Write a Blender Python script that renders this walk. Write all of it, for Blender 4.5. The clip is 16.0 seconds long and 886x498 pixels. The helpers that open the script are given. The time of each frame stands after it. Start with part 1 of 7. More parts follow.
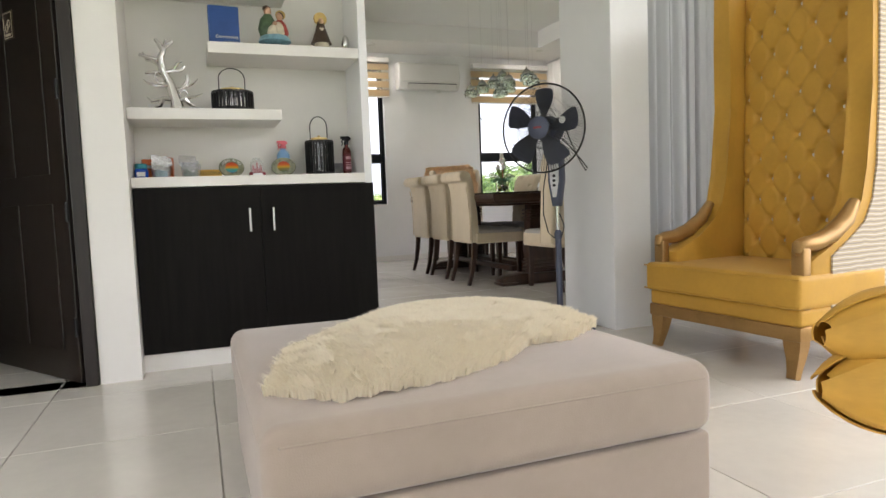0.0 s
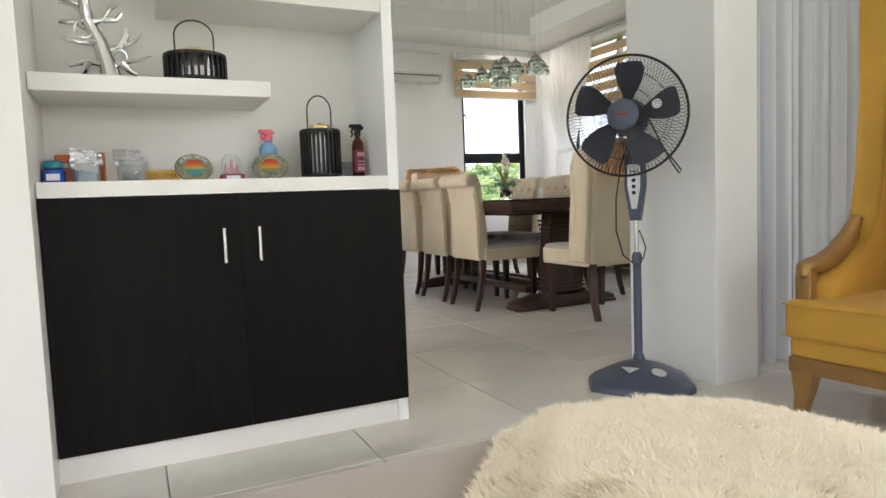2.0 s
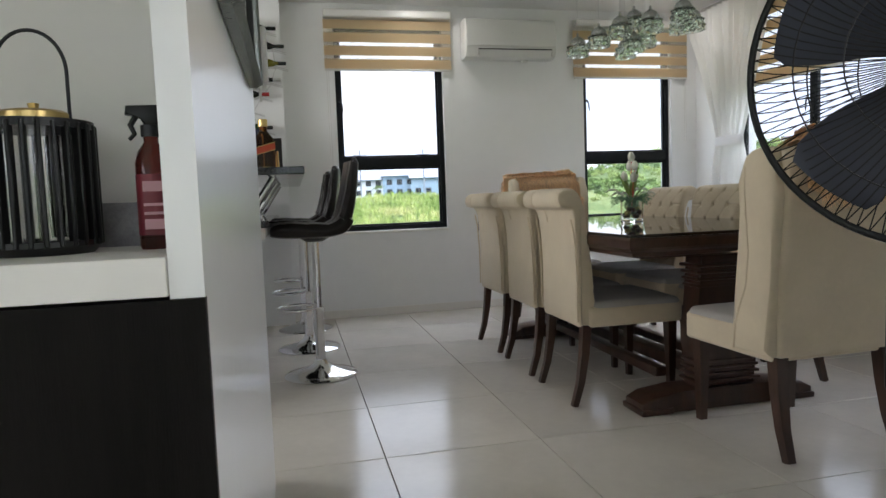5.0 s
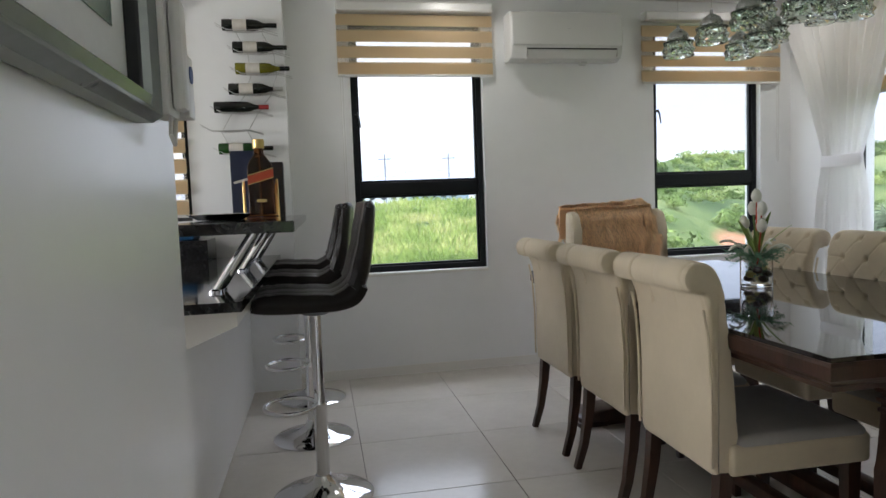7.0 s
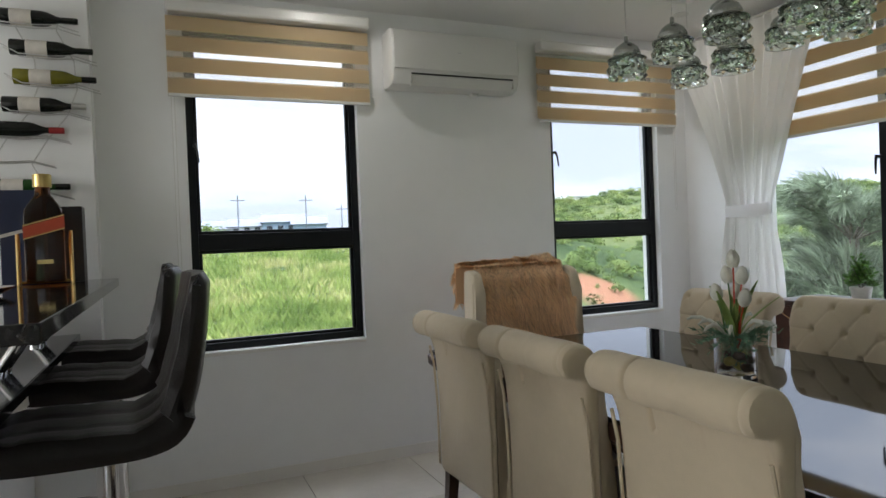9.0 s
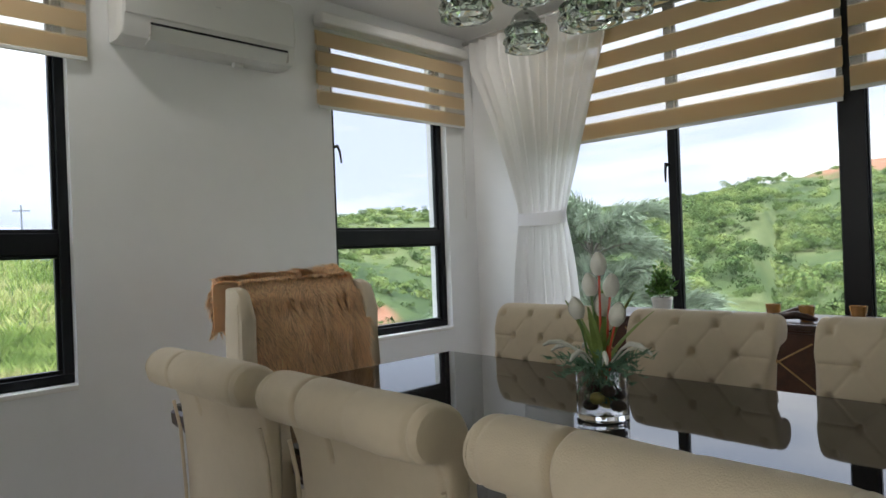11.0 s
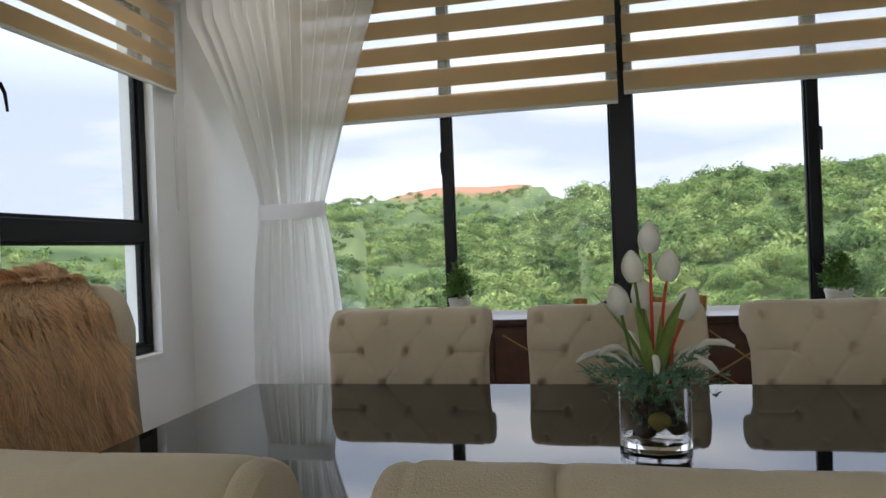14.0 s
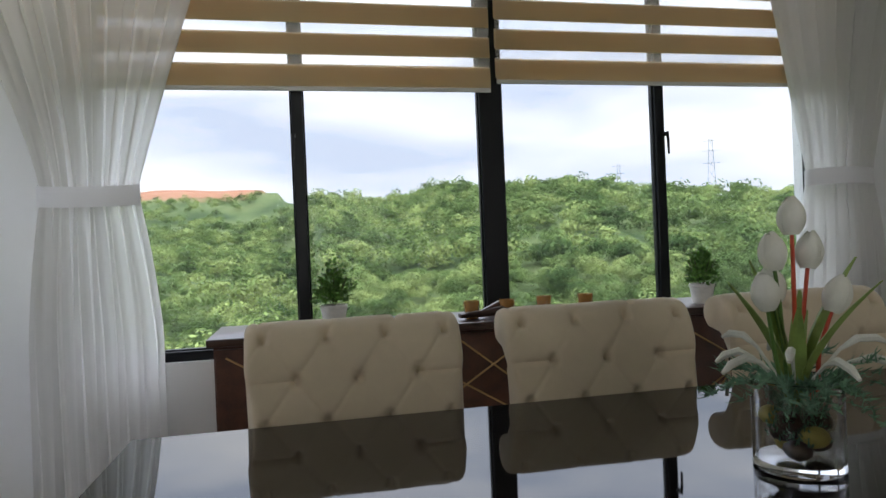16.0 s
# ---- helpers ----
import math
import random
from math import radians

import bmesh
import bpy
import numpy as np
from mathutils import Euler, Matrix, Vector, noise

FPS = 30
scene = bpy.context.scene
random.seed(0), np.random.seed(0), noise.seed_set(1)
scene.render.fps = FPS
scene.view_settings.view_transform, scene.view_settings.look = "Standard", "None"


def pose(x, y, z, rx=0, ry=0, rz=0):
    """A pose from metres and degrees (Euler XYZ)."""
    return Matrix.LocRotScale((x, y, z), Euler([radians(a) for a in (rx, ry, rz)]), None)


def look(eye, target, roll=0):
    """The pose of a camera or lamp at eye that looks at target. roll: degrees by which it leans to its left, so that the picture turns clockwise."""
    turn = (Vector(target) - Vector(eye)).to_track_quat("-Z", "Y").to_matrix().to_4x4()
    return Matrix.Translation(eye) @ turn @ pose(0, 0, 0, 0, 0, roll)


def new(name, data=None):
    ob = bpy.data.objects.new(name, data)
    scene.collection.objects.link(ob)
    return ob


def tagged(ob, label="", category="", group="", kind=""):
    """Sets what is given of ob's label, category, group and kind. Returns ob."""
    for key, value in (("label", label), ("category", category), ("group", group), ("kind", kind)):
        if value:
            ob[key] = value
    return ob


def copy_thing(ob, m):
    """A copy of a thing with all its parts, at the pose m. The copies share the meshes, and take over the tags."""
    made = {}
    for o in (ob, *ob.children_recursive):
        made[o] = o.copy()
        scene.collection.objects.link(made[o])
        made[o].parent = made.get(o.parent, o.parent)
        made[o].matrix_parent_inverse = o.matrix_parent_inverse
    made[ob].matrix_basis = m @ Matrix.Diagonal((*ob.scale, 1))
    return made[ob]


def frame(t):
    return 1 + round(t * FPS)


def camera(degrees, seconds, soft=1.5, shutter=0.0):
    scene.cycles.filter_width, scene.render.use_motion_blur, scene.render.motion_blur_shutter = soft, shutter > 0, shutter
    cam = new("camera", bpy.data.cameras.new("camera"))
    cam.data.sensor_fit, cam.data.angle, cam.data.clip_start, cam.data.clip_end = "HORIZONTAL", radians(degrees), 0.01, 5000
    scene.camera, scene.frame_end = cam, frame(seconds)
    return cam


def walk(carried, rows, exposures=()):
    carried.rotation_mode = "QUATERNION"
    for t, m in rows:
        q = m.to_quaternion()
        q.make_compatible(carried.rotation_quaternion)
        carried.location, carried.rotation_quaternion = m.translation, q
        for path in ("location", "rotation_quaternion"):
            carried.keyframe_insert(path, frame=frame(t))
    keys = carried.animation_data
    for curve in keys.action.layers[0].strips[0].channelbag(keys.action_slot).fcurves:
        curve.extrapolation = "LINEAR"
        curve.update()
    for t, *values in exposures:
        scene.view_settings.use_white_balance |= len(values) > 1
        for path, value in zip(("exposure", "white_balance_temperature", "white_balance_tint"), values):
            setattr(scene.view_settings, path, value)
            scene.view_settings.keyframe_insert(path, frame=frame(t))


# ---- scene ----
cam = camera(68.7, 16.0)
METRES, EYE, TILT, LEAN, TURN = 7.8, 0.81, 0.0, 0.0, -20.7
ROWS = [
    (0.0, 0.0, 0.0, 0.0, -0.17, -4.34, 2.18),
    (0.5, -0.0232, 0.0258, 0.0039, -1.06, -4.31, 2.21),
    (1.0, -0.0441, 0.0602, 0.007, -1.97, -4.3, 2.17),
    (1.5, -0.0586, 0.1024, 0.0073, -3.21, -4.32, 2.22),
    (2.0, -0.0549, 0.1371, 0.0078, -4.96, -4.28, 2.24),
    (2.5, -0.0417, 0.17, 0.0074, -5.79, -4.38, 2.24),
    (3.0, -0.0243, 0.2012, 0.0047, -5.78, -4.55, 2.24),
    (3.5, -0.0056, 0.2353, 0.0028, -4.21, -4.51, 2.28),
    (4.0, 0.0055, 0.2801, 0.0102, 0.75, -4.36, 2.2),
    (6.5, -0.0173, 0.4708, 0.0519, 9.93, -4.3, 2.16),
    (7.0, -0.0259, 0.5046, 0.0595, 9.86, -3.99, 2.12),
    (7.5, -0.0394, 0.541, 0.0651, 9.77, -2.92, 2.1),
    (8.0, -0.0442, 0.5723, 0.0665, 8.89, -2.52, 2.15),
    (8.5, -0.0476, 0.6034, 0.0683, 3.55, -1.6, 2.19),
    (9.0, -0.0524, 0.6208, 0.0701, -2.6, -0.72, 2.26),
    (9.5, -0.0512, 0.6404, 0.0689, -8.43, -0.21, 2.31),
    (10.0, -0.0453, 0.6646, 0.0664, -13.97, -0.11, 2.26),
    (12.5, -0.0722, 0.7977, 0.0601, -40.45, 0.1, 2.22),
    (13.0, -0.0761, 0.8227, 0.0569, -47.33, 0.06, 2.25),
    (13.5, -0.0779, 0.8447, 0.0585, -51.94, 0.05, 2.3),
    (14.0, -0.0772, 0.8535, 0.0567, -57.93, 0.02, 2.31),
    (14.5, -0.0691, 0.8753, 0.0548, -62.23, 0.07, 2.27),
    (15.0, -0.063, 0.8936, 0.052, -64.58, 0.15, 2.25),
    (15.5, -0.0572, 0.9187, 0.0519, -71.96, -0.01, 2.26),
    (16.0, -0.0565, 0.9454, 0.0544, -81.2, -0.28, 2.38),
]
walk(cam, [(t, pose(0, 0, EYE, TILT, LEAN, TURN) @ pose(METRES * x, METRES * y, METRES * z, 90 + pitch, roll, yaw)) for t, x, y, z, yaw, pitch, roll in ROWS],
     [(0, 0.6, 6700, 14), (0.5, 0.78, 6700, 14), (2, 0.88, 6550, 13), (3.5, 0.68, 6350, 12), (4.2, 0.42, 6300, 11), (6.5, 0.15, 6250, 12), (7.5, 0.1, 6300, 12), (8.5, -0.1, 6350, 11), (10, -0.18, 6350, 10), (12.5, -0.2, 6400, 11), (14, -0.3, 6400, 11), (16, -0.42, 6350, 11)])

# ---- light ----
world = bpy.data.worlds.new("sky")
scene.world = world
world.use_nodes = True
wn, wl = world.node_tree.nodes, world.node_tree.links
wn.clear()
w_out = wn.new("ShaderNodeOutputWorld")
w_bg = wn.new("ShaderNodeBackground")
w_sky = wn.new("ShaderNodeTexSky")
w_sky.sky_type, w_sky.sun_disc = "NISHITA", False
w_sky.sun_elevation, w_sky.sun_rotation = radians(58), radians(205)
w_tc = wn.new("ShaderNodeTexCoord")
w_map = wn.new("ShaderNodeMapping")
w_map.inputs["Scale"].default_value = (1.0, 1.0, 4.6)
w_noise = wn.new("ShaderNodeTexNoise")
w_noise.inputs["Scale"].default_value = 2.2
w_noise.inputs["Detail"].default_value = 7
w_noise.inputs["Distortion"].default_value = 0.25
w_ramp = wn.new("ShaderNodeValToRGB")
w_ramp.color_ramp.elements[0].position, w_ramp.color_ramp.elements[0].color = 0.41, (7.9, 8.9, 10.9, 1)
w_ramp.color_ramp.elements[1].position, w_ramp.color_ramp.elements[1].color = 0.66, (14.2, 14.4, 14.8, 1)
w_mix = wn.new("ShaderNodeMixRGB")
w_mix.inputs[0].default_value = 0.88
wl.new(w_tc.outputs["Generated"], w_map.inputs[0])
wl.new(w_map.outputs[0], w_noise.inputs["Vector"])
wl.new(w_noise.outputs["Fac"], w_ramp.inputs[0])
wl.new(w_sky.outputs[0], w_mix.inputs[1])
wl.new(w_ramp.outputs[0], w_mix.inputs[2])
# an overcast sky is brighter overhead than at the horizon
w_sep, w_grad, w_mul = wn.new("ShaderNodeSeparateXYZ"), wn.new("ShaderNodeMapRange"), wn.new("ShaderNodeVectorMath")
w_grad.inputs["From Min"].default_value, w_grad.inputs["From Max"].default_value = 0.22, 1.0
w_grad.inputs["To Min"].default_value, w_grad.inputs["To Max"].default_value = 0.74, 4.4
w_mul.operation = "SCALE"
wl.new(w_tc.outputs["Generated"], w_sep.inputs[0])
wl.new(w_sep.outputs["Z"], w_grad.inputs["Value"])
wl.new(w_mix.outputs[0], w_mul.inputs[0])
wl.new(w_grad.outputs[0], w_mul.inputs["Scale"])
wl.new(w_mul.outputs[0], w_bg.inputs[0])
w_bg.inputs[1].default_value = 0.18
wl.new(w_bg.outputs[0], w_out.inputs[0])

sun = new("sun", bpy.data.lights.new("sun", "SUN"))
sun.data.energy, sun.data.angle, sun.data.color = 1.0, radians(14), (1, 0.96, 0.9)
sun.matrix_basis = look((-13, -28, 50), (0, 0, 0))


def area_lamp(name, at, target, w, h, watts, colour=(1, 0.98, 0.95)):
    """Rectangular area lamp: daylight fill at added openings, and the downlight beams."""
    la = bpy.data.lights.new(name, "AREA")
    la.shape, la.size, la.size_y, la.energy, la.color = "RECTANGLE", w, h, watts, colour
    ob = new(name, la)
    ob.matrix_basis = look(at, target)
    return ob


# Fill lamps added out of view, standing in for daylight from made-up openings.
area_lamp("added_fill_light", (0.4, -2.93, 1.5), (0.4, 5, 1.2), 3.6, 2.2, 4)
area_lamp("added_fill_light", (-3.33, 0.6, 1.5), (5, 0.6, 1.2), 2.6, 2.1, 9)
area_lamp("added_fill_light", (3.53, 0.95, 1.5), (-5, 0.95, 1.3), 2.4, 2.1, 25)
area_lamp("added_fill_light", (-2.93, 6.6, 1.6), (5, 6.6, 1.3), 1.8, 1.2, 62)

# ---- materials ----


def material(name, colour, rough=0.5, metal=0.0, vary=0.0, scale=8.0, bump=0.0, bump_scale=60.0, spec=0.5, stretch=(1, 1, 1),
             second=None, sheen=0.0, per_object=0.0, per_island=0.0, coat=0.0, rough_vary=0.0):
    """Colour with large and fine variation, bump relief and varying gloss."""
    m = bpy.data.materials.new(name)
    m.use_nodes = True
    n, l = m.node_tree.nodes, m.node_tree.links
    b = n["Principled BSDF"]
    b.inputs["Roughness"].default_value, b.inputs["Metallic"].default_value = rough, metal
    b.inputs["Specular IOR Level"].default_value = spec
    b.inputs["Sheen Weight"].default_value, b.inputs["Coat Weight"].default_value = sheen, coat
    b.inputs["Base Color"].default_value = (*colour, 1)
    tc = n.new("ShaderNodeTexCoord")
    mp = n.new("ShaderNodeMapping")
    mp.inputs["Scale"].default_value = stretch
    l.new(tc.outputs["Object"], mp.inputs[0])
    if vary or second:
        big, fine = n.new("ShaderNodeTexNoise"), n.new("ShaderNodeTexNoise")
        big.inputs["Scale"].default_value, big.inputs["Detail"].default_value = scale, 4
        fine.inputs["Scale"].default_value, fine.inputs["Detail"].default_value = scale * 9, 3
        l.new(mp.outputs[0], big.inputs["Vector"]), l.new(mp.outputs[0], fine.inputs["Vector"])
        add = n.new("ShaderNodeMath")
        add.operation = "MULTIPLY_ADD"
        add.inputs[1].default_value = 0.35
        l.new(fine.outputs["Fac"], add.inputs[0]), l.new(big.outputs["Fac"], add.inputs[2])
        ramp = n.new("ShaderNodeValToRGB")
        ramp.color_ramp.elements[0].position, ramp.color_ramp.elements[1].position = 0.42, 0.92
        lo = tuple(max(0, c * (1 - vary)) for c in colour)
        hi = second or tuple(min(1, c * (1 + vary)) for c in colour)
        ramp.color_ramp.elements[0].color, ramp.color_ramp.elements[1].color = (*lo, 1), (*hi, 1)
        l.new(add.outputs[0], ramp.inputs[0])
        last = ramp.outputs[0]
        if per_object or per_island:
            src = n.new("ShaderNodeObjectInfo").outputs["Random"] if per_object else n.new("ShaderNodeNewGeometry").outputs["Random Per Island"]
            mr = n.new("ShaderNodeMapRange")
            k = per_object or per_island
            mr.inputs["To Min"].default_value, mr.inputs["To Max"].default_value = 1 - k, 1 + k
            l.new(src, mr.inputs["Value"])
            hsv = n.new("ShaderNodeHueSaturation")
            l.new(mr.outputs[0], hsv.inputs["Value"]), l.new(last, hsv.inputs["Color"])
            last = hsv.outputs[0]
        l.new(last, b.inputs["Base Color"])
        if rough_vary:
            mr = n.new("ShaderNodeMapRange")
            mr.inputs["To Min"].default_value, mr.inputs["To Max"].default_value = rough - rough_vary, rough + rough_vary
            l.new(big.outputs["Fac"], mr.inputs["Value"]), l.new(mr.outputs[0], b.inputs["Roughness"])
    if bump:
        bn, bu = n.new("ShaderNodeTexNoise"), n.new("ShaderNodeBump")
        bn.inputs["Scale"].default_value, bn.inputs["Detail"].default_value = bump_scale, 4
        l.new(mp.outputs[0], bn.inputs["Vector"])
        bu.inputs["Strength"].default_value, bu.inputs["Distance"].default_value = bump, 0.01
        l.new(bn.outputs["Fac"], bu.inputs["Height"]), l.new(bu.outputs[0], b.inputs["Normal"])
    return m


def glass(name, tint=(1, 1, 1), rough=0.0, ior=1.45):
    m = bpy.data.materials.new(name)
    m.use_nodes = True
    b = m.node_tree.nodes["Principled BSDF"]
    b.inputs["Base Color"].default_value = (*tint, 1)
    b.inputs["Transmission Weight"].default_value, b.inputs["Roughness"].default_value, b.inputs["IOR"].default_value = 1, rough, ior
    return m


def thin(name, tint, clear, rough=0.05):
    """Thin sheet: part of the light goes straight through, the rest is scattered or mirrored."""
    m = bpy.data.materials.new(name)
    m.use_nodes = True
    n, l = m.node_tree.nodes, m.node_tree.links
    b = n["Principled BSDF"]
    b.inputs["Base Color"].default_value, b.inputs["Roughness"].default_value = (*tint, 1), rough
    tr, mix = n.new("ShaderNodeBsdfTransparent"), n.new("ShaderNodeMixShader")
    mix.inputs[0].default_value = 1 - clear
    l.new(tr.outputs[0], mix.inputs[1]), l.new(b.outputs[0], mix.inputs[2])
    l.new(mix.outputs[0], n["Material Output"].inputs[0])
    return m


def cloth(name, tint, clear, through_light=0.45, bump=0.15):
    """Woven fabric that lets light through."""
    m = bpy.data.materials.new(name)
    m.use_nodes = True
    n, l = m.node_tree.nodes, m.node_tree.links
    n.remove(n["Principled BSDF"])
    di, tl, tr = n.new("ShaderNodeBsdfDiffuse"), n.new("ShaderNodeBsdfTranslucent"), n.new("ShaderNodeBsdfTransparent")
    di.inputs[0].default_value = tl.inputs[0].default_value = (*tint, 1)
    tc, no, bu = n.new("ShaderNodeTexCoord"), n.new("ShaderNodeTexNoise"), n.new("ShaderNodeBump")
    no.inputs["Scale"].default_value = 180
    bu.inputs["Strength"].default_value, bu.inputs["Distance"].default_value = bump, 0.005
    l.new(tc.outputs["Object"], no.inputs["Vector"]), l.new(no.outputs["Fac"], bu.inputs["Height"]), l.new(bu.outputs[0], di.inputs["Normal"])
    a, c = n.new("ShaderNodeMixShader"), n.new("ShaderNodeMixShader")
    a.inputs[0].default_value, c.inputs[0].default_value = through_light, clear
    l.new(di.outputs[0], a.inputs[1]), l.new(tl.outputs[0], a.inputs[2])
    l.new(a.outputs[0], c.inputs[1]), l.new(tr.outputs[0], c.inputs[2])
    l.new(c.outputs[0], n["Material Output"].inputs[0])
    return m


def glow(name, colour, strength):
    m = bpy.data.materials.new(name)
    m.use_nodes = True
    b = m.node_tree.nodes["Principled BSDF"]
    b.inputs["Emission Color"].default_value, b.inputs["Emission Strength"].default_value = (*colour, 1), strength
    return m


WALL = material("wall_paint", (0.85, 0.85, 0.845), 0.32, vary=0.03, scale=1.2, bump=0.05, bump_scale=25, rough_vary=0.06, coat=0.5)
WALL.node_tree.nodes["Principled BSDF"].inputs["Coat Roughness"].default_value = 0.24
CEIL = material("ceiling_paint", (0.82, 0.81, 0.79), 0.7, vary=0.02, scale=0.8)
TILE = material("porcelain_tile", (0.66, 0.62, 0.555), 0.17, vary=0.07, scale=2.5, bump=0.012, bump_scale=18, per_object=0.025, rough_vary=0.05)
GROUT = material("grout", (0.50, 0.465, 0.41), 0.8, vary=0.12, scale=20)
SHELFW = material("white_lacquer", (0.80, 0.775, 0.73), 0.35, vary=0.02, scale=3, bump=0.03, bump_scale=40)
EBONY = material("dark_laminate", (0.008, 0.0068, 0.006), 0.5, spec=0.10, vary=0.35, scale=3, bump=0.08, bump_scale=40, stretch=(14, 14, 1), rough_vary=0.08)
DOORWOOD = material("dark_door_wood", (0.016, 0.010, 0.007), 0.34, vary=0.5, scale=3, bump=0.06, bump_scale=30, stretch=(12, 12, 1))
BLACKAL = material("black_window_aluminium", (0.007, 0.008, 0.010), 0.42, spec=0.25, vary=0.15, scale=6, rough_vary=0.06)
PANE = thin("window_glass", (0.9, 0.95, 0.95), 0.95, 0.02)
CHROME = material("chrome", (0.72, 0.72, 0.73), 0.08, 1.0, vary=0.03, scale=8)
STEEL = material("brushed_steel", (0.62, 0.61, 0.60), 0.3, 1.0, vary=0.06, scale=10)
CREAM = material("cream_upholstery", (0.66, 0.555, 0.395), 0.85, vary=0.06, scale=5, bump=0.25, bump_scale=420, sheen=0.25)
SEATGREY = material("grey_seat_fabric", (0.42, 0.39, 0.36), 0.9, vary=0.08, scale=6, bump=0.25, bump_scale=420, sheen=0.2)
TAUPE = material("taupe_microsuede", (0.36, 0.285, 0.225), 0.9, vary=0.07, scale=4, bump=0.12, bump_scale=300, sheen=0.35)
MUSTARD = material("mustard_velvet", (0.52, 0.28, 0.032), 0.6, vary=0.10, scale=5, bump=0.15, bump_scale=350, sheen=0.08)
GOLDWOOD = material("gilded_wood", (0.36, 0.205, 0.07), 0.36, 0.5, vary=0.15, scale=10, bump=0.05)
DARKWOOD = material("dark_stained_wood", (0.045, 0.020, 0.012), 0.28, vary=0.45, scale=5, bump=0.05, bump_scale=30, stretch=(5, 5, 1))
TABLETOP = material("black_glass_top", (0.010, 0.008, 0.007), 0.03, vary=0.2, scale=2, spec=0.6)
BLACKSTONE = material("black_granite", (0.012, 0.012, 0.013), 0.07, vary=0.5, scale=60)
LEATHER = material("dark_brown_leather", (0.011, 0.008, 0.007), 0.32, spec=0.25, vary=0.3, scale=8, bump=0.18, bump_scale=220, rough_vary=0.07)


def furry(name, tint, spread, through_light):
    """Hair: scattered and shining through, each tuft a little different."""
    m = cloth(name, tint, 0.0, through_light, 0.0)
    n, l = m.node_tree.nodes, m.node_tree.links
    mr, hsv = n.new("ShaderNodeMapRange"), n.new("ShaderNodeHueSaturation")
    mr.inputs["To Min"].default_value, mr.inputs["To Max"].default_value = 1 - spread, 1 + spread
    l.new(n.new("ShaderNodeNewGeometry").outputs["Random Per Island"], mr.inputs["Value"])
    hsv.inputs["Color"].default_value = (*tint, 1)
    l.new(mr.outputs[0], hsv.inputs["Value"])
    for node in n:
        if node.bl_idname in ("ShaderNodeBsdfDiffuse", "ShaderNodeBsdfTranslucent"):
            l.new(hsv.outputs[0], node.inputs[0])
    return m


SHEEP = furry("cream_fleece", (0.99, 0.925, 0.785), 0.05, 0.42)
FURTAN = furry("tan_long_fur", (0.92, 0.69, 0.44), 0.34, 0.46)
SHEER = cloth("sheer_curtain", (0.90, 0.89, 0.87), 0.08, 0.55)
DRAPE = cloth("pale_drape", (0.64, 0.65, 0.67), 0.04, 0.30)
BLIND = cloth("beige_blind_band", (0.77, 0.635, 0.43), 0.02, 0.54, 0.3)
BLINDNET = cloth("blind_mesh", (0.80, 0.74, 0.62), 0.80, 0.5)
ACWHITE = material("white_plastic", (0.68, 0.67, 0.64), 0.32, vary=0.02, scale=3)
PLASTICGREY = material("slate_blue_plastic", (0.055, 0.066, 0.105), 0.34, vary=0.12, scale=6, rough_vary=0.05)
FANBLADE = material("dark_fan_plastic", (0.030, 0.034, 0.052), 0.4, vary=0.15, scale=7)
BLACKMETAL = material("black_metal", (0.012, 0.012, 0.013), 0.35, 0.3, vary=0.2, scale=9)
BRASS = material("aged_brass", (0.58, 0.42, 0.17), 0.28, 1.0, vary=0.12, scale=12)
SILVER = material("polished_silver", (0.66, 0.65, 0.64), 0.12, 1.0, vary=0.08, scale=20, bump=0.1, bump_scale=60)
GLASS = glass("clear_glass")

# ---- building helpers ----


def thing(name, m=None, label="", category="", group="", kind=""):
    ob = new(name)
    ob.empty_display_size = 0.1
    if m is not None:
        ob.matrix_basis = m
    return tagged(ob, label, category, group, kind)


def finish(bm, name, mats, smooth):
    bmesh.ops.recalc_face_normals(bm, faces=bm.faces)
    if smooth:
        for f in bm.faces:
            f.smooth = True
        for e in bm.edges:
            if len(e.link_faces) == 2 and e.calc_face_angle(0) > 0.7:
                e.smooth = False
    me = bpy.data.meshes.new(name)
    bm.to_mesh(me)
    bm.free()
    for mat in mats if isinstance(mats, (list, tuple)) else [mats]:
        me.materials.append(mat)
    return me


def part(name, bm, mat, parent=None, label="", smooth=True, m=None):
    ob = new(name, finish(bm, name, mat, smooth))
    if parent is not None:
        ob.parent = parent
    if m is not None:
        ob.matrix_basis = m
    return tagged(ob, label)


def solid(name, bm, mat, label, category, kind="", m=None, smooth=True, group=""):
    """A thing that is one mesh."""
    return tagged(part(name, bm, mat, None, "", smooth, m), label, category, group, kind)


def box(x0, y0, z0, x1, y1, z1, bevel=0.0, seg=2, bm=None):
    bm = bm if bm is not None else bmesh.new()
    vs = bmesh.ops.create_cube(bm, size=1.0)["verts"]
    for v in vs:
        v.co = Vector((x0 + (v.co.x + 0.5) * (x1 - x0), y0 + (v.co.y + 0.5) * (y1 - y0), z0 + (v.co.z + 0.5) * (z1 - z0)))
    if bevel:
        es = {e for v in vs for e in v.link_edges}
        bmesh.ops.bevel(bm, geom=list(es), offset=bevel, segments=seg, profile=0.5, affect="EDGES")
    return bm


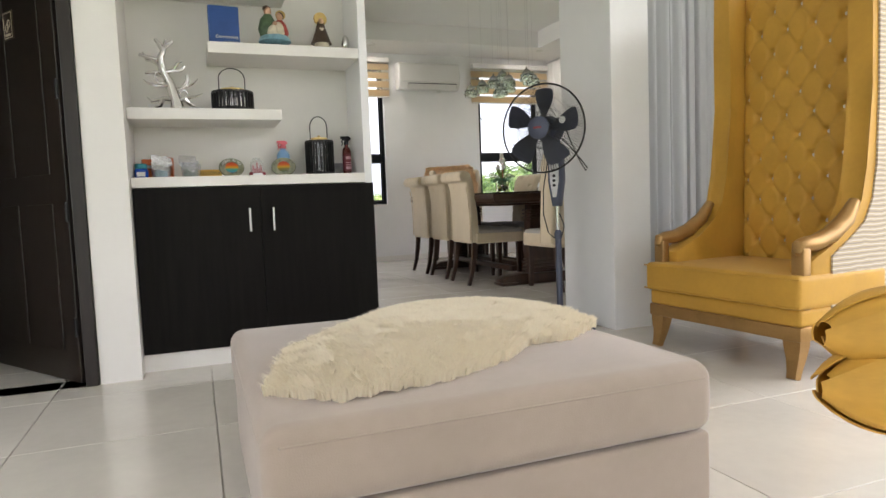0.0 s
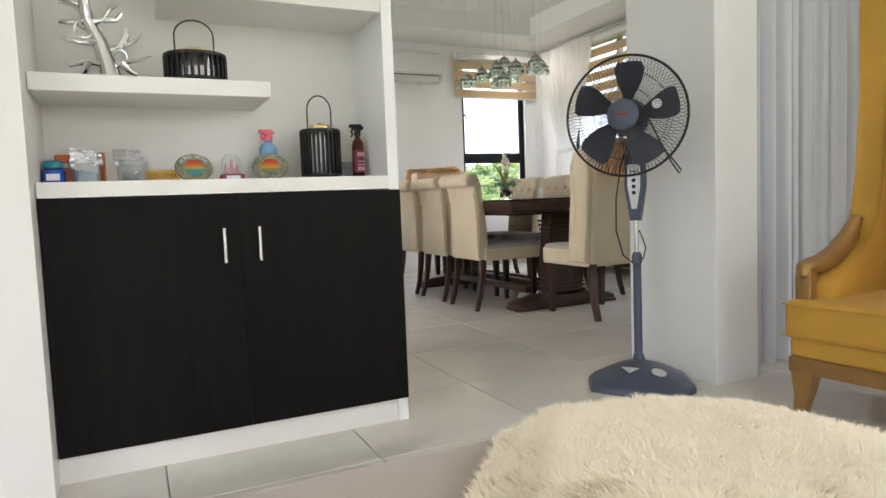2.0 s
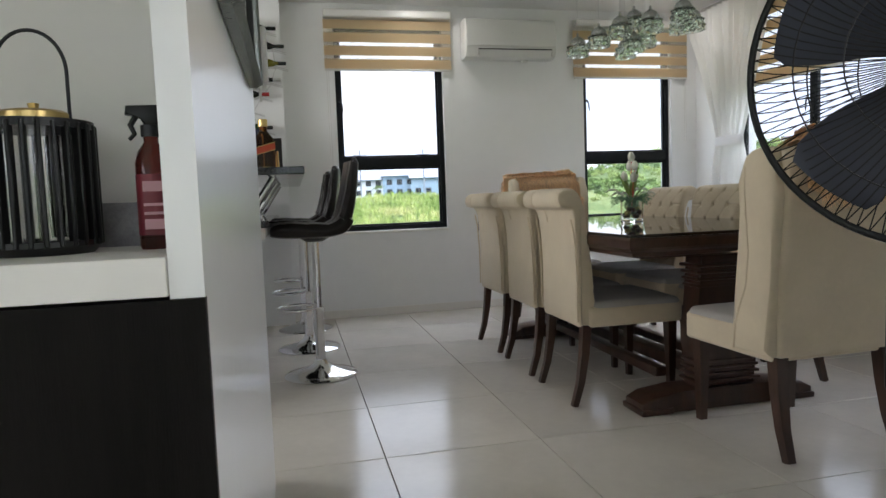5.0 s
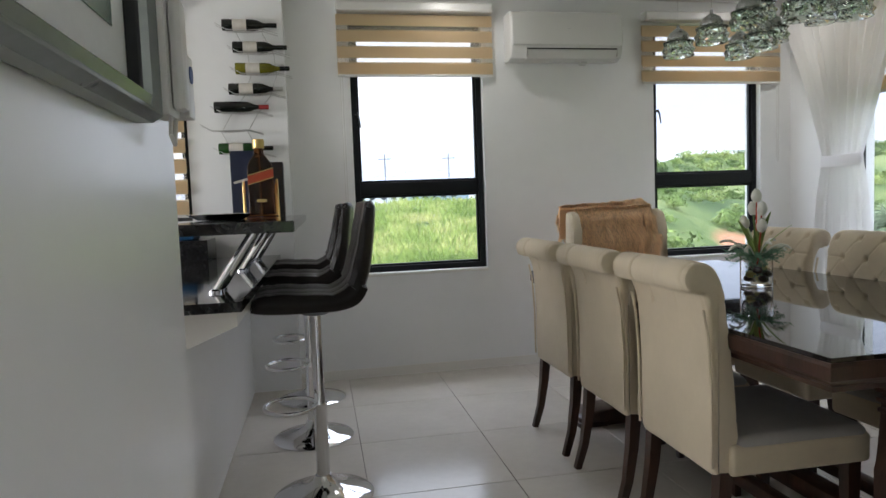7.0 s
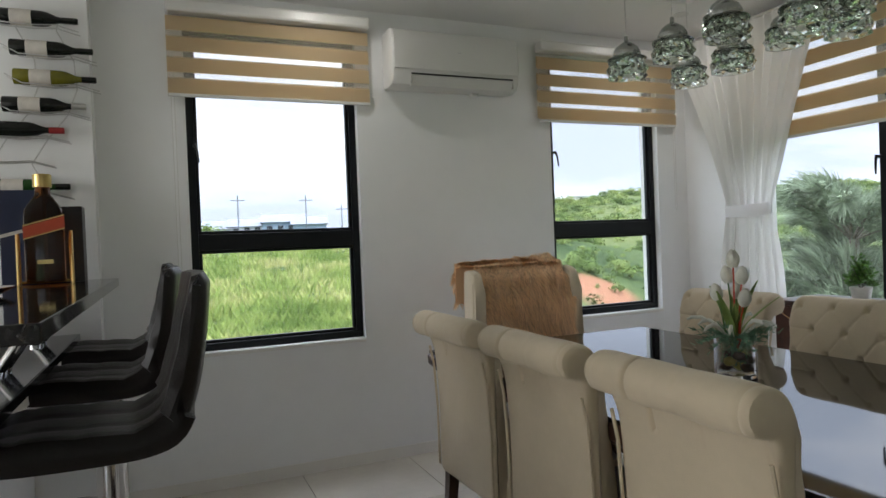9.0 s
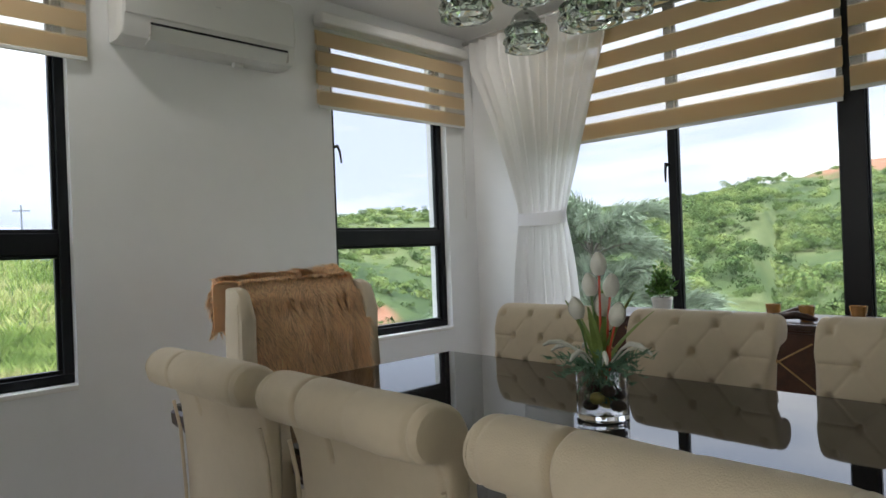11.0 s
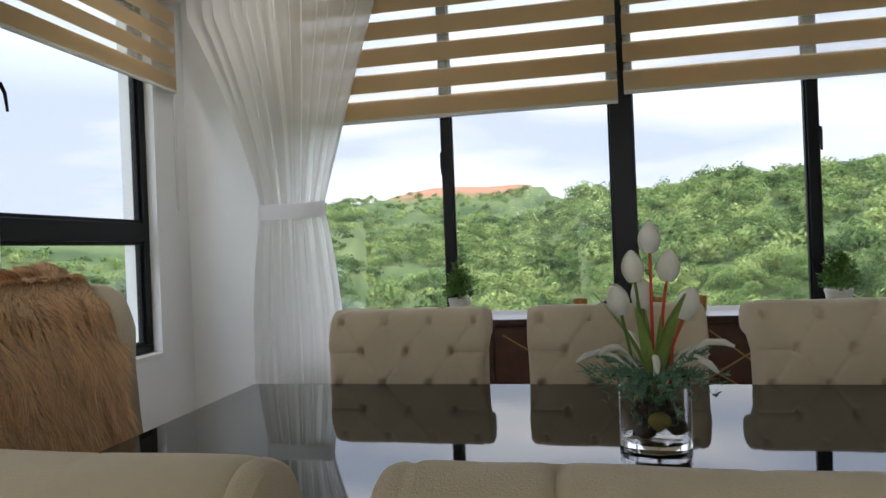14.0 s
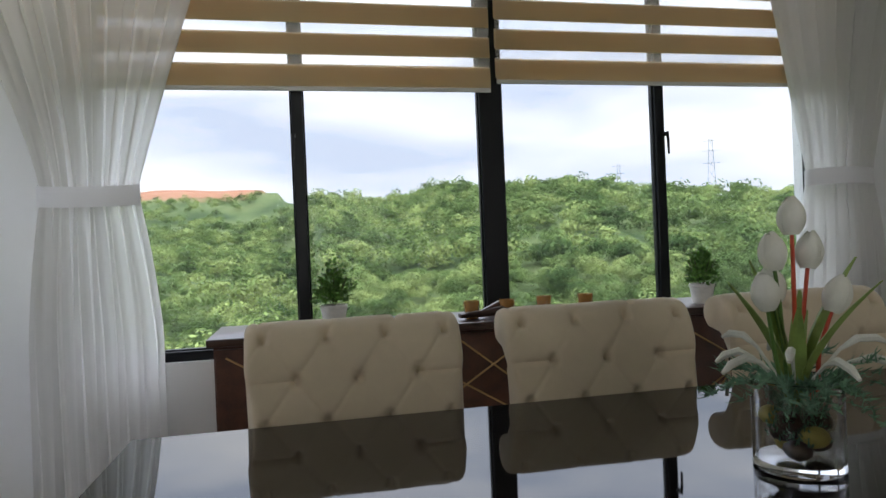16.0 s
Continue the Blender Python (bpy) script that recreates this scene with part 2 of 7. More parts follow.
def lathe(profile, seg=24, bm=None, at=(0, 0, 0), m=None):
    """Turned shape from (radius, height) pairs."""
    bm = bm if bm is not None else bmesh.new()
    m = m or Matrix.Translation(at)
    rings = []
    for r, z in profile:
        if r < 1e-5:
            rings.append([bm.verts.new(m @ Vector((0, 0, z)))])
        else:
            rings.append([bm.verts.new(m @ Vector((r * math.cos(2 * math.pi * i / seg), r * math.sin(2 * math.pi * i / seg), z))) for i in range(seg)])
    for a, b in zip(rings, rings[1:]):
        for i in range(seg):
            j = (i + 1) % seg
            q = [a[i % len(a)], a[j % len(a)], b[j % len(b)], b[i % len(b)]]
            q = list(dict.fromkeys(q))
            if len(q) > 2:
                bm.faces.new(q)
    for ring in (rings[0], rings[-1]):
        if len(ring) > 2:
            bm.faces.new(ring)
    return bm


def tube(points, r, seg=8, bm=None, closed=False):
    """A round rod along points; r is one radius or one for each point."""
    bm = bm if bm is not None else bmesh.new()
    pts = [Vector(p) for p in points]
    n = len(pts)
    rs = r if isinstance(r, (list, tuple)) else [r] * n
    rings, up = [], None
    for i, p in enumerate(pts):
        a, b = (pts[i - 1], pts[(i + 1) % n]) if closed else (pts[max(0, i - 1)], pts[min(n - 1, i + 1)])
        d = (b - a).normalized()
        if up is None:
            up = d.orthogonal().normalized()
        up = (up - d * up.dot(d)).normalized()
        side = d.cross(up)
        rings.append([bm.verts.new(p + rs[i] * (math.cos(2 * math.pi * k / seg) * up + math.sin(2 * math.pi * k / seg) * side)) for k in range(seg)])
    pairs = list(zip(rings, rings[1:])) + ([(rings[-1], rings[0])] if closed else [])
    for a, b in pairs:
        for k in range(seg):
            bm.faces.new([a[k], a[(k + 1) % seg], b[(k + 1) % seg], b[k]])
    if not closed:
        bm.faces.new(rings[0][::-1]), bm.faces.new(rings[-1])
    return bm


def sheet(fn, nu, nv, thick=0.0, bm=None, wrap_u=False):
    """A surface fn(u, v) over 0..1; thick gives it a back side along its normal."""
    bm = bm if bm is not None else bmesh.new()
    P = [[Vector(fn(i / nu, j / nv)) for j in range(nv + 1)] for i in range(nu + 1)]
    V = [[bm.verts.new(p) for p in row] for row in P]
    for i in range(nu):
        for j in range(nv):
            bm.faces.new([V[i][j], V[i + 1][j], V[i + 1][j + 1], V[i][j + 1]])
    if thick:
        B = []
        for i in range(nu + 1):
            row = []
            for j in range(nv + 1):
                du = P[min(nu, i + 1)][j] - P[max(0, i - 1)][j]
                dv = P[i][min(nv, j + 1)] - P[i][max(0, j - 1)]
                nn = du.cross(dv)
                nn = nn.normalized() if nn.length > 1e-9 else Vector((0, 0, 1))
                row.append(bm.verts.new(P[i][j] - nn * thick))
            B.append(row)
        for i in range(nu):
            for j in range(nv):
                bm.faces.new([B[i][j + 1], B[i + 1][j + 1], B[i + 1][j], B[i][j]])
        for i in range(nu):
            bm.faces.new([V[i][0], B[i][0], B[i + 1][0], V[i + 1][0]])
            bm.faces.new([V[i + 1][nv], B[i + 1][nv], B[i][nv], V[i][nv]])
        for j in range(nv):
            bm.faces.new([V[0][j + 1], B[0][j + 1], B[0][j], V[0][j]])
            bm.faces.new([V[nu][j], B[nu][j], B[nu][j + 1], V[nu][j + 1]])
    return bm


def prism(outline, d0, d1, axis="y", bevel=0.0, bm=None):
    """An outline of (a, b) pairs pushed through from d0 to d1 along an axis."""
    bm = bm if bm is not None else bmesh.new()
    place = {"x": lambda a, b, d: (d, a, b), "y": lambda a, b, d: (a, d, b), "z": lambda a, b, d: (a, b, d)}[axis]
    A = [bm.verts.new(place(a, b, d0)) for a, b in outline]
    B = [bm.verts.new(place(a, b, d1)) for a, b in outline]
    n = len(A)
    fs = [bm.faces.new(A), bm.faces.new(B[::-1])]
    fs += [bm.faces.new([A[i], B[i], B[(i + 1) % n], A[(i + 1) % n]]) for i in range(n)]
    if bevel:
        es = {e for f in fs[:2] for e in f.edges}
        bmesh.ops.bevel(bm, geom=list(es), offset=bevel, segments=2, profile=0.5, affect="EDGES")
    return bm


def structure(name, bm, mat, label, smooth=False):
    return solid(name, bm, mat, label, name.split("_")[0], "structure", None, smooth)


# ---- structure ----
CEILZ, NORTH, EAST = 2.80, 8.55, 5.08

bm = bmesh.new()
box(-3.5, -3.1, -0.25, 5.3, 8.8, -0.012, bm=bm)
floor = structure("floor", bm, GROUT, "pale beige polished porcelain tiles with thin dark joints")


def wall_with_holes(name, axis, at, thick, a0, a1, z0, z1, holes, label, mat=None):
    """A wall along an axis with openings (a0, a1, z0, z1) cut right through."""
    bm = bmesh.new()
    cuts = sorted({a0, a1, *[h[0] for h in holes], *[h[1] for h in holes]})
    for p, q in zip(cuts, cuts[1:]):
        spans = sorted((h[2], h[3]) for h in holes if h[0] <= p and h[1] >= q)
        low = z0
        for s, e in spans + [(z1, z1)]:
            if s > low:
                if axis == "x":
                    box(p, at, low, q, at + thick, s, bm=bm)
                else:
                    box(at, p, low, at + thick, q, s, bm=bm)
            low = e
    bmesh.ops.remove_doubles(bm, verts=bm.verts, dist=0.0005)
    return structure(name, bm, mat or WALL, label)


W1 = (1.47, 2.455, 0.78, 2.62)
W2 = (3.85, 4.80, 0.78, 2.62)
WK = (-0.75, 0.36, 1.22, 2.62)
WE = (4.42, 7.92, 0.79, 2.70)
wall_with_holes("wall_north", "x", NORTH, 0.20, 1.02, 5.28, -0.02, 3.1, [W1, W2], "white painted wall with black framed windows")
wall_with_holes("wall_kitchen", "x", 8.40, 0.35, -3.0, 1.02, -0.02, 3.1, [WK], "white painted kitchen wall with a window")
wall_with_holes("wall_east", "y", EAST, 0.20, 3.40, NORTH, -0.02, 3.1, [WE], "white painted wall with a wide window")
wall_with_holes("wall_dining_south", "x", 3.40, 0.35, 2.55, 5.08, -0.02, 3.1, [], "white painted wall behind the drapes")
# Openings in these four walls are unseen, added to go with the fill lamps.
wall_with_holes("wall_living_south", "x", -3.10, 0.15, -3.5, 3.7, -0.02, 3.1, [(-1.5, 2.3, 0.35, 2.65)], "white painted living room wall")
wall_with_holes("wall_living_west", "y", -3.5, 0.15, -2.95, 3.40, -0.02, 3.1, [(-0.75, 1.95, 0.4, 2.6)], "white painted living room wall")
wall_with_holes("wall_living_east", "y", 3.55, 0.15, -2.95, 3.40, -0.02, 3.1, [(-0.3, 2.2, 0.4, 2.6)], "white painted living room wall")
wall_with_holes("wall_kitchen_west", "y", -3.1, 0.15, 3.55, 8.40, -0.02, 3.1, [(5.6, 7.6, 0.95, 2.25)], "white painted kitchen wall")
wall_with_holes("wall_door", "x", 3.40, 0.15, -3.35, -0.49, -0.02, 3.1, [(-1.42, -0.49, 0, 2.12)], "white painted wall round the door")
structure("wall_pier", box(2.285, 3.20, -0.02, 2.55, 3.75, 3.1, 0.004), WALL, "white painted wall end between living and dining room")

# niche wall: recess closed behind, partition running on into the dining room
NX0, NX1, NF, NB = -0.288, 0.887, 3.53, 3.88
structure("wall_niche_west", box(-0.47, 3.40, -0.02, NX0, 4.02, 3.1), SHELFW, "white wall strip beside the shelf niche")
structure("wall_niche_east", box(NX1, NF, -0.02, 0.93, 5.10, 3.1), WALL, "white wall end beside the shelf niche")
structure("wall_niche_back", box(NX0, NB, -0.02, NX1, 4.0, 3.1), SHELFW, "white back wall of the shelf niche")
structure("wall_niche_head", box(NX0, NF, 2.45, NX1, NB, 3.1), SHELFW, "white wall over the shelf niche")
structure("partition", box(0.76, 4.0, -0.02, 0.885, 5.10, 3.1), WALL, "white glossy partition wall")

# ceilings: flat over the living room, a raised tray over the dining table
bm = bmesh.new()
box(-3.5, -3.1, CEILZ, 3.7, 3.40, 3.1, bm=bm)
box(-3.1, 3.40, CEILZ, 1.75, 8.75, 3.1, bm=bm)
box(1.75, 3.40, CEILZ, 5.28, 4.55, 3.1, bm=bm)
box(1.75, 7.85, CEILZ, 5.28, 8.75, 3.1, bm=bm)
box(4.45, 4.55, CEILZ, 5.28, 7.85, 3.1, bm=bm)
structure("ceiling", bm, CEIL, "white painted ceiling with a raised tray")
structure("ceiling_tray", box(1.6, 4.4, 3.02, 4.6, 8.0, 3.15), CEIL, "white raised ceiling field over the dining table")
# Unseen slab added above the ceilings; it only blocks the sky's light.
structure("roof", box(-3.7, -3.3, 3.16, 5.5, 9.0, 3.3), CEIL, "unseen flat slab added over the ceilings")

# ---- windows ----


def window(name, axis, wall, a0, a1, z0, z1, mid=None, posts=(), label="", inset=0.05, outer=1, handle=None, f=0.042, sash=0.018):
    """Black framed window in an opening; posts are (middle, width) uprights, mid a (low, high) cross rail."""
    w = thing(name, None, label, "window", "", "structure")
    d = 0.06
    s = wall + outer * inset

    def bar(n, p, q, low, high, depth=d, shift=0.0):
        a, b = sorted((s + outer * shift, s + outer * (shift + depth)))
        bmx = box(p, a, low, q, b, high, 0.004) if axis == "x" else box(a, p, low, b, q, high, 0.004)
        return part(n, bmx, BLACKAL, w, "", False)
    bar("window_frame", a0, a1, z0, z0 + f), bar("window_frame", a0, a1, z1 - f, z1)
    bar("window_frame", a0, a0 + f, z0 + f, z1 - f), bar("window_frame", a1 - f, a1, z0 + f, z1 - f)
    cols = [a0 + f] + [e for c, wd in posts for e in (c - wd / 2, c + wd / 2)] + [a1 - f]
    for c, wd in posts:
        bar("mullion", c - wd / 2, c + wd / 2, z0 + f, z1 - f)
    for p, q in zip(cols[::2], cols[1::2]):
        rows = [(z0 + f, mid[0]), (mid[1], z1 - f)] if mid else [(z0 + f, z1 - f)]
        if mid:
            bar("cross_rail", p, q, mid[0], mid[1])
        for low, high in rows:
            for n, x0, x1, y0, y1 in (("sash_rail", p, q, low, low + sash), ("sash_rail", p, q, high - sash, high),
                                      ("sash_stile", p, p + sash, low + sash, high - sash), ("sash_stile", q - sash, q, low + sash, high - sash)):
                bar(n, x0, x1, y0, y1, 0.03, 0.015)
            a, b = sorted((s + outer * 0.028, s + outer * 0.033))
            g = box(p, a, low, q, b, high) if axis == "x" else box(a, p, low, b, q, high)
            pane = part("pane", g, PANE, w, "clear window glass", False)
            pane.visible_shadow = False
    if handle:
        for c, z, way in handle:
            a = s - outer * 0.012
            pts = [(c, s, z), (c, a, z), (c, a - outer * 0.02, z + 0.005), (c + way * 0.012, a - outer * 0.028, z - 0.03), (c + way * 0.02, a - outer * 0.03, z - 0.10)]
            if axis == "y":
                pts = [(y, x, zz) for x, y, zz in pts]
            part("handle", tube(pts, [0.01, 0.01, 0.009, 0.007, 0.005], 8), BLACKMETAL, w)
    return w


window("window_1", "x", NORTH, *W1, mid=(1.353, 1.447), label="black aluminium window with an upper and a lower sash", handle=[(1.51, 1.95, 1)])
window("window_2", "x", NORTH, *W2, mid=(1.353, 1.447), label="black aluminium window with an upper and a lower sash", handle=[(3.895, 1.95, 1)])
window("window_3", "y", EAST, *WE, posts=[(5.318, 0.05), (6.185, 0.11), (7.07, 0.048)], label="wide black aluminium window of four lights",
       inset=0.03, sash=0.008, handle=[(7.09, 1.74, 0), (5.30, 1.74, 0)])
window("window_4", "x", 8.40, *WK, label="kitchen window behind a zebra blind", inset=0.08)
for n, a0, a1 in (("window_sill_1", W1[0], W1[1]), ("window_sill_2", W2[0], W2[1])):
    structure(n, box(a0 - 0.0, NORTH - 0.008, 0.755, a1 + 0.0, NORTH + 0.05, 0.778, 0.003), SHELFW, "white narrow window sill")


def zebra(name, axis, wall, a0, a1, zb, zt, inward, pitch=0.137, band=0.088, label=""):
    """Roller blind of solid and clear bands with a cassette above and a bar below."""
    b = thing(name, None, label, "blind", "zebra blinds")
    s = wall + inward * 0.035

    def slab(n, low, high, mat, th=0.004, shift=0.0, p=a0, q=a1, bev=0.0):
        x, y = sorted((s + inward * shift, s + inward * (shift + th)))
        return part(n, box(p, x, low, q, y, high, bev) if axis == "x" else box(x, p, low, y, q, high, bev), mat, b, "", False)
    slab("cassette", zt - 0.07, zt, ACWHITE, 0.095, -0.033, bev=0.014)
    z = zb + 0.02
    slab("bottom_bar", zb, zb + 0.02, ACWHITE, 0.012, -0.006, bev=0.004)
    while z < zt - 0.08:
        top = min(z + band, zt - 0.076)
        slab("band", z, top, BLIND)
        slab("back_band", z + 0.012, min(top + 0.012, zt - 0.076), BLIND, 0.003, -0.016)
        z += pitch
        if z < zt - 0.08:
            slab("mesh_band", top, z, BLINDNET, 0.002, 0.001)
    return b


zebra("zebra_blind", "x", NORTH, 1.385, 2.53, 2.205, 2.73, -1, 0.115, 0.078, label="beige zebra roller blind half drawn over a window")
zebra("zebra_blind", "x", NORTH, 3.74, 4.955, 2.15, 2.70, -1, 0.115, 0.078, label="beige zebra roller blind half drawn over a window")
zebra("zebra_blind", "y", EAST, 6.20, 7.95, 1.925, 2.72, -1, label="wide beige zebra roller blind half drawn")
zebra("zebra_blind", "y", EAST, 4.40, 6.17, 1.965, 2.72, -1, label="wide beige zebra roller blind half drawn")
zebra("zebra_blind", "x", 8.40, -0.75, 0.345, 1.245, 2.66, -1, label="beige zebra roller blind fully drawn over the kitchen window")

# ---- living room ----
rng = random.Random(7)


def fur(name, spots, mat, parent, length, width, lean, seed, label=""):
    """Many bent tapering tufts; spots gives (place, normal, way) for each."""
    r = random.Random(seed)
    vs, fs = [], []
    for p, nrm, way in spots:
        p, nrm, way = Vector(p), Vector(nrm), Vector(way)
        h = length * r.uniform(0.6, 1.25)
        side = nrm.cross(way)
        side = (side.normalized() if side.length > 1e-6 else nrm.orthogonal().normalized())
        side = (side + way * r.uniform(-0.8, 0.8)).normalized() * width * r.uniform(0.6, 1.3)
        k = len(vs)
        mid = p + nrm * h * 0.5 + way * lean * h * 0.35
        tip = p + nrm * h * (1 - 0.45 * lean) + way * lean * h * 1.1
        up = nrm * width * 0.5
        vs += [p - side - nrm * 0.004, p + side - nrm * 0.004, mid + side * 0.85 + up, mid - side * 0.85 + up, tip]
        fs += [(k, k + 1, k + 2, k + 3), (k + 3, k + 2, k + 4)]
    me = bpy.data.meshes.new(name)
    me.from_pydata([tuple(v) for v in vs], [], fs)
    me.polygons.foreach_set("use_smooth", [True] * len(fs))
    me.materials.append(mat)
    ob = new(name, me)
    ob.parent = parent
    return tagged(ob, label, kind="stuff")


def inside(poly, x, y):
    hit = False
    for (x0, y0), (x1, y1) in zip(poly, poly[1:] + poly[:1]):
        if (y0 > y) != (y1 > y) and x < (x1 - x0) * (y - y0) / (y1 - y0) + x0:
            hit = not hit
    return hit


# open door of dark wood, standing back from the wall
door = thing("door_1", pose(-0.535, 3.43, 0.0, 0, 0, 125), "dark brown wooden panel door standing open", "door", "", "structure")
part("leaf", box(0.0, -0.02, 0.012, 0.88, 0.02, 2.08, 0.004), DOORWOOD, door, smooth=False)
for z0, z1 in ((0.16, 0.86), (1.0, 1.94)):
    for s in (1, -1):
        for a, b in ((0.13, 0.40), (0.48, 0.75)):
            y0, y1 = sorted((s * 0.0205, s * 0.027))
            part("panel", box(a, y0, z0, b, y1, z1, 0.003), DOORWOOD, door, smooth=False)
for z in (0.28, 0.82, 1.38, 1.88):
    part("hinge", tube([(0.004, 0.024, z - 0.045), (0.004, 0.024, z + 0.045)], 0.008, 8), BLACKMETAL, door)
sign = thing("door_sign", pose(-0.535, 3.43, 0.0, 0, 0, 125), "small dark plaque with a pale outlined symbol on the door", "sign")
part("plate", box(0.36, 0.0275, 1.665, 0.46, 0.031, 1.80, 0.001), material("plaque_brown", (0.05, 0.032, 0.02), 0.4, vary=0.2), sign)
PALE = material("pale_print", (0.55, 0.48, 0.36), 0.5, vary=0.05)
for a, b, c, d in ((0.368, 1.672, 0.452, 1.676), (0.368, 1.79, 0.452, 1.794), (0.368, 1.676, 0.371, 1.79), (0.449, 1.676, 0.452, 1.79), (0.385, 1.682, 0.44, 1.694)):
    part("marking", box(a, 0.0315, b, c, 0.0325, d), PALE, sign, smooth=False)
for c, z in ((0.40, 1.74), (0.42, 1.72)):
    part("marking", tube([(c + 0.012 * math.cos(t * 0.7), 0.0325, z + 0.018 * math.sin(t * 0.7)) for t in range(9)], 0.002, 5, closed=True), PALE, sign)
jamb = thing("door_frame", None, "dark brown wooden door frame", "door frame", "", "structure")
part("jamb", box(-0.53, 3.385, 0, -0.474, 3.56, 2.16, 0.004), DOORWOOD, jamb, smooth=False)
part("jamb", box(-1.42, 3.385, 0, -1.364, 3.56, 2.16, 0.004), DOORWOOD, jamb, smooth=False)
part("head", box(-1.364, 3.385, 2.10, -0.53, 3.56, 2.16, 0.004), DOORWOOD, jamb, smooth=False)
wall_with_holes("wall_hall", "x", 5.2, 0.1, -3.0, -0.3, -0.02, 3.1, [], "dim hall wall behind the open door")
wall_with_holes("wall_hall_side", "y", -0.35, 0.05, 4.0, 5.2, -0.02, 3.1, [], "dim hall wall behind the open door")

# built-in cabinet and shelves of the niche
cab = thing("built_in_cabinet", pose(0, 3.53, 0), "black laminate two-door cabinet under white shelves", "cabinet")
part("plinth", box(NX0, 0.006, 0, NX1 + 0.042, 0.03, 0.088), SHELFW, cab, "white painted plinth", smooth=False)
part("body", box(NX0 + 0.003, 0.012, 0.0885, NX1, 0.34, 0.921), EBONY, cab, smooth=False)
for k, (a, b) in enumerate(((NX0 + 0.004, 0.3195), (0.3207, NX1 + 0.044))):
    d = part("door", box(a, -0.008, 0.090, b, 0.010, 0.921, 0.0008), EBONY, cab, smooth=False)
    hx = (0.262, 0.381)[k]
    hb = tube([(hx, -0.036, 0.685), (hx, -0.036, 0.805)], 0.006, 10)
    tube([(hx, -0.006, 0.70), (hx, -0.036, 0.70)], 0.004, 8, hb), tube([(hx, -0.006, 0.79), (hx, -0.036, 0.79)], 0.004, 8, hb)
    part("handle", hb, STEEL, d, "brushed steel bar handle")
tagged(part("counter_shelf", box(NX0 + 0.002, 3.522, 0.925, NX1 - 0.001, 3.878, 0.976, 0.002), SHELFW, smooth=False), "thick white lacquered shelf on the black cabinet", "shelf", "niche shelves")
tagged(part("wall_shelf", box(NX0 + 0.002, 3.53, 1.262, 0.455, 3.878, 1.318, 0.002), SHELFW, smooth=False), "thick white floating shelf in the niche", "shelf", "niche shelves")
tagged(part("wall_shelf", box(0.107, 3.53, 1.597, NX1 - 0.002, 3.878, 1.653, 0.002), SHELFW, smooth=False), "thick white floating shelf in the niche", "shelf", "niche shelves")
tagged(part("wall_shelf", box(NX0 + 0.002, 3.53, 1.94, 0.53, 3.878, 1.985, 0.002), SHELFW, smooth=False), "thick white floating shelf in the niche", "shelf", "niche shelves")

# niche ornaments
SH0, SH1, SH2 = 0.976, 1.318, 1.653


def lantern(at, r, h, handle_h, n=26, label=""):
    o = thing("lantern", pose(*at), label, "lantern", "ribbed lanterns")
    part("base", lathe([(0, 0.004), (r * 0.8, 0.004), (r * 0.86, 0.0), (r, 0.012), (r, 0.02), (0, 0.02)], 32), BLACKMETAL, o)
    part("top_ring", lathe([(r * 0.8, h - 0.012), (r, h - 0.012), (r * 1.0, h), (r * 0.8, h)], 32), BLACKMETAL, o)
    part("glass_cup", lathe([(0, 0.022), (r * 0.8, 0.022), (r * 0.8, h - 0.004), (r * 0.77, h - 0.004), (r * 0.77, 0.026), (0, 0.026)], 24), GLASS, o, "clear glass liner")
    for i in range(n):
        a = 2 * math.pi * i / n
        part("rib", box(-0.0035, -0.008, 0.012, 0.0035, 0.006, h - 0.004, 0.002, 1), BLACKMETAL, o, m=pose(r * 0.96 * math.cos(a), r * 0.96 * math.sin(a), 0, 0, 0, math.degrees(a) - 90))
    part("lid", lathe([(0, h + 0.03), (0.008, h + 0.028), (0.006, h + 0.018), (r * 0.55, h + 0.016), (r * 0.62, h + 0.012), (r * 0.62, h - 0.002), (0, h - 0.002)], 28), BRASS, o, "brass lid with a small knob")
    pts = [(r * 0.62, 0, h - 0.004)] + [(r * 0.62 * math.cos(math.pi * k / 20), 0, h + handle_h * (0.55 + 0.45 * math.sin(math.pi * k / 20))) for k in range(21)] + [(-r * 0.62, 0, h - 0.004)]
    part("bail_handle", tube(pts, 0.0028, 8), BLACKMETAL, o)
    return o


lantern((0.222, 3.680, SH1), 0.107, 0.108, 0.125, 28, "low black ribbed metal lantern with a brass lid")
lantern((0.680, 3.730, SH0), 0.078, 0.196, 0.135, 26, "tall black ribbed metal lantern with a brass lid")

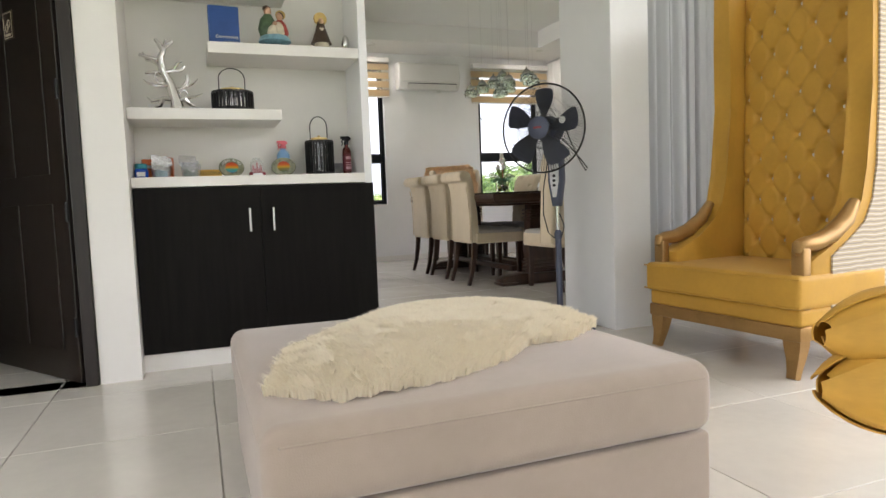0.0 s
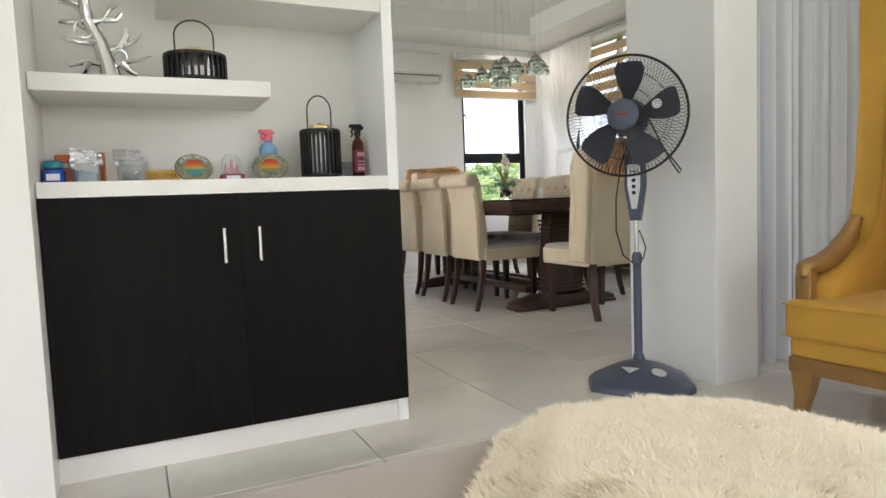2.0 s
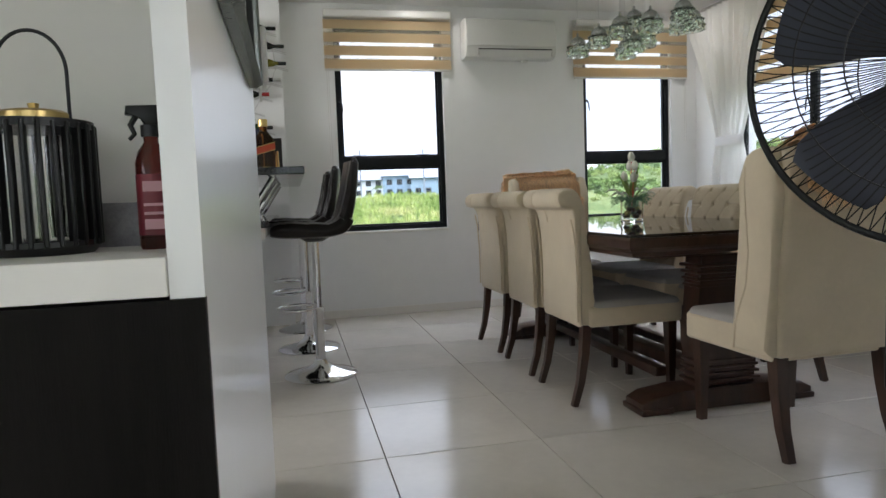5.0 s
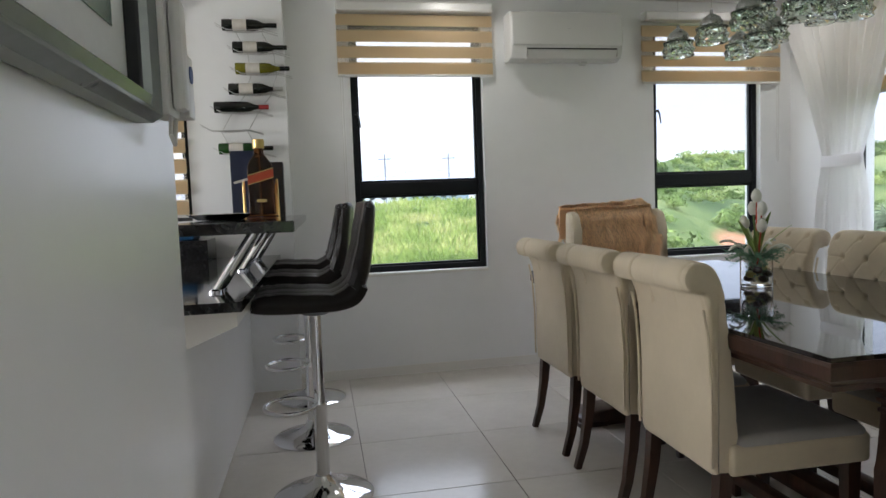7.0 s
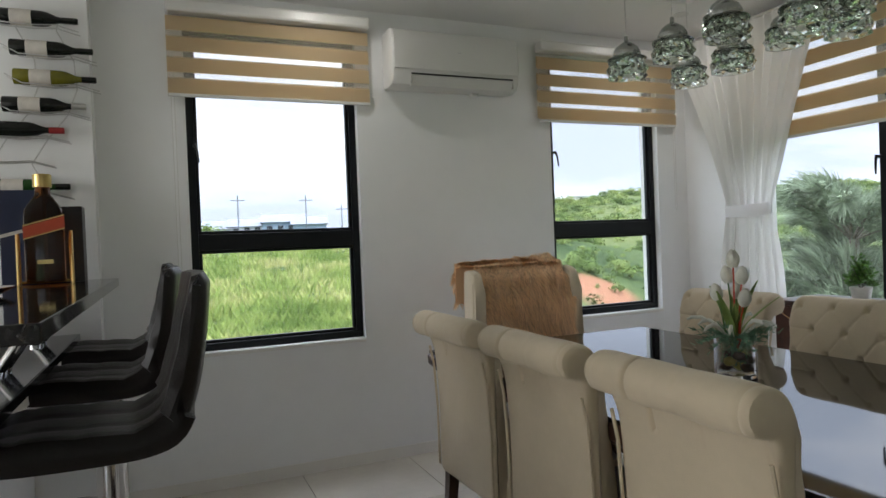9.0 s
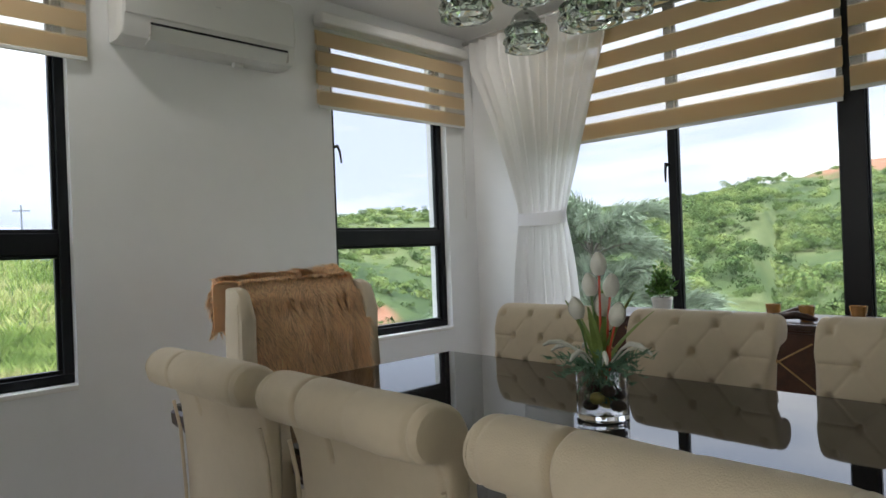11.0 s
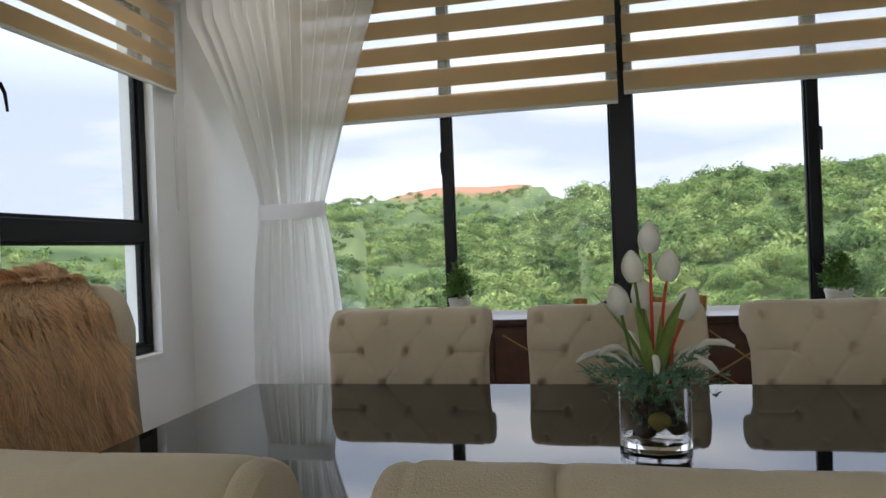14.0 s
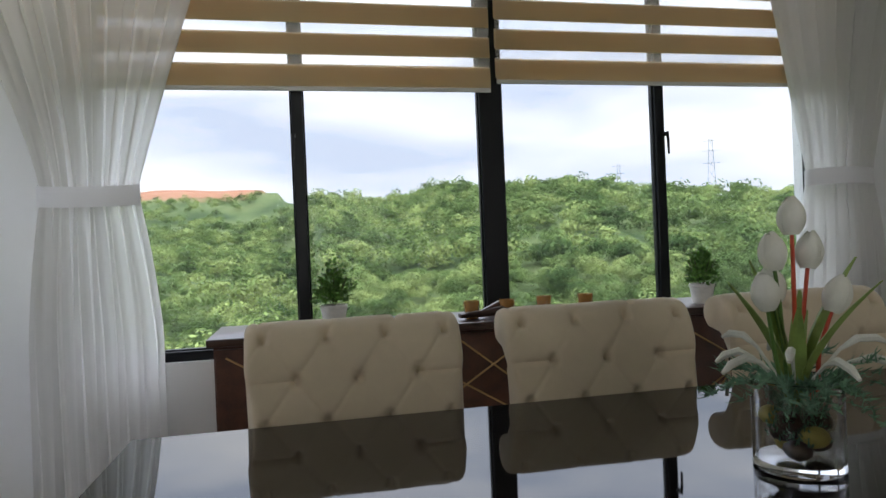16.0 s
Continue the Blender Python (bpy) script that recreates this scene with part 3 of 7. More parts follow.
tree = thing("silver_tree_ornament", pose(-0.075, 3.685, SH1) @ Matrix.Diagonal((1.12, 1.0, 1.06, 1)), "polished silver branching tree ornament on a black base", "ornament")
part("base", box(-0.085, -0.04, 0, 0.075, 0.04, 0.012, 0.003), BLACKMETAL, tree)
part("trunk", tube([(0.02, 0, 0.01), (0.012, 0, 0.06), (-0.005, 0.005, 0.13), (-0.035, 0, 0.20), (-0.04, -0.01, 0.26), (-0.02, -0.01, 0.31), (-0.015, 0, 0.345)], [0.032, 0.026, 0.022, 0.019, 0.016, 0.011, 0.005], 10), SILVER, tree)
for pts in ([(-0.037, 0, 0.22), (-0.07, 0.01, 0.245), (-0.10, 0.01, 0.25), (-0.115, 0, 0.285)], [(-0.035, 0, 0.24), (-0.09, 0.0, 0.26), (-0.13, 0, 0.272)],
            [(-0.03, -0.01, 0.295), (-0.045, -0.012, 0.325), (-0.06, -0.01, 0.345)], [(-0.02, -0.01, 0.31), (0.0, -0.01, 0.325), (0.015, -0.01, 0.338)],
            [(-0.03, 0, 0.19), (0.01, -0.012, 0.20), (0.03, -0.01, 0.235), (0.05, -0.01, 0.245)], [(0.01, -0.01, 0.20), (0.045, 0, 0.205), (0.06, 0, 0.225)],
            [(0.005, 0, 0.10), (0.05, 0.01, 0.12), (0.09, 0.01, 0.14), (0.115, 0, 0.165)], [(0.05, 0.01, 0.12), (0.07, 0, 0.155), (0.068, 0, 0.18)],
            [(0.016, 0, 0.05), (0.06, -0.01, 0.07), (0.10, -0.01, 0.075), (0.135, -0.01, 0.092)], [(0.05, -0.01, 0.065), (0.075, 0, 0.04), (0.095, 0, 0.03)],
            [(-0.01, 0, 0.13), (-0.06, -0.01, 0.125), (-0.10, -0.01, 0.135), (-0.12, 0, 0.155)], [(0.01, 0, 0.06), (-0.04, -0.01, 0.065), (-0.09, -0.01, 0.05), (-0.11, -0.01, 0.07)],
            [(-0.02, 0, 0.165), (-0.07, 0.01, 0.19), (-0.11, 0, 0.185)], [(-0.04, -0.01, 0.065), (-0.055, 0, 0.03), (-0.08, 0, 0.022)]):
    part("branch", tube(pts, [0.013, 0.0095, 0.0065, 0.002][:len(pts)], 8), SILVER, tree)
part("leaf_loop", tube([(-0.045 + 0.024 * math.cos(t * 0.63), -0.012, 0.165 + 0.028 * math.sin(t * 0.63)) for t in range(10)], 0.004, 6, closed=True), SILVER, tree)
part("leaf_loop", tube([(0.05 + 0.018 * math.cos(t * 0.63), -0.012, 0.085 + 0.02 * math.sin(t * 0.63)) for t in range(10)], 0.004, 6, closed=True), SILVER, tree)

PAPER = material("white_paper", (0.78, 0.78, 0.78), 0.6, vary=0.04, scale=10)
for x, y, w, h in ((-0.13, 3.795, 0.14, 0.055), (0.03, 3.805, 0.10, 0.045), (0.31, 3.795, 0.10, 0.05)):
    solid("paper_card", box(x - w / 2, y, SH1, x + w / 2, y + 0.012, SH1 + h, 0.001), PAPER, "small white card leaning at the back of the shelf", "card", group="paper cards")
solid("picture_card", box(0.71, 3.850, SH0, 0.86, 3.862, SH0 + 0.075, 0.001), material("grey_card", (0.32, 0.31, 0.33), 0.5, vary=0.3, scale=30), "grey printed card standing behind the spray bottle", "card")

# book, standing
BLUE = material("blue_book_cloth", (0.02, 0.075, 0.27), 0.5, vary=0.12, scale=12, bump=0.1, bump_scale=300)
book = thing("book", pose(0.20, 3.675, SH2, 0, 0, 4), "large blue hardback book standing on the shelf", "book")
part("cover", box(-0.075, -0.02, 0, 0.075, -0.016, 0.215, 0.001), BLUE, book)
part("cover", box(-0.075, 0.016, 0, 0.075, 0.02, 0.215, 0.001), BLUE, book)
part("spine", box(-0.078, -0.02, 0, -0.0755, 0.02, 0.215, 0.001), BLUE, book)
part("pages", box(-0.075, -0.0155, 0.004, 0.071, 0.0155, 0.211), PAPER, book)


def lettering(word, size, mat, parent, m, extrude=0.0006, name="lettering"):
    """Words in the built-in font, as a mesh."""
    cu = bpy.data.curves.new(name, "FONT")
    cu.body, cu.size, cu.extrude, cu.align_x, cu.align_y = word, size, extrude, "CENTER", "CENTER"
    tmp = bpy.data.objects.new(name, cu)
    me = bpy.data.meshes.new_from_object(tmp)
    bpy.data.objects.remove(tmp)
    me.materials.clear()
    me.materials.append(mat)
    ob = new(name, me)
    ob.parent, ob.matrix_basis = parent, m
    return ob


lettering("BIBLE", 0.032, SILVER, book, pose(0.03, -0.0212, 0.022, 90, 0, 0))
lettering("Community", 0.024, SILVER, book, pose(0.01, -0.0212, 0.056, 90, 0, 0))


def figurine(name, at, bodies, label):
    """A statue as one plain mesh of turned and rounded forms with painted zones."""
    bmx = bmesh.new()
    mats = []
    for mat, prof, dx, dy, dz, tilt in bodies:
        before = set(bmx.faces)
        lathe(prof, 14, bmx, m=pose(dx, dy, dz, tilt[0], tilt[1], 0))
        if mat not in mats:
            mats.append(mat)
        for f in bmx.faces:
            if f not in before:
                f.material_index = mats.index(mat)
    return solid(name, bmx, mats, label, "statue", m=pose(*at))


def blob(r, h):
    return [(0, 0), (r * 0.6, h * 0.08), (r, h * 0.4), (r * 0.85, h * 0.75), (r * 0.4, h * 0.96), (0, h)]


SKIN = material("painted_plaster_tan", (0.50, 0.30, 0.19), 0.45, vary=0.12, scale=30)
GREENP = material("painted_plaster_green", (0.07, 0.12, 0.06), 0.4, vary=0.4, scale=40)
REDP = material("painted_plaster_red", (0.38, 0.05, 0.04), 0.4, vary=0.25, scale=40)
IVORYP = material("painted_plaster_ivory", (0.62, 0.55, 0.42), 0.4, vary=0.15, scale=40)
BLUEP = material("painted_plaster_blue", (0.20, 0.38, 0.46), 0.4, vary=0.25, scale=40)
BROWNP = material("painted_plaster_brown", (0.06, 0.035, 0.02), 0.5, vary=0.3, scale=40)
figurine("family_statue", (0.46, 3.675, SH2), [
    (BROWNP, [(0, 0), (0.075, 0), (0.075, 0.016), (0.07, 0.02), (0, 0.02)], 0, 0, 0, (0, 0)),
    (BLUEP, blob(0.088, 0.075), 0, 0, 0.014, (0, 0)),
    (GREENP, blob(0.047, 0.155), -0.045, 0.01, 0.045, (0, 6)),
    (REDP, blob(0.040, 0.125), 0.045, 0.01, 0.045, (0, -8)),
    (IVORYP, blob(0.034, 0.10), 0.018, -0.02, 0.05, (0, 0)),
    (IVORYP, blob(0.03, 0.08), -0.02, -0.035, 0.05, (0, 10)),
    (SKIN, blob(0.021, 0.048), -0.036, 0.005, 0.185, (0, 12)),
    (BROWNP, blob(0.023, 0.036), -0.038, 0.014, 0.205, (0, 12)),
    (SKIN, blob(0.018, 0.042), 0.034, 0.0, 0.160, (0, -12)),
    (BROWNP, blob(0.021, 0.045), 0.039, 0.012, 0.165, (0, -12)),
    (SKIN, blob(0.014, 0.03), 0.0, -0.035, 0.118, (0, 0)),
    (BRASS, [(0.022, 0), (0.027, 0), (0.027, 0.004), (0.022, 0.004)], 0.038, 0.02, 0.195, (80, 0)),
], "painted plaster statue of a seated group on a blue base")
figurine("robed_statue", (0.715, 3.675, SH2), [
    (BROWNP, [(0, 0), (0.036, 0), (0.038, 0.01), (0.03, 0.02), (0, 0.02)], 0, 0, 0, (0, 0)),
    (IVORYP, [(0, 0), (0.046, 0.004), (0.04, 0.03), (0.022, 0.075), (0.016, 0.115), (0, 0.12)], 0, 0, 0.018, (0, 0)),
    (BROWNP, [(0, 0), (0.058, 0.0), (0.05, 0.02), (0.028, 0.08), (0.018, 0.12), (0, 0.125)], 0, 0.014, 0.05, (0, 0)),
    (SKIN, blob(0.015, 0.034), 0, -0.004, 0.155, (0, 0)),
    (BRASS, [(0.0, 0), (0.036, 0.0), (0.038, 0.003), (0.036, 0.006), (0, 0.006)], 0, 0.02, 0.188, (88, 0)),
    (BRASS, [(0.026, 0), (0.032, 0.0), (0.032, 0.008), (0.026, 0.008)], 0, 0.018, 0.188, (88, 0)),
], "painted plaster robed statue with a gilded halo")
solid("silver_bead_ornament", lathe([(0, 0), (0.018, 0), (0.02, 0.006), (0.012, 0.012), (0.02, 0.03), (0.024, 0.055), (0.018, 0.085), (0.006, 0.1), (0, 0.102)], 18), SILVER, "small silver egg-shaped ornament on a foot", "ornament", m=pose(0.848, 3.675, SH2))

# bottom shelf
jar = thing("ointment_jar", pose(-0.25, 3.705, SH0), "small blue ointment jar with a teal lid", "jar")
part("jar", lathe([(0, 0), (0.03, 0), (0.034, 0.004), (0.034, 0.045), (0.028, 0.052), (0, 0.052)], 20), material("blue_plastic", (0.01, 0.07, 0.42), 0.25, vary=0.08), jar)
part("lid", lathe([(0, 0.053), (0.029, 0.053), (0.03, 0.056), (0.03, 0.074), (0.027, 0.078), (0, 0.078)], 24), material("teal_plastic", (0.01, 0.22, 0.26), 0.35, vary=0.08), jar)
part("label", box(-0.02, -0.0355, 0.012, 0.02, -0.0345, 0.034), PAPER, jar, smooth=False)
ORANGE = material("orange_carton", (0.62, 0.13, 0.02), 0.45, vary=0.15, scale=25)
for x, y, w, h, rz in ((-0.205, 3.785, 0.09, 0.105, 10), (-0.133, 3.815, 0.07, 0.115, -8)):
    o = thing("carton", pose(x, y, SH0, 0, 0, rz), "small orange medicine carton standing on the shelf", "carton", "orange cartons")
    part("box", box(-w / 2, -0.02, 0, w / 2, 0.02, h, 0.001), ORANGE, o, smooth=False)
    part("print_bar", box(-w / 2 + 0.008, -0.0212, h * 0.55, w / 2 - 0.02, -0.0203, h * 0.7), PAPER, o, smooth=False)
FOIL = material("crumpled_foil", (0.68, 0.68, 0.70), 0.22, 0.85, vary=0.1, scale=20, bump=0.5, bump_scale=70)
CLEARP = thin("clear_plastic", (0.62, 0.66, 0.70), 0.78, 0.12)
for x, rz, seed in ((-0.155, 12, 3), (-0.01, -14, 9)):
    o = thing("plastic_tub", pose(x, 3.715, SH0, 0, 0, rz), "clear plastic tub holding foil blister packs", "tub", "plastic tubs")
    part("tub", lathe([(0, 0), (0.045, 0), (0.052, 0.07), (0.054, 0.072), (0.05, 0.072), (0.043, 0.004), (0, 0.004)], 20), CLEARP, o)
    rr = random.Random(seed)
    for k in range(4):
        fm = sheet(lambda u, v: ((u - 0.5) * 0.085, (v - 0.5) * 0.045, 0.004 * math.sin(u * 20 + k) * math.cos(v * 14)), 14, 7, 0.0015)
        part("blister_pack", fm, FOIL, o, m=pose(rr.uniform(-0.01, 0.01), rr.uniform(-0.034, -0.01), 0.062 + 0.012 * k, rr.uniform(55, 75), rr.uniform(-30, 35), rr.uniform(-25, 25)))
    part("contents", box(-0.03, -0.026, 0.006, 0.028, 0.026, 0.045, 0.004), (BLUEP if seed == 3 else GREENP), o)
o = thing("yellow_box", pose(0.087, 3.755, SH0, 0, 0, -4), "flat yellow carton with dark lettering", "carton")
part("box", box(-0.06, -0.02, 0, 0.06, 0.02, 0.044, 0.001), material("yellow_carton", (0.60, 0.34, 0.03), 0.4, vary=0.08, scale=20), o, smooth=False)
lettering("TOCOMA", 0.024, BROWNP, o, pose(0.0, -0.0207, 0.024, 90, 0, 0))

PEWTER = material("pewter_relief", (0.20, 0.20, 0.14), 0.34, 0.8, vary=0.6, scale=60, bump=0.6, bump_scale=110)


def rainbow(low, mid):
    m = bpy.data.materials.new("rainbow_enamel")
    m.use_nodes = True
    n, l = m.node_tree.nodes, m.node_tree.links
    tc, sp, rp = n.new("ShaderNodeTexCoord"), n.new("ShaderNodeSeparateXYZ"), n.new("ShaderNodeValToRGB")
    l.new(tc.outputs["Generated"], sp.inputs[0]), l.new(sp.outputs["Z"], rp.inputs[0]), l.new(rp.outputs[0], n["Principled BSDF"].inputs["Base Color"])
    e = rp.color_ramp.elements
    e[0].color, e[1].color = low, (0.34, 0.012, 0.012, 1)
    for p, c in ((0.32, mid), (0.46, (0.50, 0.30, 0.012, 1)), (0.66, (0.50, 0.09, 0.01, 1))):
        e.new(p).color = c
    n["Principled BSDF"].inputs["Roughness"].default_value = 0.2
    return m


RAINBOW = rainbow((0.004, 0.16, 0.26, 1), (0.02, 0.26, 0.16, 1))
AMBERISH = rainbow((0.02, 0.07, 0.02, 1), (0.20, 0.13, 0.01, 1))
for x, tilt, words in ((0.198, -12, "HONG KONG"), (0.473, -10, "")):
    o = thing("souvenir_plate", pose(x, 3.715, SH0 + 0.002, tilt, 0, 6 if words else -10), "oval pewter souvenir plate with a rainbow enamel middle", "souvenir plate", "souvenir plates")
    rim = lathe([(0.0, 0), (0.055, 0), (0.06, 0.003), (0.058, 0.008), (0.05, 0.010), (0.034, 0.007), (0, 0.007)], 40, m=Matrix.Translation((0, 0, 0.05)) @ Matrix.Diagonal((1.12, 1, 0.88, 1)) @ pose(0, 0, 0, 90, 0, 0))
    part("rim", rim, PEWTER, o, "embossed pewter rim")
    part("enamel", lathe([(0, 0.0065), (0.031, 0.0065), (0.033, 0.009), (0.02, 0.0115), (0, 0.012)], 30, m=Matrix.Translation((0, 0, 0.05)) @ Matrix.Diagonal((1.05, 1, 0.88, 1)) @ pose(0, 0, 0, 90, 0, 0)), RAINBOW if words else AMBERISH, o, "glossy enamel medallion")
    for i, ch in enumerate(words):
        a = math.radians(150 - i * 15)
        if ch != " ":
            lettering(ch, 0.019, PAPER, o, pose(0.051 * math.cos(a), -0.0112, 0.05 + 0.04 * math.sin(a), 90, 0, 0) @ pose(0, 0, 0, 0, 0, math.degrees(a) - 90), name="letter")
    part("easel", prism([(0.0, 0.0), (0.03, 0.0), (0.004, 0.07), (0.0, 0.07)], -0.004, 0.004, "x"), PEWTER, o)
o = thing("snow_globe", pose(0.33, 3.715, SH0) @ Matrix.Diagonal((1.25, 1.25, 1.35, 1)), "small glass dome with a pink castle on a red base", "snow globe")
part("base", box(-0.034, -0.026, 0, 0.034, 0.026, 0.018, 0.004), material("crimson_plastic", (0.22, 0.01, 0.03), 0.3, vary=0.1), o)
part("base_plate", box(-0.02, -0.0275, 0.003, 0.02, -0.0262, 0.014), PAPER, o, smooth=False)
part("dome", lathe([(0.029, 0.018), (0.03, 0.045), (0.026, 0.062), (0.015, 0.074), (0, 0.078)], 22), CLEARP, o, "clear dome")
cas = box(-0.02, -0.008, 0.018, 0.02, 0.008, 0.036)
for x, h in ((-0.016, 0.05), (0, 0.062), (0.016, 0.05)):
    lathe([(0, 0.018), (0.0045, 0.018), (0.0045, h - 0.01), (0, h)], 8, cas, (x, 0, 0))
part("castle", cas, material("pink_resin", (0.50, 0.16, 0.18), 0.4, vary=0.2, scale=40), o)


def spray_bottle(at, rz, r, h, body, head, band, label):
    o = thing("spray_bottle", pose(*at, 0, 0, rz), label, "spray bottle")
    part("bottle", lathe([(0, 0), (r * 0.92, 0), (r, 0.005), (r, h * 0.6), (r * 0.8, h * 0.68), (r * 0.42, h * 0.74), (r * 0.42, h * 0.8), (0, h * 0.8)], 22), body, o)
    part("collar", lathe([(0, h * 0.78), (r * 0.55, h * 0.78), (r * 0.55, h * 0.86), (0, h * 0.86)], 16), head, o)
    part("head", prism([(-0.034, h * 0.93), (-0.032, h * 0.99), (0.012, h), (0.028, h * 0.94), (0.022, h * 0.9), (0.01, h * 0.86), (-0.008, h * 0.86), (-0.01, h * 0.92)], -0.010, 0.010, "y", 0.003), head, o)
    part("trigger", tube([(-0.018, 0, h * 0.93), (-0.027, 0, h * 0.86), (-0.022, 0, h * 0.80), (-0.03, 0, h * 0.76)], [0.005, 0.0045, 0.004, 0.003], 7), head, o)
    if band:
        part("label", lathe([(r * 1.005, h * 0.1), (r * 1.015, h * 0.1), (r * 1.015, h * 0.52), (r * 1.005, h * 0.52)], 22), band, o)
        for k, z in enumerate((0.14, 0.24, 0.3, 0.4)):
            part("print_bar", box(-r * 0.62, -r * 1.03, h * z, r * 0.62, -r * 0.86, h * (z + (0.07 if k in (0, 3) else 0.02))), material("pink_print", (0.55, 0.30, 0.33), 0.5), o, smooth=False)
    return o


spray_bottle((0.838, 3.735, SH0), 10, 0.025, 0.222, glass("amber_red_plastic", (0.30, 0.05, 0.04), 0.1), BLACKMETAL, material("maroon_label", (0.17, 0.02, 0.03), 0.45, vary=0.1), "dark red spray bottle with a black trigger head")
spray_bottle((0.487, 3.810, SH0) , 8, 0.036, 0.205, material("light_blue_plastic", (0.20, 0.38, 0.62), 0.3, vary=0.08), material("coral_plastic", (0.75, 0.13, 0.17), 0.35, vary=0.05), None, "light blue spray bottle with a coral trigger head")
solid("red_lid", lathe([(0, 0), (0.03, 0), (0.032, 0.003), (0.028, 0.007), (0, 0.007)], 20), REDP, "flat dark red lid lying on the shelf", "lid", m=pose(0.582, 3.675, SH0))

# ottoman with fleece
ott = thing("ottoman", pose(0.60, 1.715, 0), "large square taupe microsuede ottoman", "ottoman")


def puffed(x0, y0, z0, x1, y1, z1, r, sag=0.0, puff=0.0, seed=1):
    bmx = box(x0, y0, z0, x1, y1, z1)
    bmesh.ops.subdivide_edges(bmx, edges=bmx.edges[:], cuts=13, use_grid_fill=True)
    cx, cy, cz = (x0 + x1) / 2, (y0 + y1) / 2, (z0 + z1) / 2
    hx, hy, hz = (x1 - x0) / 2, (y1 - y0) / 2, (z1 - z0) / 2
    rr = min(r, hx, hy, hz)

    def crowd(q, half):
        """Draw the outer rows of the grid together over the rounded edge."""
        k, e = round(abs(q) / half * 7), rr / half
        f = (0, 0.25, 0.5, 0.75, 1.0, None, None, None)[k]
        f = f * (1 - e) if f is not None else 1 - e * (0.62, 0.27, 0.0)[k - 5]
        return math.copysign(f * half, q)
    for v in bmx.verts:
        v.co = Vector((cx + crowd(v.co.x - cx, hx), cy + crowd(v.co.y - cy, hy), cz + crowd(v.co.z - cz, hz)))
    for v in bmx.verts:
        d = Vector((v.co.x - cx, v.co.y - cy, v.co.z - cz))
        c = Vector((max(-hx + rr, min(hx - rr, d.x)), max(-hy + rr, min(hy - rr, d.y)), max(-hz + rr, min(hz - rr, d.z))))
        o = d - c
        if o.length > 1e-6:
            d = c + o.normalized() * rr
        fx, fy = 1 - (d.x / hx) ** 2, 1 - (d.y / hy) ** 2
        w = 0.003 * noise.noise(Vector((d.x * 5, d.y * 5, d.z * 9 + seed)))
        if d.z > 0:
            d.z += puff * max(0, fx) * max(0, fy) + w
        else:
            d += o * 0.0
        d.x *= 1 + sag * (1 - (d.z / hz) ** 2)
        d.y *= 1 + sag * (1 - (d.z / hz) ** 2)
        v.co = Vector((cx, cy, cz)) + d
    return bmx


part("base", puffed(-0.51, -0.53, 0.03, 0.51, 0.53, 0.238, 0.012, 0.002), TAUPE, ott)
part("cushion", puffed(-0.518, -0.537, 0.2385, 0.518, 0.537, 0.408, 0.04, 0.006, 0.006), TAUPE, ott)
pip = [(-0.515 + 0.03, -0.537, 0.372), (0.485, -0.537, 0.372), (0.517, -0.50, 0.372), (0.517, 0.50, 0.372), (0.485, 0.537, 0.372), (-0.485, 0.537, 0.372), (-0.517, 0.50, 0.372), (-0.517, -0.50, 0.372)]
part("piping", tube(pip, 0.0035, 6, closed=True), TAUPE, ott)
for sx in (-1, 1):
    for sy in (-1, 1):
        part("foot", lathe([(0, 0), (0.025, 0), (0.03, 0.035), (0, 0.035)], 12, at=(sx * 0.44, sy * 0.46, 0)), BLACKMETAL, ott)
FLEECE = [(0.11, 1.40), (0.25, 1.27), (0.50, 1.31), (0.69, 1.40), (0.80, 1.51), (0.95, 1.53), (1.10, 1.64), (1.13, 1.86), (1.08, 2.06), (0.95, 2.20), (0.72, 2.24), (0.55, 2.15), (0.42, 2.0), (0.20, 1.72)]


def fleece_z(x, y):
    e = min(math.hypot(x - px - (qx - px) * t, y - py - (qy - py) * t) for (px, py), (qx, qy) in zip(FLEECE, FLEECE[1:] + FLEECE[:1])
            for t in (0, 0.25, 0.5, 0.75))
    return 0.412 + 0.030 * min(1, e / 0.12) + 0.006 * noise.noise(Vector((x * 9, y * 9, 0)))


rug = thing("sheepskin", None, "cream long-haired sheepskin thrown over the ottoman", "sheepskin")
bm = bmesh.new()
N = 40
grid = {}
for i in range(N + 1):
    for j in range(N + 1):
        x, y = 0.08 + 1.08 * i / N, 1.24 + 1.03 * j / N
        if inside(FLEECE, x, y):
            grid[i, j] = bm.verts.new((x, y, fleece_z(x, y)))
for (i, j), v in list(grid.items()):
    q = [grid.get(k) for k in ((i, j), (i + 1, j), (i + 1, j + 1), (i, j + 1))]
    if all(q):
        bm.faces.new(q)
part("hide", bm, SHEEP, rug)
spots = []
fr = random.Random(5)
while len(spots) < 125000:
    x, y = fr.uniform(0.08, 1.16), fr.uniform(1.24, 2.27)
    if inside(FLEECE, x, y):
        g = math.atan2(y - 1.75, x - 0.62) + noise.noise(Vector((x * 17, y * 17, 3))) * 2.4 + fr.uniform(-1.0, 1.0)
        spots.append(((x, y, fleece_z(x, y)), (0, 0, 1), (math.cos(g), math.sin(g), -0.15)))
fur("fleece", spots, SHEEP, rug, 0.031, 0.0014, 0.45, 4, "cream wool tufts")

# ---- armchair, fan, tulips, drapes ----


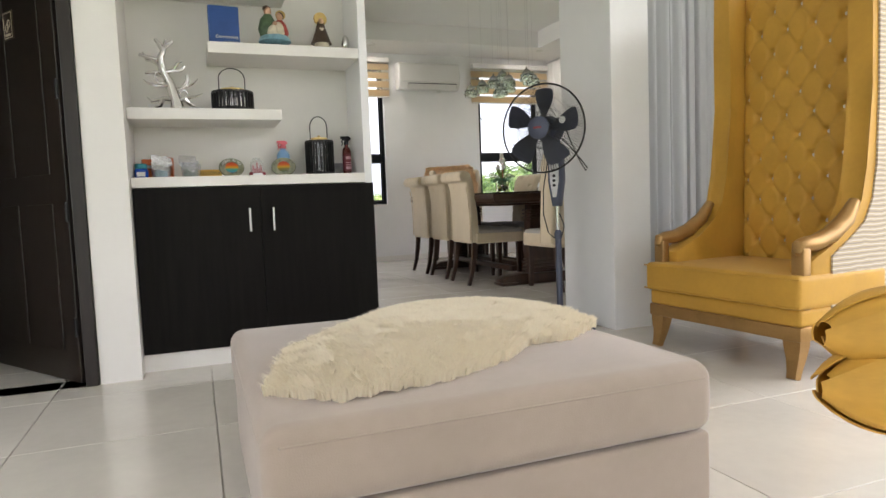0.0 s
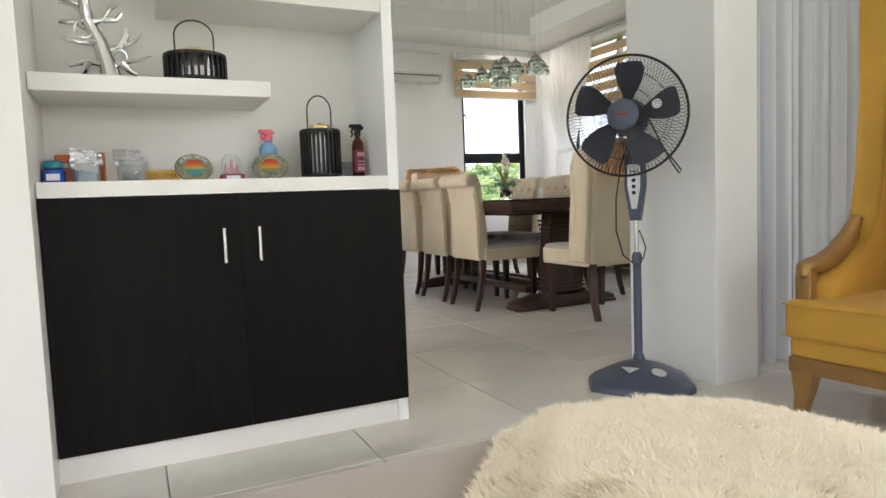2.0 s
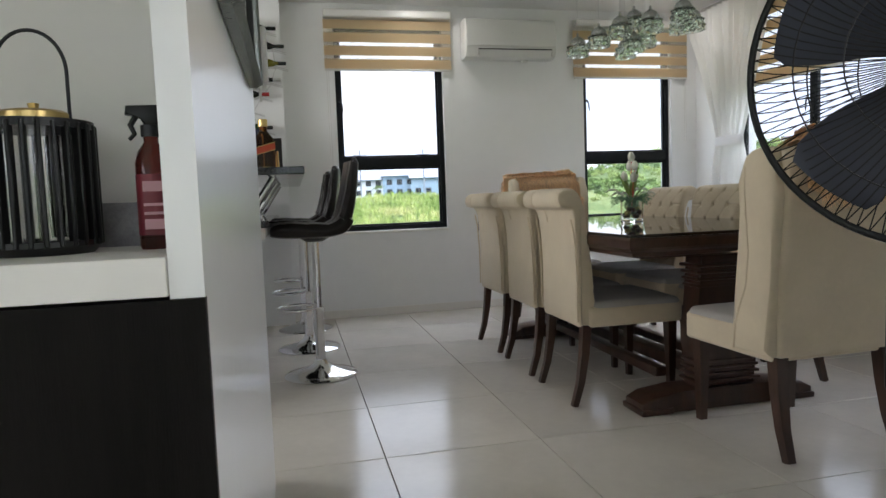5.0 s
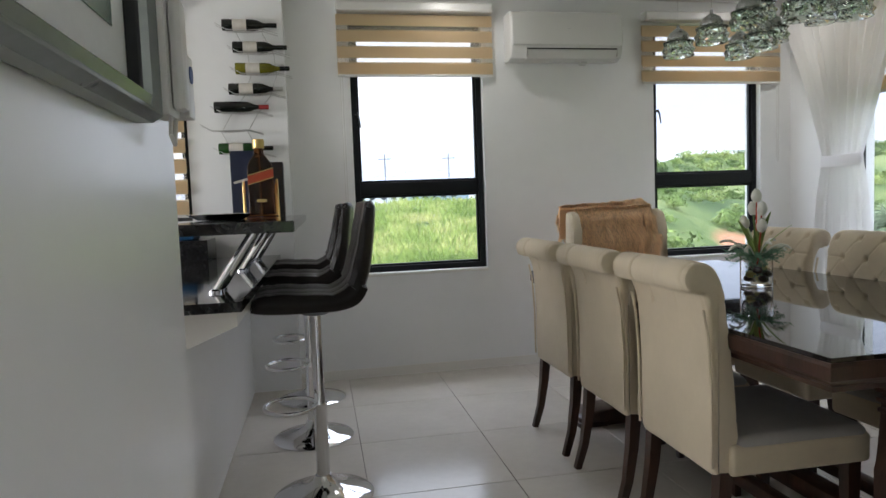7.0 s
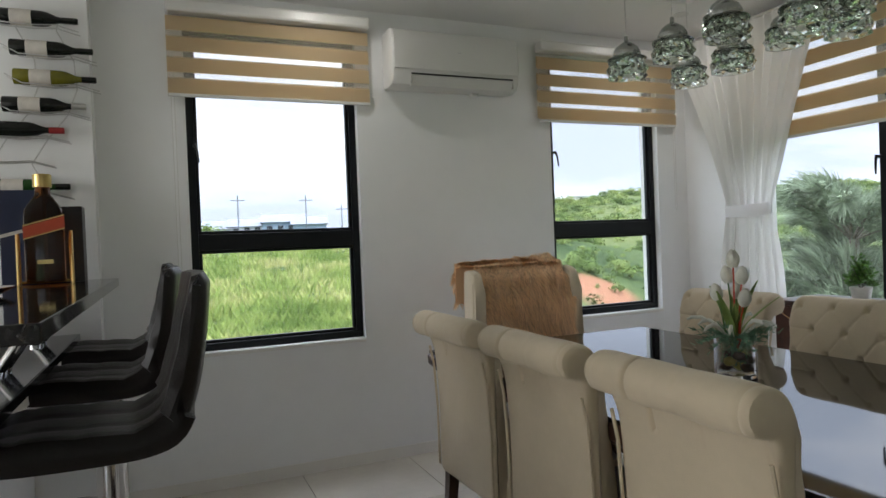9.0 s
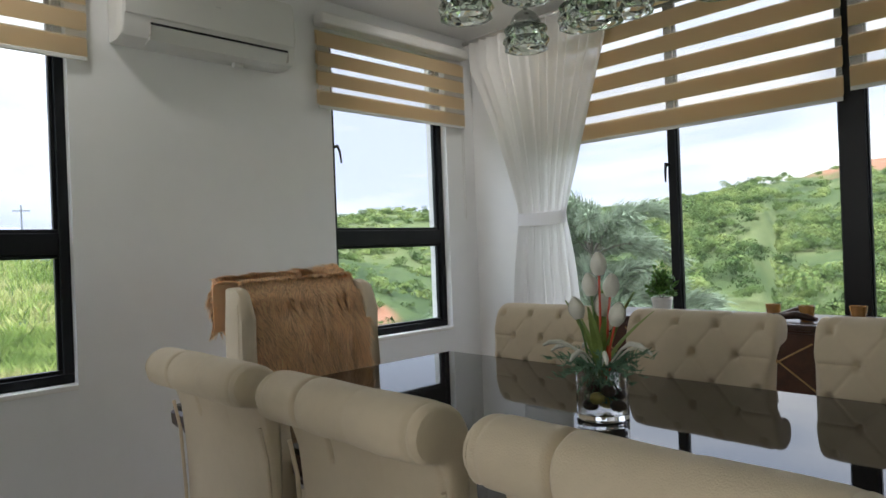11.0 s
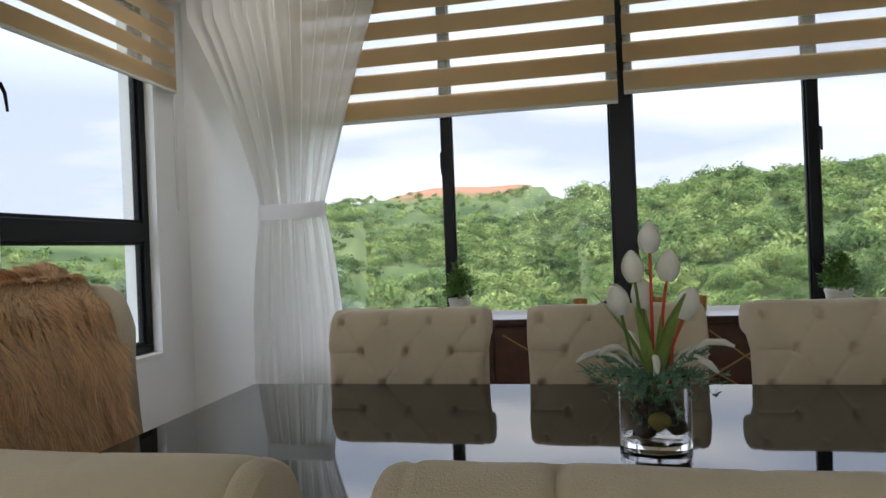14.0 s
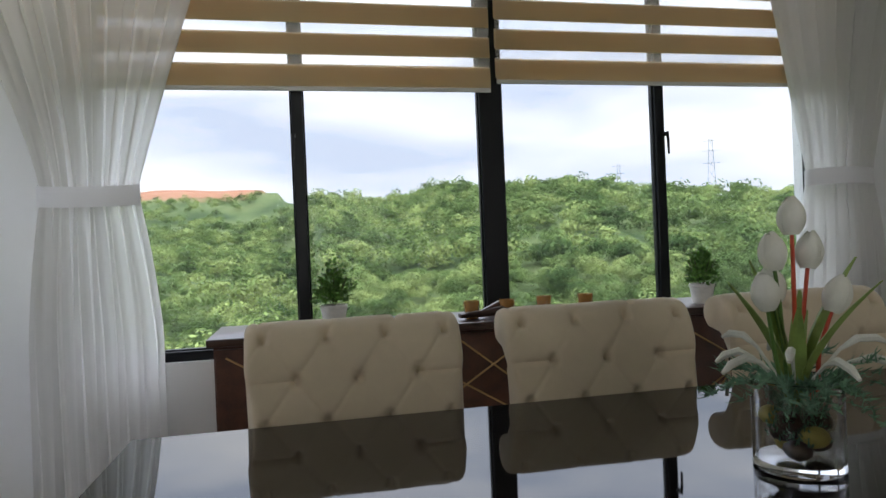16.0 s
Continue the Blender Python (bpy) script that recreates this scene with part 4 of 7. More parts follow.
def stripes():
    """Woven cloth of wavy beige, grey and ochre stripes."""
    m = bpy.data.materials.new("striped_weave")
    m.use_nodes = True
    n, l = m.node_tree.nodes, m.node_tree.links
    tc, wv, rp = n.new("ShaderNodeTexCoord"), n.new("ShaderNodeTexWave"), n.new("ShaderNodeValToRGB")
    wv.bands_direction = "Z"
    for k, v in (("Scale", 14), ("Distortion", 2.2), ("Detail", 3), ("Detail Scale", 1.4)):
        wv.inputs[k].default_value = v
    l.new(tc.outputs["Object"], wv.inputs["Vector"]), l.new(wv.outputs["Fac"], rp.inputs[0])
    l.new(rp.outputs[0], n["Principled BSDF"].inputs["Base Color"])
    e = rp.color_ramp.elements
    e[0].color, e[1].color = (0.30, 0.25, 0.21, 1), (0.62, 0.58, 0.52, 1)
    e.new(0.4).color = (0.55, 0.48, 0.36, 1)
    e.new(0.65).color = (0.42, 0.30, 0.14, 1)
    n["Principled BSDF"].inputs["Roughness"].default_value = 0.85
    return m


STRIPE = stripes()
STUD = material("crystal_stud", (0.9, 0.88, 0.84), 0.15, 0.35, vary=0.1, scale=40)


def tufted(x0, x1, z0, z1, y, w, pitch, deep, nu, nv, top_roll=None, shift=0.0, edge=0.03):
    """A padded panel with diamond folds; y(x, z) is its flat face, towards -y."""
    def fn(u, v):
        x, z = x0 + (x1 - x0) * u, z0 + (z1 - z0) * v
        a, b = (x - shift) / w + z / (2 * pitch), (x - shift) / w - z / (2 * pitch)
        da, db = abs(math.sin(math.pi * a)), abs(math.sin(math.pi * b))
        h = 1 - 0.75 * math.exp(-(da * da + db * db) / 0.2) - 0.22 * (math.exp(-(da / 0.2) ** 2) + math.exp(-(db / 0.2) ** 2)) * 0.6
        e = min(u, 1 - u) * abs(x1 - x0)
        rim = math.sqrt(max(0.0, 1 - (1 - min(1, e / edge)) ** 2))
        return (x, y(x, z) - (deep * h + 0.01) * rim, z)
    return sheet(fn, nu, nv)


def armchair(m):
    c = thing("wing_armchair", m, "tall mustard velvet wing armchair with button tufting and gilded wood", "armchair")
    part("seat_cushion", puffed(-0.385, -0.40, 0.30, 0.385, 0.25, 0.445, 0.022, 0.0, 0.012), MUSTARD, c)
    part("piping", tube([(-0.387, -0.402, 0.432), (0.387, -0.402, 0.432)], 0.004, 6), MUSTARD, c)
    part("piping", tube([(-0.387, -0.402, 0.312), (0.387, -0.402, 0.312)], 0.004, 6), MUSTARD, c)
    part("seat_rail", puffed(-0.375, -0.375, 0.225, 0.375, 0.33, 0.302, 0.015), MUSTARD, c)
    part("wood_rail", box(-0.378, -0.378, 0.165, 0.378, 0.335, 0.226, 0.006), GOLDWOOD, c, "gilded wooden rail")
    for sx in (-1, 1):
        for y, out in ((-0.335, -1), (0.30, 1)):
            pr = [(sx * 0.335, y, 0.225), (sx * 0.337, y, 0.14), (sx * 0.338, y + out * 0.006, 0.08), (sx * 0.34, y + out * 0.02, 0.03), (sx * 0.342, y + out * 0.03, 0.0)]
            lb = tube(pr, [0.055, 0.048, 0.036, 0.028, 0.026], 4)
            part("leg", lb, GOLDWOOD, c, "gilded tapered leg", False)

    def back_y(x, z):
        return 0.29 + 0.02 * (z - 0.45)
    part("backrest", tufted(-0.285, 0.285, 0.44, 1.84, back_y, 0.13, 0.108, 0.046, 96, 190), MUSTARD, c, "diamond tufted velvet back")
    part("back_shell", box(-0.37, 0.333, 0.225, 0.37, 0.37, 1.86, 0.02), STRIPE, c, "striped woven outer back")
    k = 0
    while 0.46 + k * 0.108 < 1.8:
        z = math.ceil(0.46 / 0.108) * 0.108 + k * 0.108
        row = round(z / 0.108)
        for i in range(-3, 4):
            x = i * 0.13 + (0.065 if row % 2 else 0)
            if abs(x) < 0.27 and z < 1.82:
                part("stud", lathe([(0, 0), (0.011, 0.001), (0.009, 0.007), (0, 0.010)], 8, m=Matrix.Translation((x, back_y(x, z) - 0.0145, z)) @ pose(0, 0, 0, 90, 0, 0)), STUD, c)
        k += 1
    side = [(0.345, 0.23), (-0.29, 0.23), (-0.29, 0.50), (-0.22, 0.53), (-0.11, 0.575), (0.02, 0.64), (0.095, 0.74), (0.135, 0.90), (0.15, 1.25), (0.145, 1.55), (0.135, 1.86), (0.345, 1.86)]
    for sx in (-1, 1):
        a, b = sorted((sx * 0.275, sx * 0.37))
        w = part("wing", prism(side, a, b, "x", 0.022), MUSTARD, c)
        a, b = sorted((sx * 0.3705, sx * 0.378))
        inner = [(y * 0.78 + 0.074, 0.25 + (z - 0.23) * 0.985) for y, z in side]
        part("outer_panel", prism(inner, a, b, "x"), STRIPE, w, "striped woven outer side", False)
        arm = [(-0.325, 0.525), (-0.345, 0.545), (-0.335, 0.568), (-0.30, 0.572), (-0.22, 0.575), (-0.11, 0.605), (0.0, 0.665), (0.07, 0.745)]
        part("arm_rail", tube([(sx * 0.345, y, z) for y, z in arm], [0.014, 0.02, 0.026, 0.032, 0.036, 0.037, 0.034, 0.022], 12), GOLDWOOD, c, "gilded scrolled arm")
        part("arm_post", box(min(sx * 0.318, sx * 0.372), -0.345, 0.22, max(sx * 0.318, sx * 0.372), -0.292, 0.56, 0.008), GOLDWOOD, c, "gilded arm post")
    return c


armchair(pose(2.60, 2.405, 0, 0, 0, -85) @ Matrix.Diagonal((1.14, 0.91, 0.99, 1)))

# standing fan
fan = thing("standing_fan", pose(2.06, 3.45, 0, 0, 0, -53), "slate blue standing fan with a black wire cage", "fan")
outline = [(-0.14, 0.075), (0.14, 0.075), (0.20, 0.03), (0.255, -0.13), (0.205, -0.275), (0.10, -0.295), (-0.10, -0.295), (-0.205, -0.275), (-0.255, -0.13), (-0.20, 0.03)]
bm = bmesh.new()
rings = []
for s, z in ((1.0, 0.0), (1.0, 0.022), (0.97, 0.036), (0.85, 0.055), (0.45, 0.088), (0.14, 0.10)):
    rings.append([bm.verts.new((0.92 * x * s + 0.03 * s, (0.94 * y + 0.06) * s - 0.06 + (1 - s) * 0.05, z)) for x, y in outline])
for a, b in zip(rings, rings[1:]):
    for i in range(len(a)):
        bm.faces.new([a[i], a[(i + 1) % len(a)], b[(i + 1) % len(a)], b[i]])
bm.faces.new(rings[0][::-1]), bm.faces.new(rings[-1])
part("base", bm, PLASTICGREY, fan)
STICK = material("silver_sticker", (0.6, 0.6, 0.6), 0.35, 0.2, vary=0.1, scale=30)
part("sticker", prism([(-0.05, 0.0), (0.03, 0.0), (-0.005, -0.045)], 0, 0.002, "z"), STICK, fan, "silver triangular sticker", m=pose(0.0, -0.14, 0.0925, 17, 0, 0))
part("sticker", lathe([(0, 0), (0.032, 0), (0.032, 0.002), (0, 0.002)], 24), STICK, fan, "oval silver sticker", m=pose(0.115, -0.15, 0.083, 12, 14, 0))
part("lower_pole", lathe([(0.03, 0.09), (0.026, 0.11), (0.019, 0.13), (0.019, 0.545), (0.024, 0.55), (0.024, 0.58), (0.016, 0.60), (0, 0.60)], 20), PLASTICGREY, fan)
part("upper_pole", lathe([(0.011, 0.59), (0.011, 0.76)], 16), CHROME, fan, "chrome extension pole")
part("control_box", prism([(-0.022, 0.745), (0.022, 0.745), (0.046, 0.90), (0.043, 1.03), (0.02, 1.08), (-0.02, 1.08), (-0.043, 1.03), (-0.046, 0.90)], -0.04, 0.035, "y", 0.012), PLASTICGREY, fan)
part("control_panel", prism([(-0.012, 0.80), (0.012, 0.80), (0.028, 0.90), (0.03, 1.0), (-0.03, 1.0), (-0.028, 0.90)], -0.044, -0.0395, "y", 0.002), STICK, fan, "silver control panel")
for z in (0.872, 0.90, 0.928):
    part("button", lathe([(0, 0), (0.009, 0), (0.009, 0.006), (0.006, 0.009), (0, 0.009)], 14, m=pose(0, -0.0435, z, 90, 0, 0)), BLACKMETAL, fan)
part("print_bar", box(-0.014, -0.0455, 0.965, 0.014, -0.0442, 0.969), BLACKMETAL, fan, smooth=False)
part("neck", tube([(0, 0.0, 1.05), (0, 0.0, 1.12), (0, -0.02, 1.17)], [0.022, 0.026, 0.03], 14), PLASTICGREY, fan)
HC = Vector((0, -0.15, 1.20))
part("motor", lathe([(0, -0.13), (0.05, -0.125), (0.075, -0.10), (0.08, -0.03), (0.07, 0.01), (0, 0.012)], 26, m=Matrix.Translation(HC) @ pose(0, 0, 0, 90, 0, 0)), PLASTICGREY, fan)


def cage(name, sign, depth, n, twist, label):
    """Wire guard: spokes that bow out from the rim to a middle ring, each a wire of its own."""
    M = HC + Vector((0, -0.045, 0))

    def bow(t):
        return sign * depth * math.sin(min(1, t * 1.6) * math.pi / 2)
    bmx = bmesh.new()
    for r, t in ((0.185, 0.35), (0.12, 0.7)):
        tube([M + Vector((r * math.cos(2 * math.pi * k / 40), bow(t), r * math.sin(2 * math.pi * k / 40))) for k in range(40)], 0.0013, 4, bmx, closed=True)
    guard = part(name, bmx, BLACKMETAL, fan, label)
    pts = []
    for k in range(6):
        t = k / 5
        r = 0.252 - (0.252 - 0.062) * t
        pts.append(Vector((r * math.cos(twist * t), bow(t), r * math.sin(twist * t))))
    me = finish(tube(pts, 0.0011, 3), "wire", BLACKMETAL, True)
    for i in range(n):
        w = new("wire", me)
        w.parent, w.matrix_basis = guard, Matrix.Translation(M) @ pose(0, 0, 0, 0, 360 * i / n, 0)


cage("front_guard", -1, 0.062, 96, 0.25, "black wire front guard")
cage("back_guard", 1, 0.062, 96, -0.2, "black wire back guard")
part("rim", tube([HC + Vector((0.254 * math.cos(2 * math.pi * k / 64), -0.045, 0.254 * math.sin(2 * math.pi * k / 64))) for k in range(64)], 0.0055, 8, closed=True), BLACKMETAL, fan)
part("centre_cap", lathe([(0, 0.014), (0.045, 0.012), (0.064, 0.004), (0.066, -0.006), (0, -0.008)], 30, m=Matrix.Translation(HC + Vector((0, -0.108, 0))) @ pose(0, 0, 0, 90, 0, 0)), PLASTICGREY, fan, "round slate cap")
part("badge", box(-0.024, -0.0035, -0.006, 0.024, 0, 0.006, 0.001), material("dull_red_print", (0.20, 0.02, 0.03), 0.5), fan, "dull red badge", m=Matrix.Translation(HC + Vector((0, -0.1215, 0.0))))
part("hub", lathe([(0, -0.03), (0.045, -0.03), (0.045, 0.03), (0, 0.03)], 24, m=Matrix.Translation(HC + Vector((0, -0.06, 0))) @ pose(0, 0, 0, 90, 0, 0)), FANBLADE, fan)
for i in range(5):
    def blade(u, v, i=i):
        r = 0.04 + 0.185 * u
        half = (0.24 + 0.17 * math.sin(min(1, u * 1.15) * math.pi * 0.75)) * (1 if u < 0.9 else 1 - (u - 0.9) * 2.2)
        a = math.radians(78 + 72 * i) + (v - 0.5) * 2 * half * (0.9 if u > 0.2 else 1.0) + 0.12 * u
        return (HC.x + r * math.cos(a), HC.y - 0.06 + (v - 0.5) * 0.045, HC.z + r * math.sin(a))
    part("blade", sheet(blade, 10, 8, 0.003), FANBLADE, fan)
part("speed_sticker", lathe([(0, 0), (0.02, 0), (0.02, 0.0015), (0, 0.0015)], 18, m=Matrix.Translation(HC + Vector((0.135, -0.082, 0.035))) @ pose(0, 0, 0, 90, 0, 0)), STICK, fan, "round silver sticker")
part("cable", tube([(-0.02, 0.06, 1.16), (-0.07, 0.02, 1.0), (-0.09, 0.0, 0.85), (-0.09, -0.01, 0.70), (-0.06, -0.01, 0.585), (-0.02, -0.02, 0.555), (0.03, -0.012, 0.57), (0.04, 0.0, 0.62), (0.028, 0.0, 0.66), (0.012, 0.0, 0.70)], 0.0035, 7), BLACKMETAL, fan)
part("cord_loop", tube([(0.02, 0.05, 1.15), (0.07, 0.0, 1.12), (0.16, -0.02, 1.02), (0.20, -0.02, 0.965), (0.192, -0.02, 0.95), (0.16, -0.02, 1.0), (0.10, -0.01, 1.12), (0.06, 0.02, 1.2)], 0.0035, 7), BLACKMETAL, fan)

# yellow tulips in a tall floor vase
YPETAL = material("yellow_petal", (0.52, 0.27, 0.035), 0.65, vary=0.22, scale=18, bump=0.15, bump_scale=60, stretch=(1, 1, 0.2))
GSTEM = material("green_stem", (0.10, 0.20, 0.04), 0.5, vary=0.25, scale=14)


def petal_head(parent, name, size, mat, m, seed, label):
    """Closed tulip of overlapping cupped petals along +z; each petal is a mesh of its own."""
    head = thing(name, m, label)
    head.parent = parent
    r = random.Random(seed)
    for i in range(6):
        a0 = 2 * math.pi * i / 6 + r.uniform(-0.1, 0.1)
        inner = 0.93 if i % 2 else 1.0
        top = r.uniform(0.94, 1.04)

        def fn(u, v, a0=a0, inner=inner, top=top):
            prof = math.sin(math.pi * min(0.96, 0.14 + 0.80 * v)) ** 0.75
            half = 0.85 * (0.7 + 0.3 * math.sin(math.pi * v))
            a = a0 + (u - 0.5) * 2 * half
            return (size * 0.36 * inner * prof * math.cos(a), size * 0.36 * inner * prof * math.sin(a), size * top * v)
        part("petal", sheet(fn, 7, 10, size * 0.012), mat, head)
    part("core", lathe([(0, size * 0.02), (size * 0.2, size * 0.12), (size * 0.31, size * 0.42), (size * 0.25, size * 0.72), (0, size * 0.9)], 14), mat, head)
    return head


vase = thing("floor_vase", pose(0.74, 0.10, 0), "tall white ceramic floor vase standing on the tiles", "vase")
part("body", lathe([(0, 0), (0.075, 0), (0.095, 0.05), (0.10, 0.18), (0.075, 0.36), (0.05, 0.44), (0.056, 0.47), (0.05, 0.47), (0.044, 0.44), (0.06, 0.3), (0, 0.05)], 32), ACWHITE, vase)
tul = thing("yellow_tulips", None, "artificial yellow tulips leaning out of a floor vase", "flowers")
RIGHT = Vector((0.934, -0.357, 0))
for c, dz, sd in ((Vector((0.425, 0.262, 0.717)), 0.0, 1), (Vector((0.415, 0.255, 0.687)), -0.006, 2), (Vector((0.60, 0.14, 0.80)), 0, 3)):
    c = c - RIGHT * 0.025
    way = (-RIGHT + Vector((0, 0, 0.02 + dz))).normalized()
    basep = c - way * 0.035
    rot = way.to_track_quat("Z", "Y").to_matrix().to_4x4()
    petal_head(tul, "bloom", 0.083, YPETAL, Matrix.Translation(basep) @ rot, sd, "yellow closed bloom")
    part("stem", tube([basep, basep - way * 0.06 + Vector((0, 0, 0.0)), Vector((0.66, 0.13, 0.62)), Vector((0.73, 0.105, 0.48)), Vector((0.74, 0.10, 0.2))], 0.004, 7), GSTEM, tul)

# drapes on the living room wall


def drape(x0, x1, z0, z1, y, folds, amp, seed, axis="x"):
    r = random.Random(seed)
    ph = [r.uniform(0, 6.28) for _ in range(6)]

    def fn(u, v):
        x = x0 + (x1 - x0) * u
        t = u * folds * 2 * math.pi
        a = amp * (0.7 + 0.3 * math.sin(u * 9 + ph[0])) * (1.0 - 0.25 * v)
        d = a * math.sin(t + 0.8 * math.sin(u * 7 + ph[1]) + 0.15 * math.sin(v * 3 + ph[2])) + a * 0.3 * math.sin(2.3 * t + ph[3])
        p = (x + 0.3 * a * math.cos(t), y + d, z0 + (z1 - z0) * v)
        return p if axis == "x" else (p[1], p[0], p[2])
    return sheet(fn, int(folds * 14), 16)


solid("drape", drape(2.56, 2.90, 0.02, 2.74, 3.30, 3.0, 0.042, 3), DRAPE, "pale grey full-length drape hanging in folds", "curtain", group="living room drapes")
solid("drape", drape(2.91, 3.52, 0.02, 2.74, 3.34, 5.6, 0.036, 8), DRAPE, "pale grey full-length drape hanging in folds", "curtain", group="living room drapes")
solid("curtain_rod", tube([(2.55, 3.30, 2.75), (3.55, 3.30, 2.75)], 0.012, 12), STEEL, "thin steel curtain rod along the wall", "curtain rod")

# floor skirting of the drawn wall lines
for n, b in (("baseboard_1", (1.02, NORTH - 0.008, 0.0, EAST - 0.008, NORTH - 0.0005, 0.07)), ("baseboard_2", (EAST - 0.008, 3.76, 0.0, EAST - 0.0005, NORTH - 0.009, 0.07))):
    structure(n, box(*b), SHELFW, "low white skirting along the wall")

# ---- dining room ----


def upholstered_back(half, prof, front_n, w, pitch, deep, bm=None, nu=104, z_shift=0.0, mid_shift=0.0, pleats=(), taper=0.0):
    """A back lofted round a closed side profile of (y, z); its first front_n points carry diamond tufts."""
    pts = []
    for i in range(len(prof)):
        p0, p1, p2, p3 = (prof[(i + k) % len(prof)] for k in (-1, 0, 1, 2))
        n = max(1, int(math.hypot(p2[0] - p1[0], p2[1] - p1[1]) / 0.006))
        for k in range(n):
            t = k / n
            pts.append(tuple(0.5 * (2 * p1[c] + (p2[c] - p0[c]) * t + (2 * p0[c] - 5 * p1[c] + 4 * p2[c] - p3[c]) * t * t + (3 * p1[c] - p0[c] - 3 * p2[c] + p3[c]) * t ** 3) for c in (0, 1)))
    bm = bmesh.new()
    rows = []
    for kk, (y, z) in enumerate(pts):
        ya, za = pts[kk - 1]
        yb, zb = pts[(kk + 1) % len(pts)]
        d = math.hypot(yb - ya, zb - za) or 1
        ny, nz = -(zb - za) / d, (yb - ya) / d
        front = kk < sum(max(1, int(math.hypot(prof[i + 1][0] - prof[i][0], prof[i + 1][1] - prof[i][1]) / 0.006)) for i in range(front_n))
        row = []
        for i in range(nu + 1):
            u = i / nu
            k = max(0.0, min(1.0, (z - 0.89) / 0.09))
            x = (-half + 2 * half * u) * (1 - taper * (1 - k * k * (3 - 2 * k)))
            e = min(u, 1 - u) * 2 * half
            rim = math.sqrt(max(0.0, 1 - (1 - min(1, e / 0.03)) ** 2))
            off = -0.014 * (1 - rim)
            if front and w:
                s = z + z_shift
                a, b = (x - mid_shift) / w + s / (2 * pitch), (x - mid_shift) / w - s / (2 * pitch)
                da, db = abs(math.sin(math.pi * a)), abs(math.sin(math.pi * b))
                h = 1 - 0.7 * math.exp(-(da * da + db * db) / 0.075) - 0.04 * math.exp(-(da / 0.09) ** 2) - 0.09 * math.exp(-(db / 0.09) ** 2)
                if abs(x) > w:
                    h -= 0.16 * math.exp(-((abs((s / pitch + 1) % 2 - 1)) / 0.055) ** 2)
                off += deep * (h - 1) * rim
            elif z > 0.9:
                for px, pd in pleats:
                    off -= pd * math.exp(-((x - px - 0.02 * (y - 0.15)) / 0.0055) ** 2)
            off += 0.0022 * noise.noise(Vector((x * 11, y * 14, z * 9))) * rim
            row.append(bm.verts.new((x, y + ny * off, z + nz * off)))
        rows.append(row)
    n = len(rows)
    for k in range(n):
        a, b = rows[k], rows[(k + 1) % n]
        for i in range(nu):
            bm.faces.new([a[i], a[i + 1], b[i + 1], b[i]])
    for i in (0, nu):
        bm.faces.new([r[i] for r in rows])
    return bm


def curved_leg(x, y, top, spread, back, size=0.024):
    z = [top, top * 0.65, top * 0.3, 0.0]
    o = [0, 0.012, 0.034, 0.07] if back else [0, 0.0, 0.0, 0.0]
    return tube([(x + spread * k / 3, y + (o[k] if back else 0), z[k]) for k in range(4)], [size * 1.35, size * 1.2, size, size * 0.85], 4)


SIDEPROF = [(0.035, 0.44), (0.045, 0.62), (0.062, 0.80), (0.085, 0.95), (0.115, 1.035), (0.15, 1.065), (0.19, 1.07), (0.222, 1.05), (0.232, 1.015), (0.218, 0.98), (0.185, 0.97),
            (0.158, 0.955), (0.14, 0.86), (0.13, 0.66), (0.13, 0.42), (0.10, 0.395), (0.05, 0.40)]


def dining_chair(m, label):
    c = thing("dining_chair", m, label, "chair", "side chairs round the dining table")
    part("seat", puffed(-0.25, -0.42, 0.395, 0.25, 0.06, 0.515, 0.03, 0.0, 0.014), SEATGREY, c, "grey woven seat top")
    part("seat_apron", puffed(-0.254, -0.425, 0.388, 0.254, 0.08, 0.492, 0.02), CREAM, c)
    part("backrest", upholstered_back(0.252, SIDEPROF, 5, 0.14, 0.095, 0.042, z_shift=0.005, pleats=((0.10, 0.010), (-0.06, 0.0015), (0.224, 0.004), (-0.224, 0.004)), taper=0.055), CREAM, c, "cream button-tufted back with a rolled top")
    for row, yb, xs in ((1.034, 0.146, (-0.07, 0.07)), (0.945, 0.118, (-0.14, 0.0, 0.14)), (0.85, 0.102, (-0.07, 0.07)), (0.755, 0.091, (-0.14, 0, 0.14)), (0.66, 0.082, (-0.07, 0.07))):
        for x in xs:
            part("button", lathe([(0, 0), (0.012, 0.001), (0.010, 0.006), (0, 0.009)], 10, m=pose(x, yb, row, 97 if row < 1 else 118, 0, 0)), CREAM, c)
    for sx in (-1, 1):
        part("side_welt", tube([(sx * 0.234, y + 0.004, z) for y, z in ((0.13, 0.42), (0.13, 0.66), (0.14, 0.84), (0.156, 0.92))], 0.005, 6), CREAM, c)
        part("scroll_end", lathe([(0, 0.0), (0.03, 0.0), (0.042, -0.004), (0.045, -0.012)], 16, m=pose(sx * 0.2525, 0.186, 1.02, 0, 90 * sx, 0)), CREAM, c)
        part("leg", curved_leg(sx * 0.215, 0.085, 0.40, sx * 0.006, True), DARKWOOD, c, "dark curved wooden leg")
        part("leg", curved_leg(sx * 0.215, -0.375, 0.40, 0, False), DARKWOOD, c, "dark straight wooden leg")
    return c


first = dining_chair(pose(2.50, 6.965, 0, 0, 0, 91), "cream upholstered dining chair with a rolled tufted back")
for y, a in ((6.36, 90), (5.765, 89.5)):
    copy_thing(first, pose(2.50, y, 0, 0, 0, a))
for y, a in ((6.95, -90), (6.335, -91), (5.72, -89)):
    copy_thing(first, pose(3.60, y, 0, 0, 0, a))

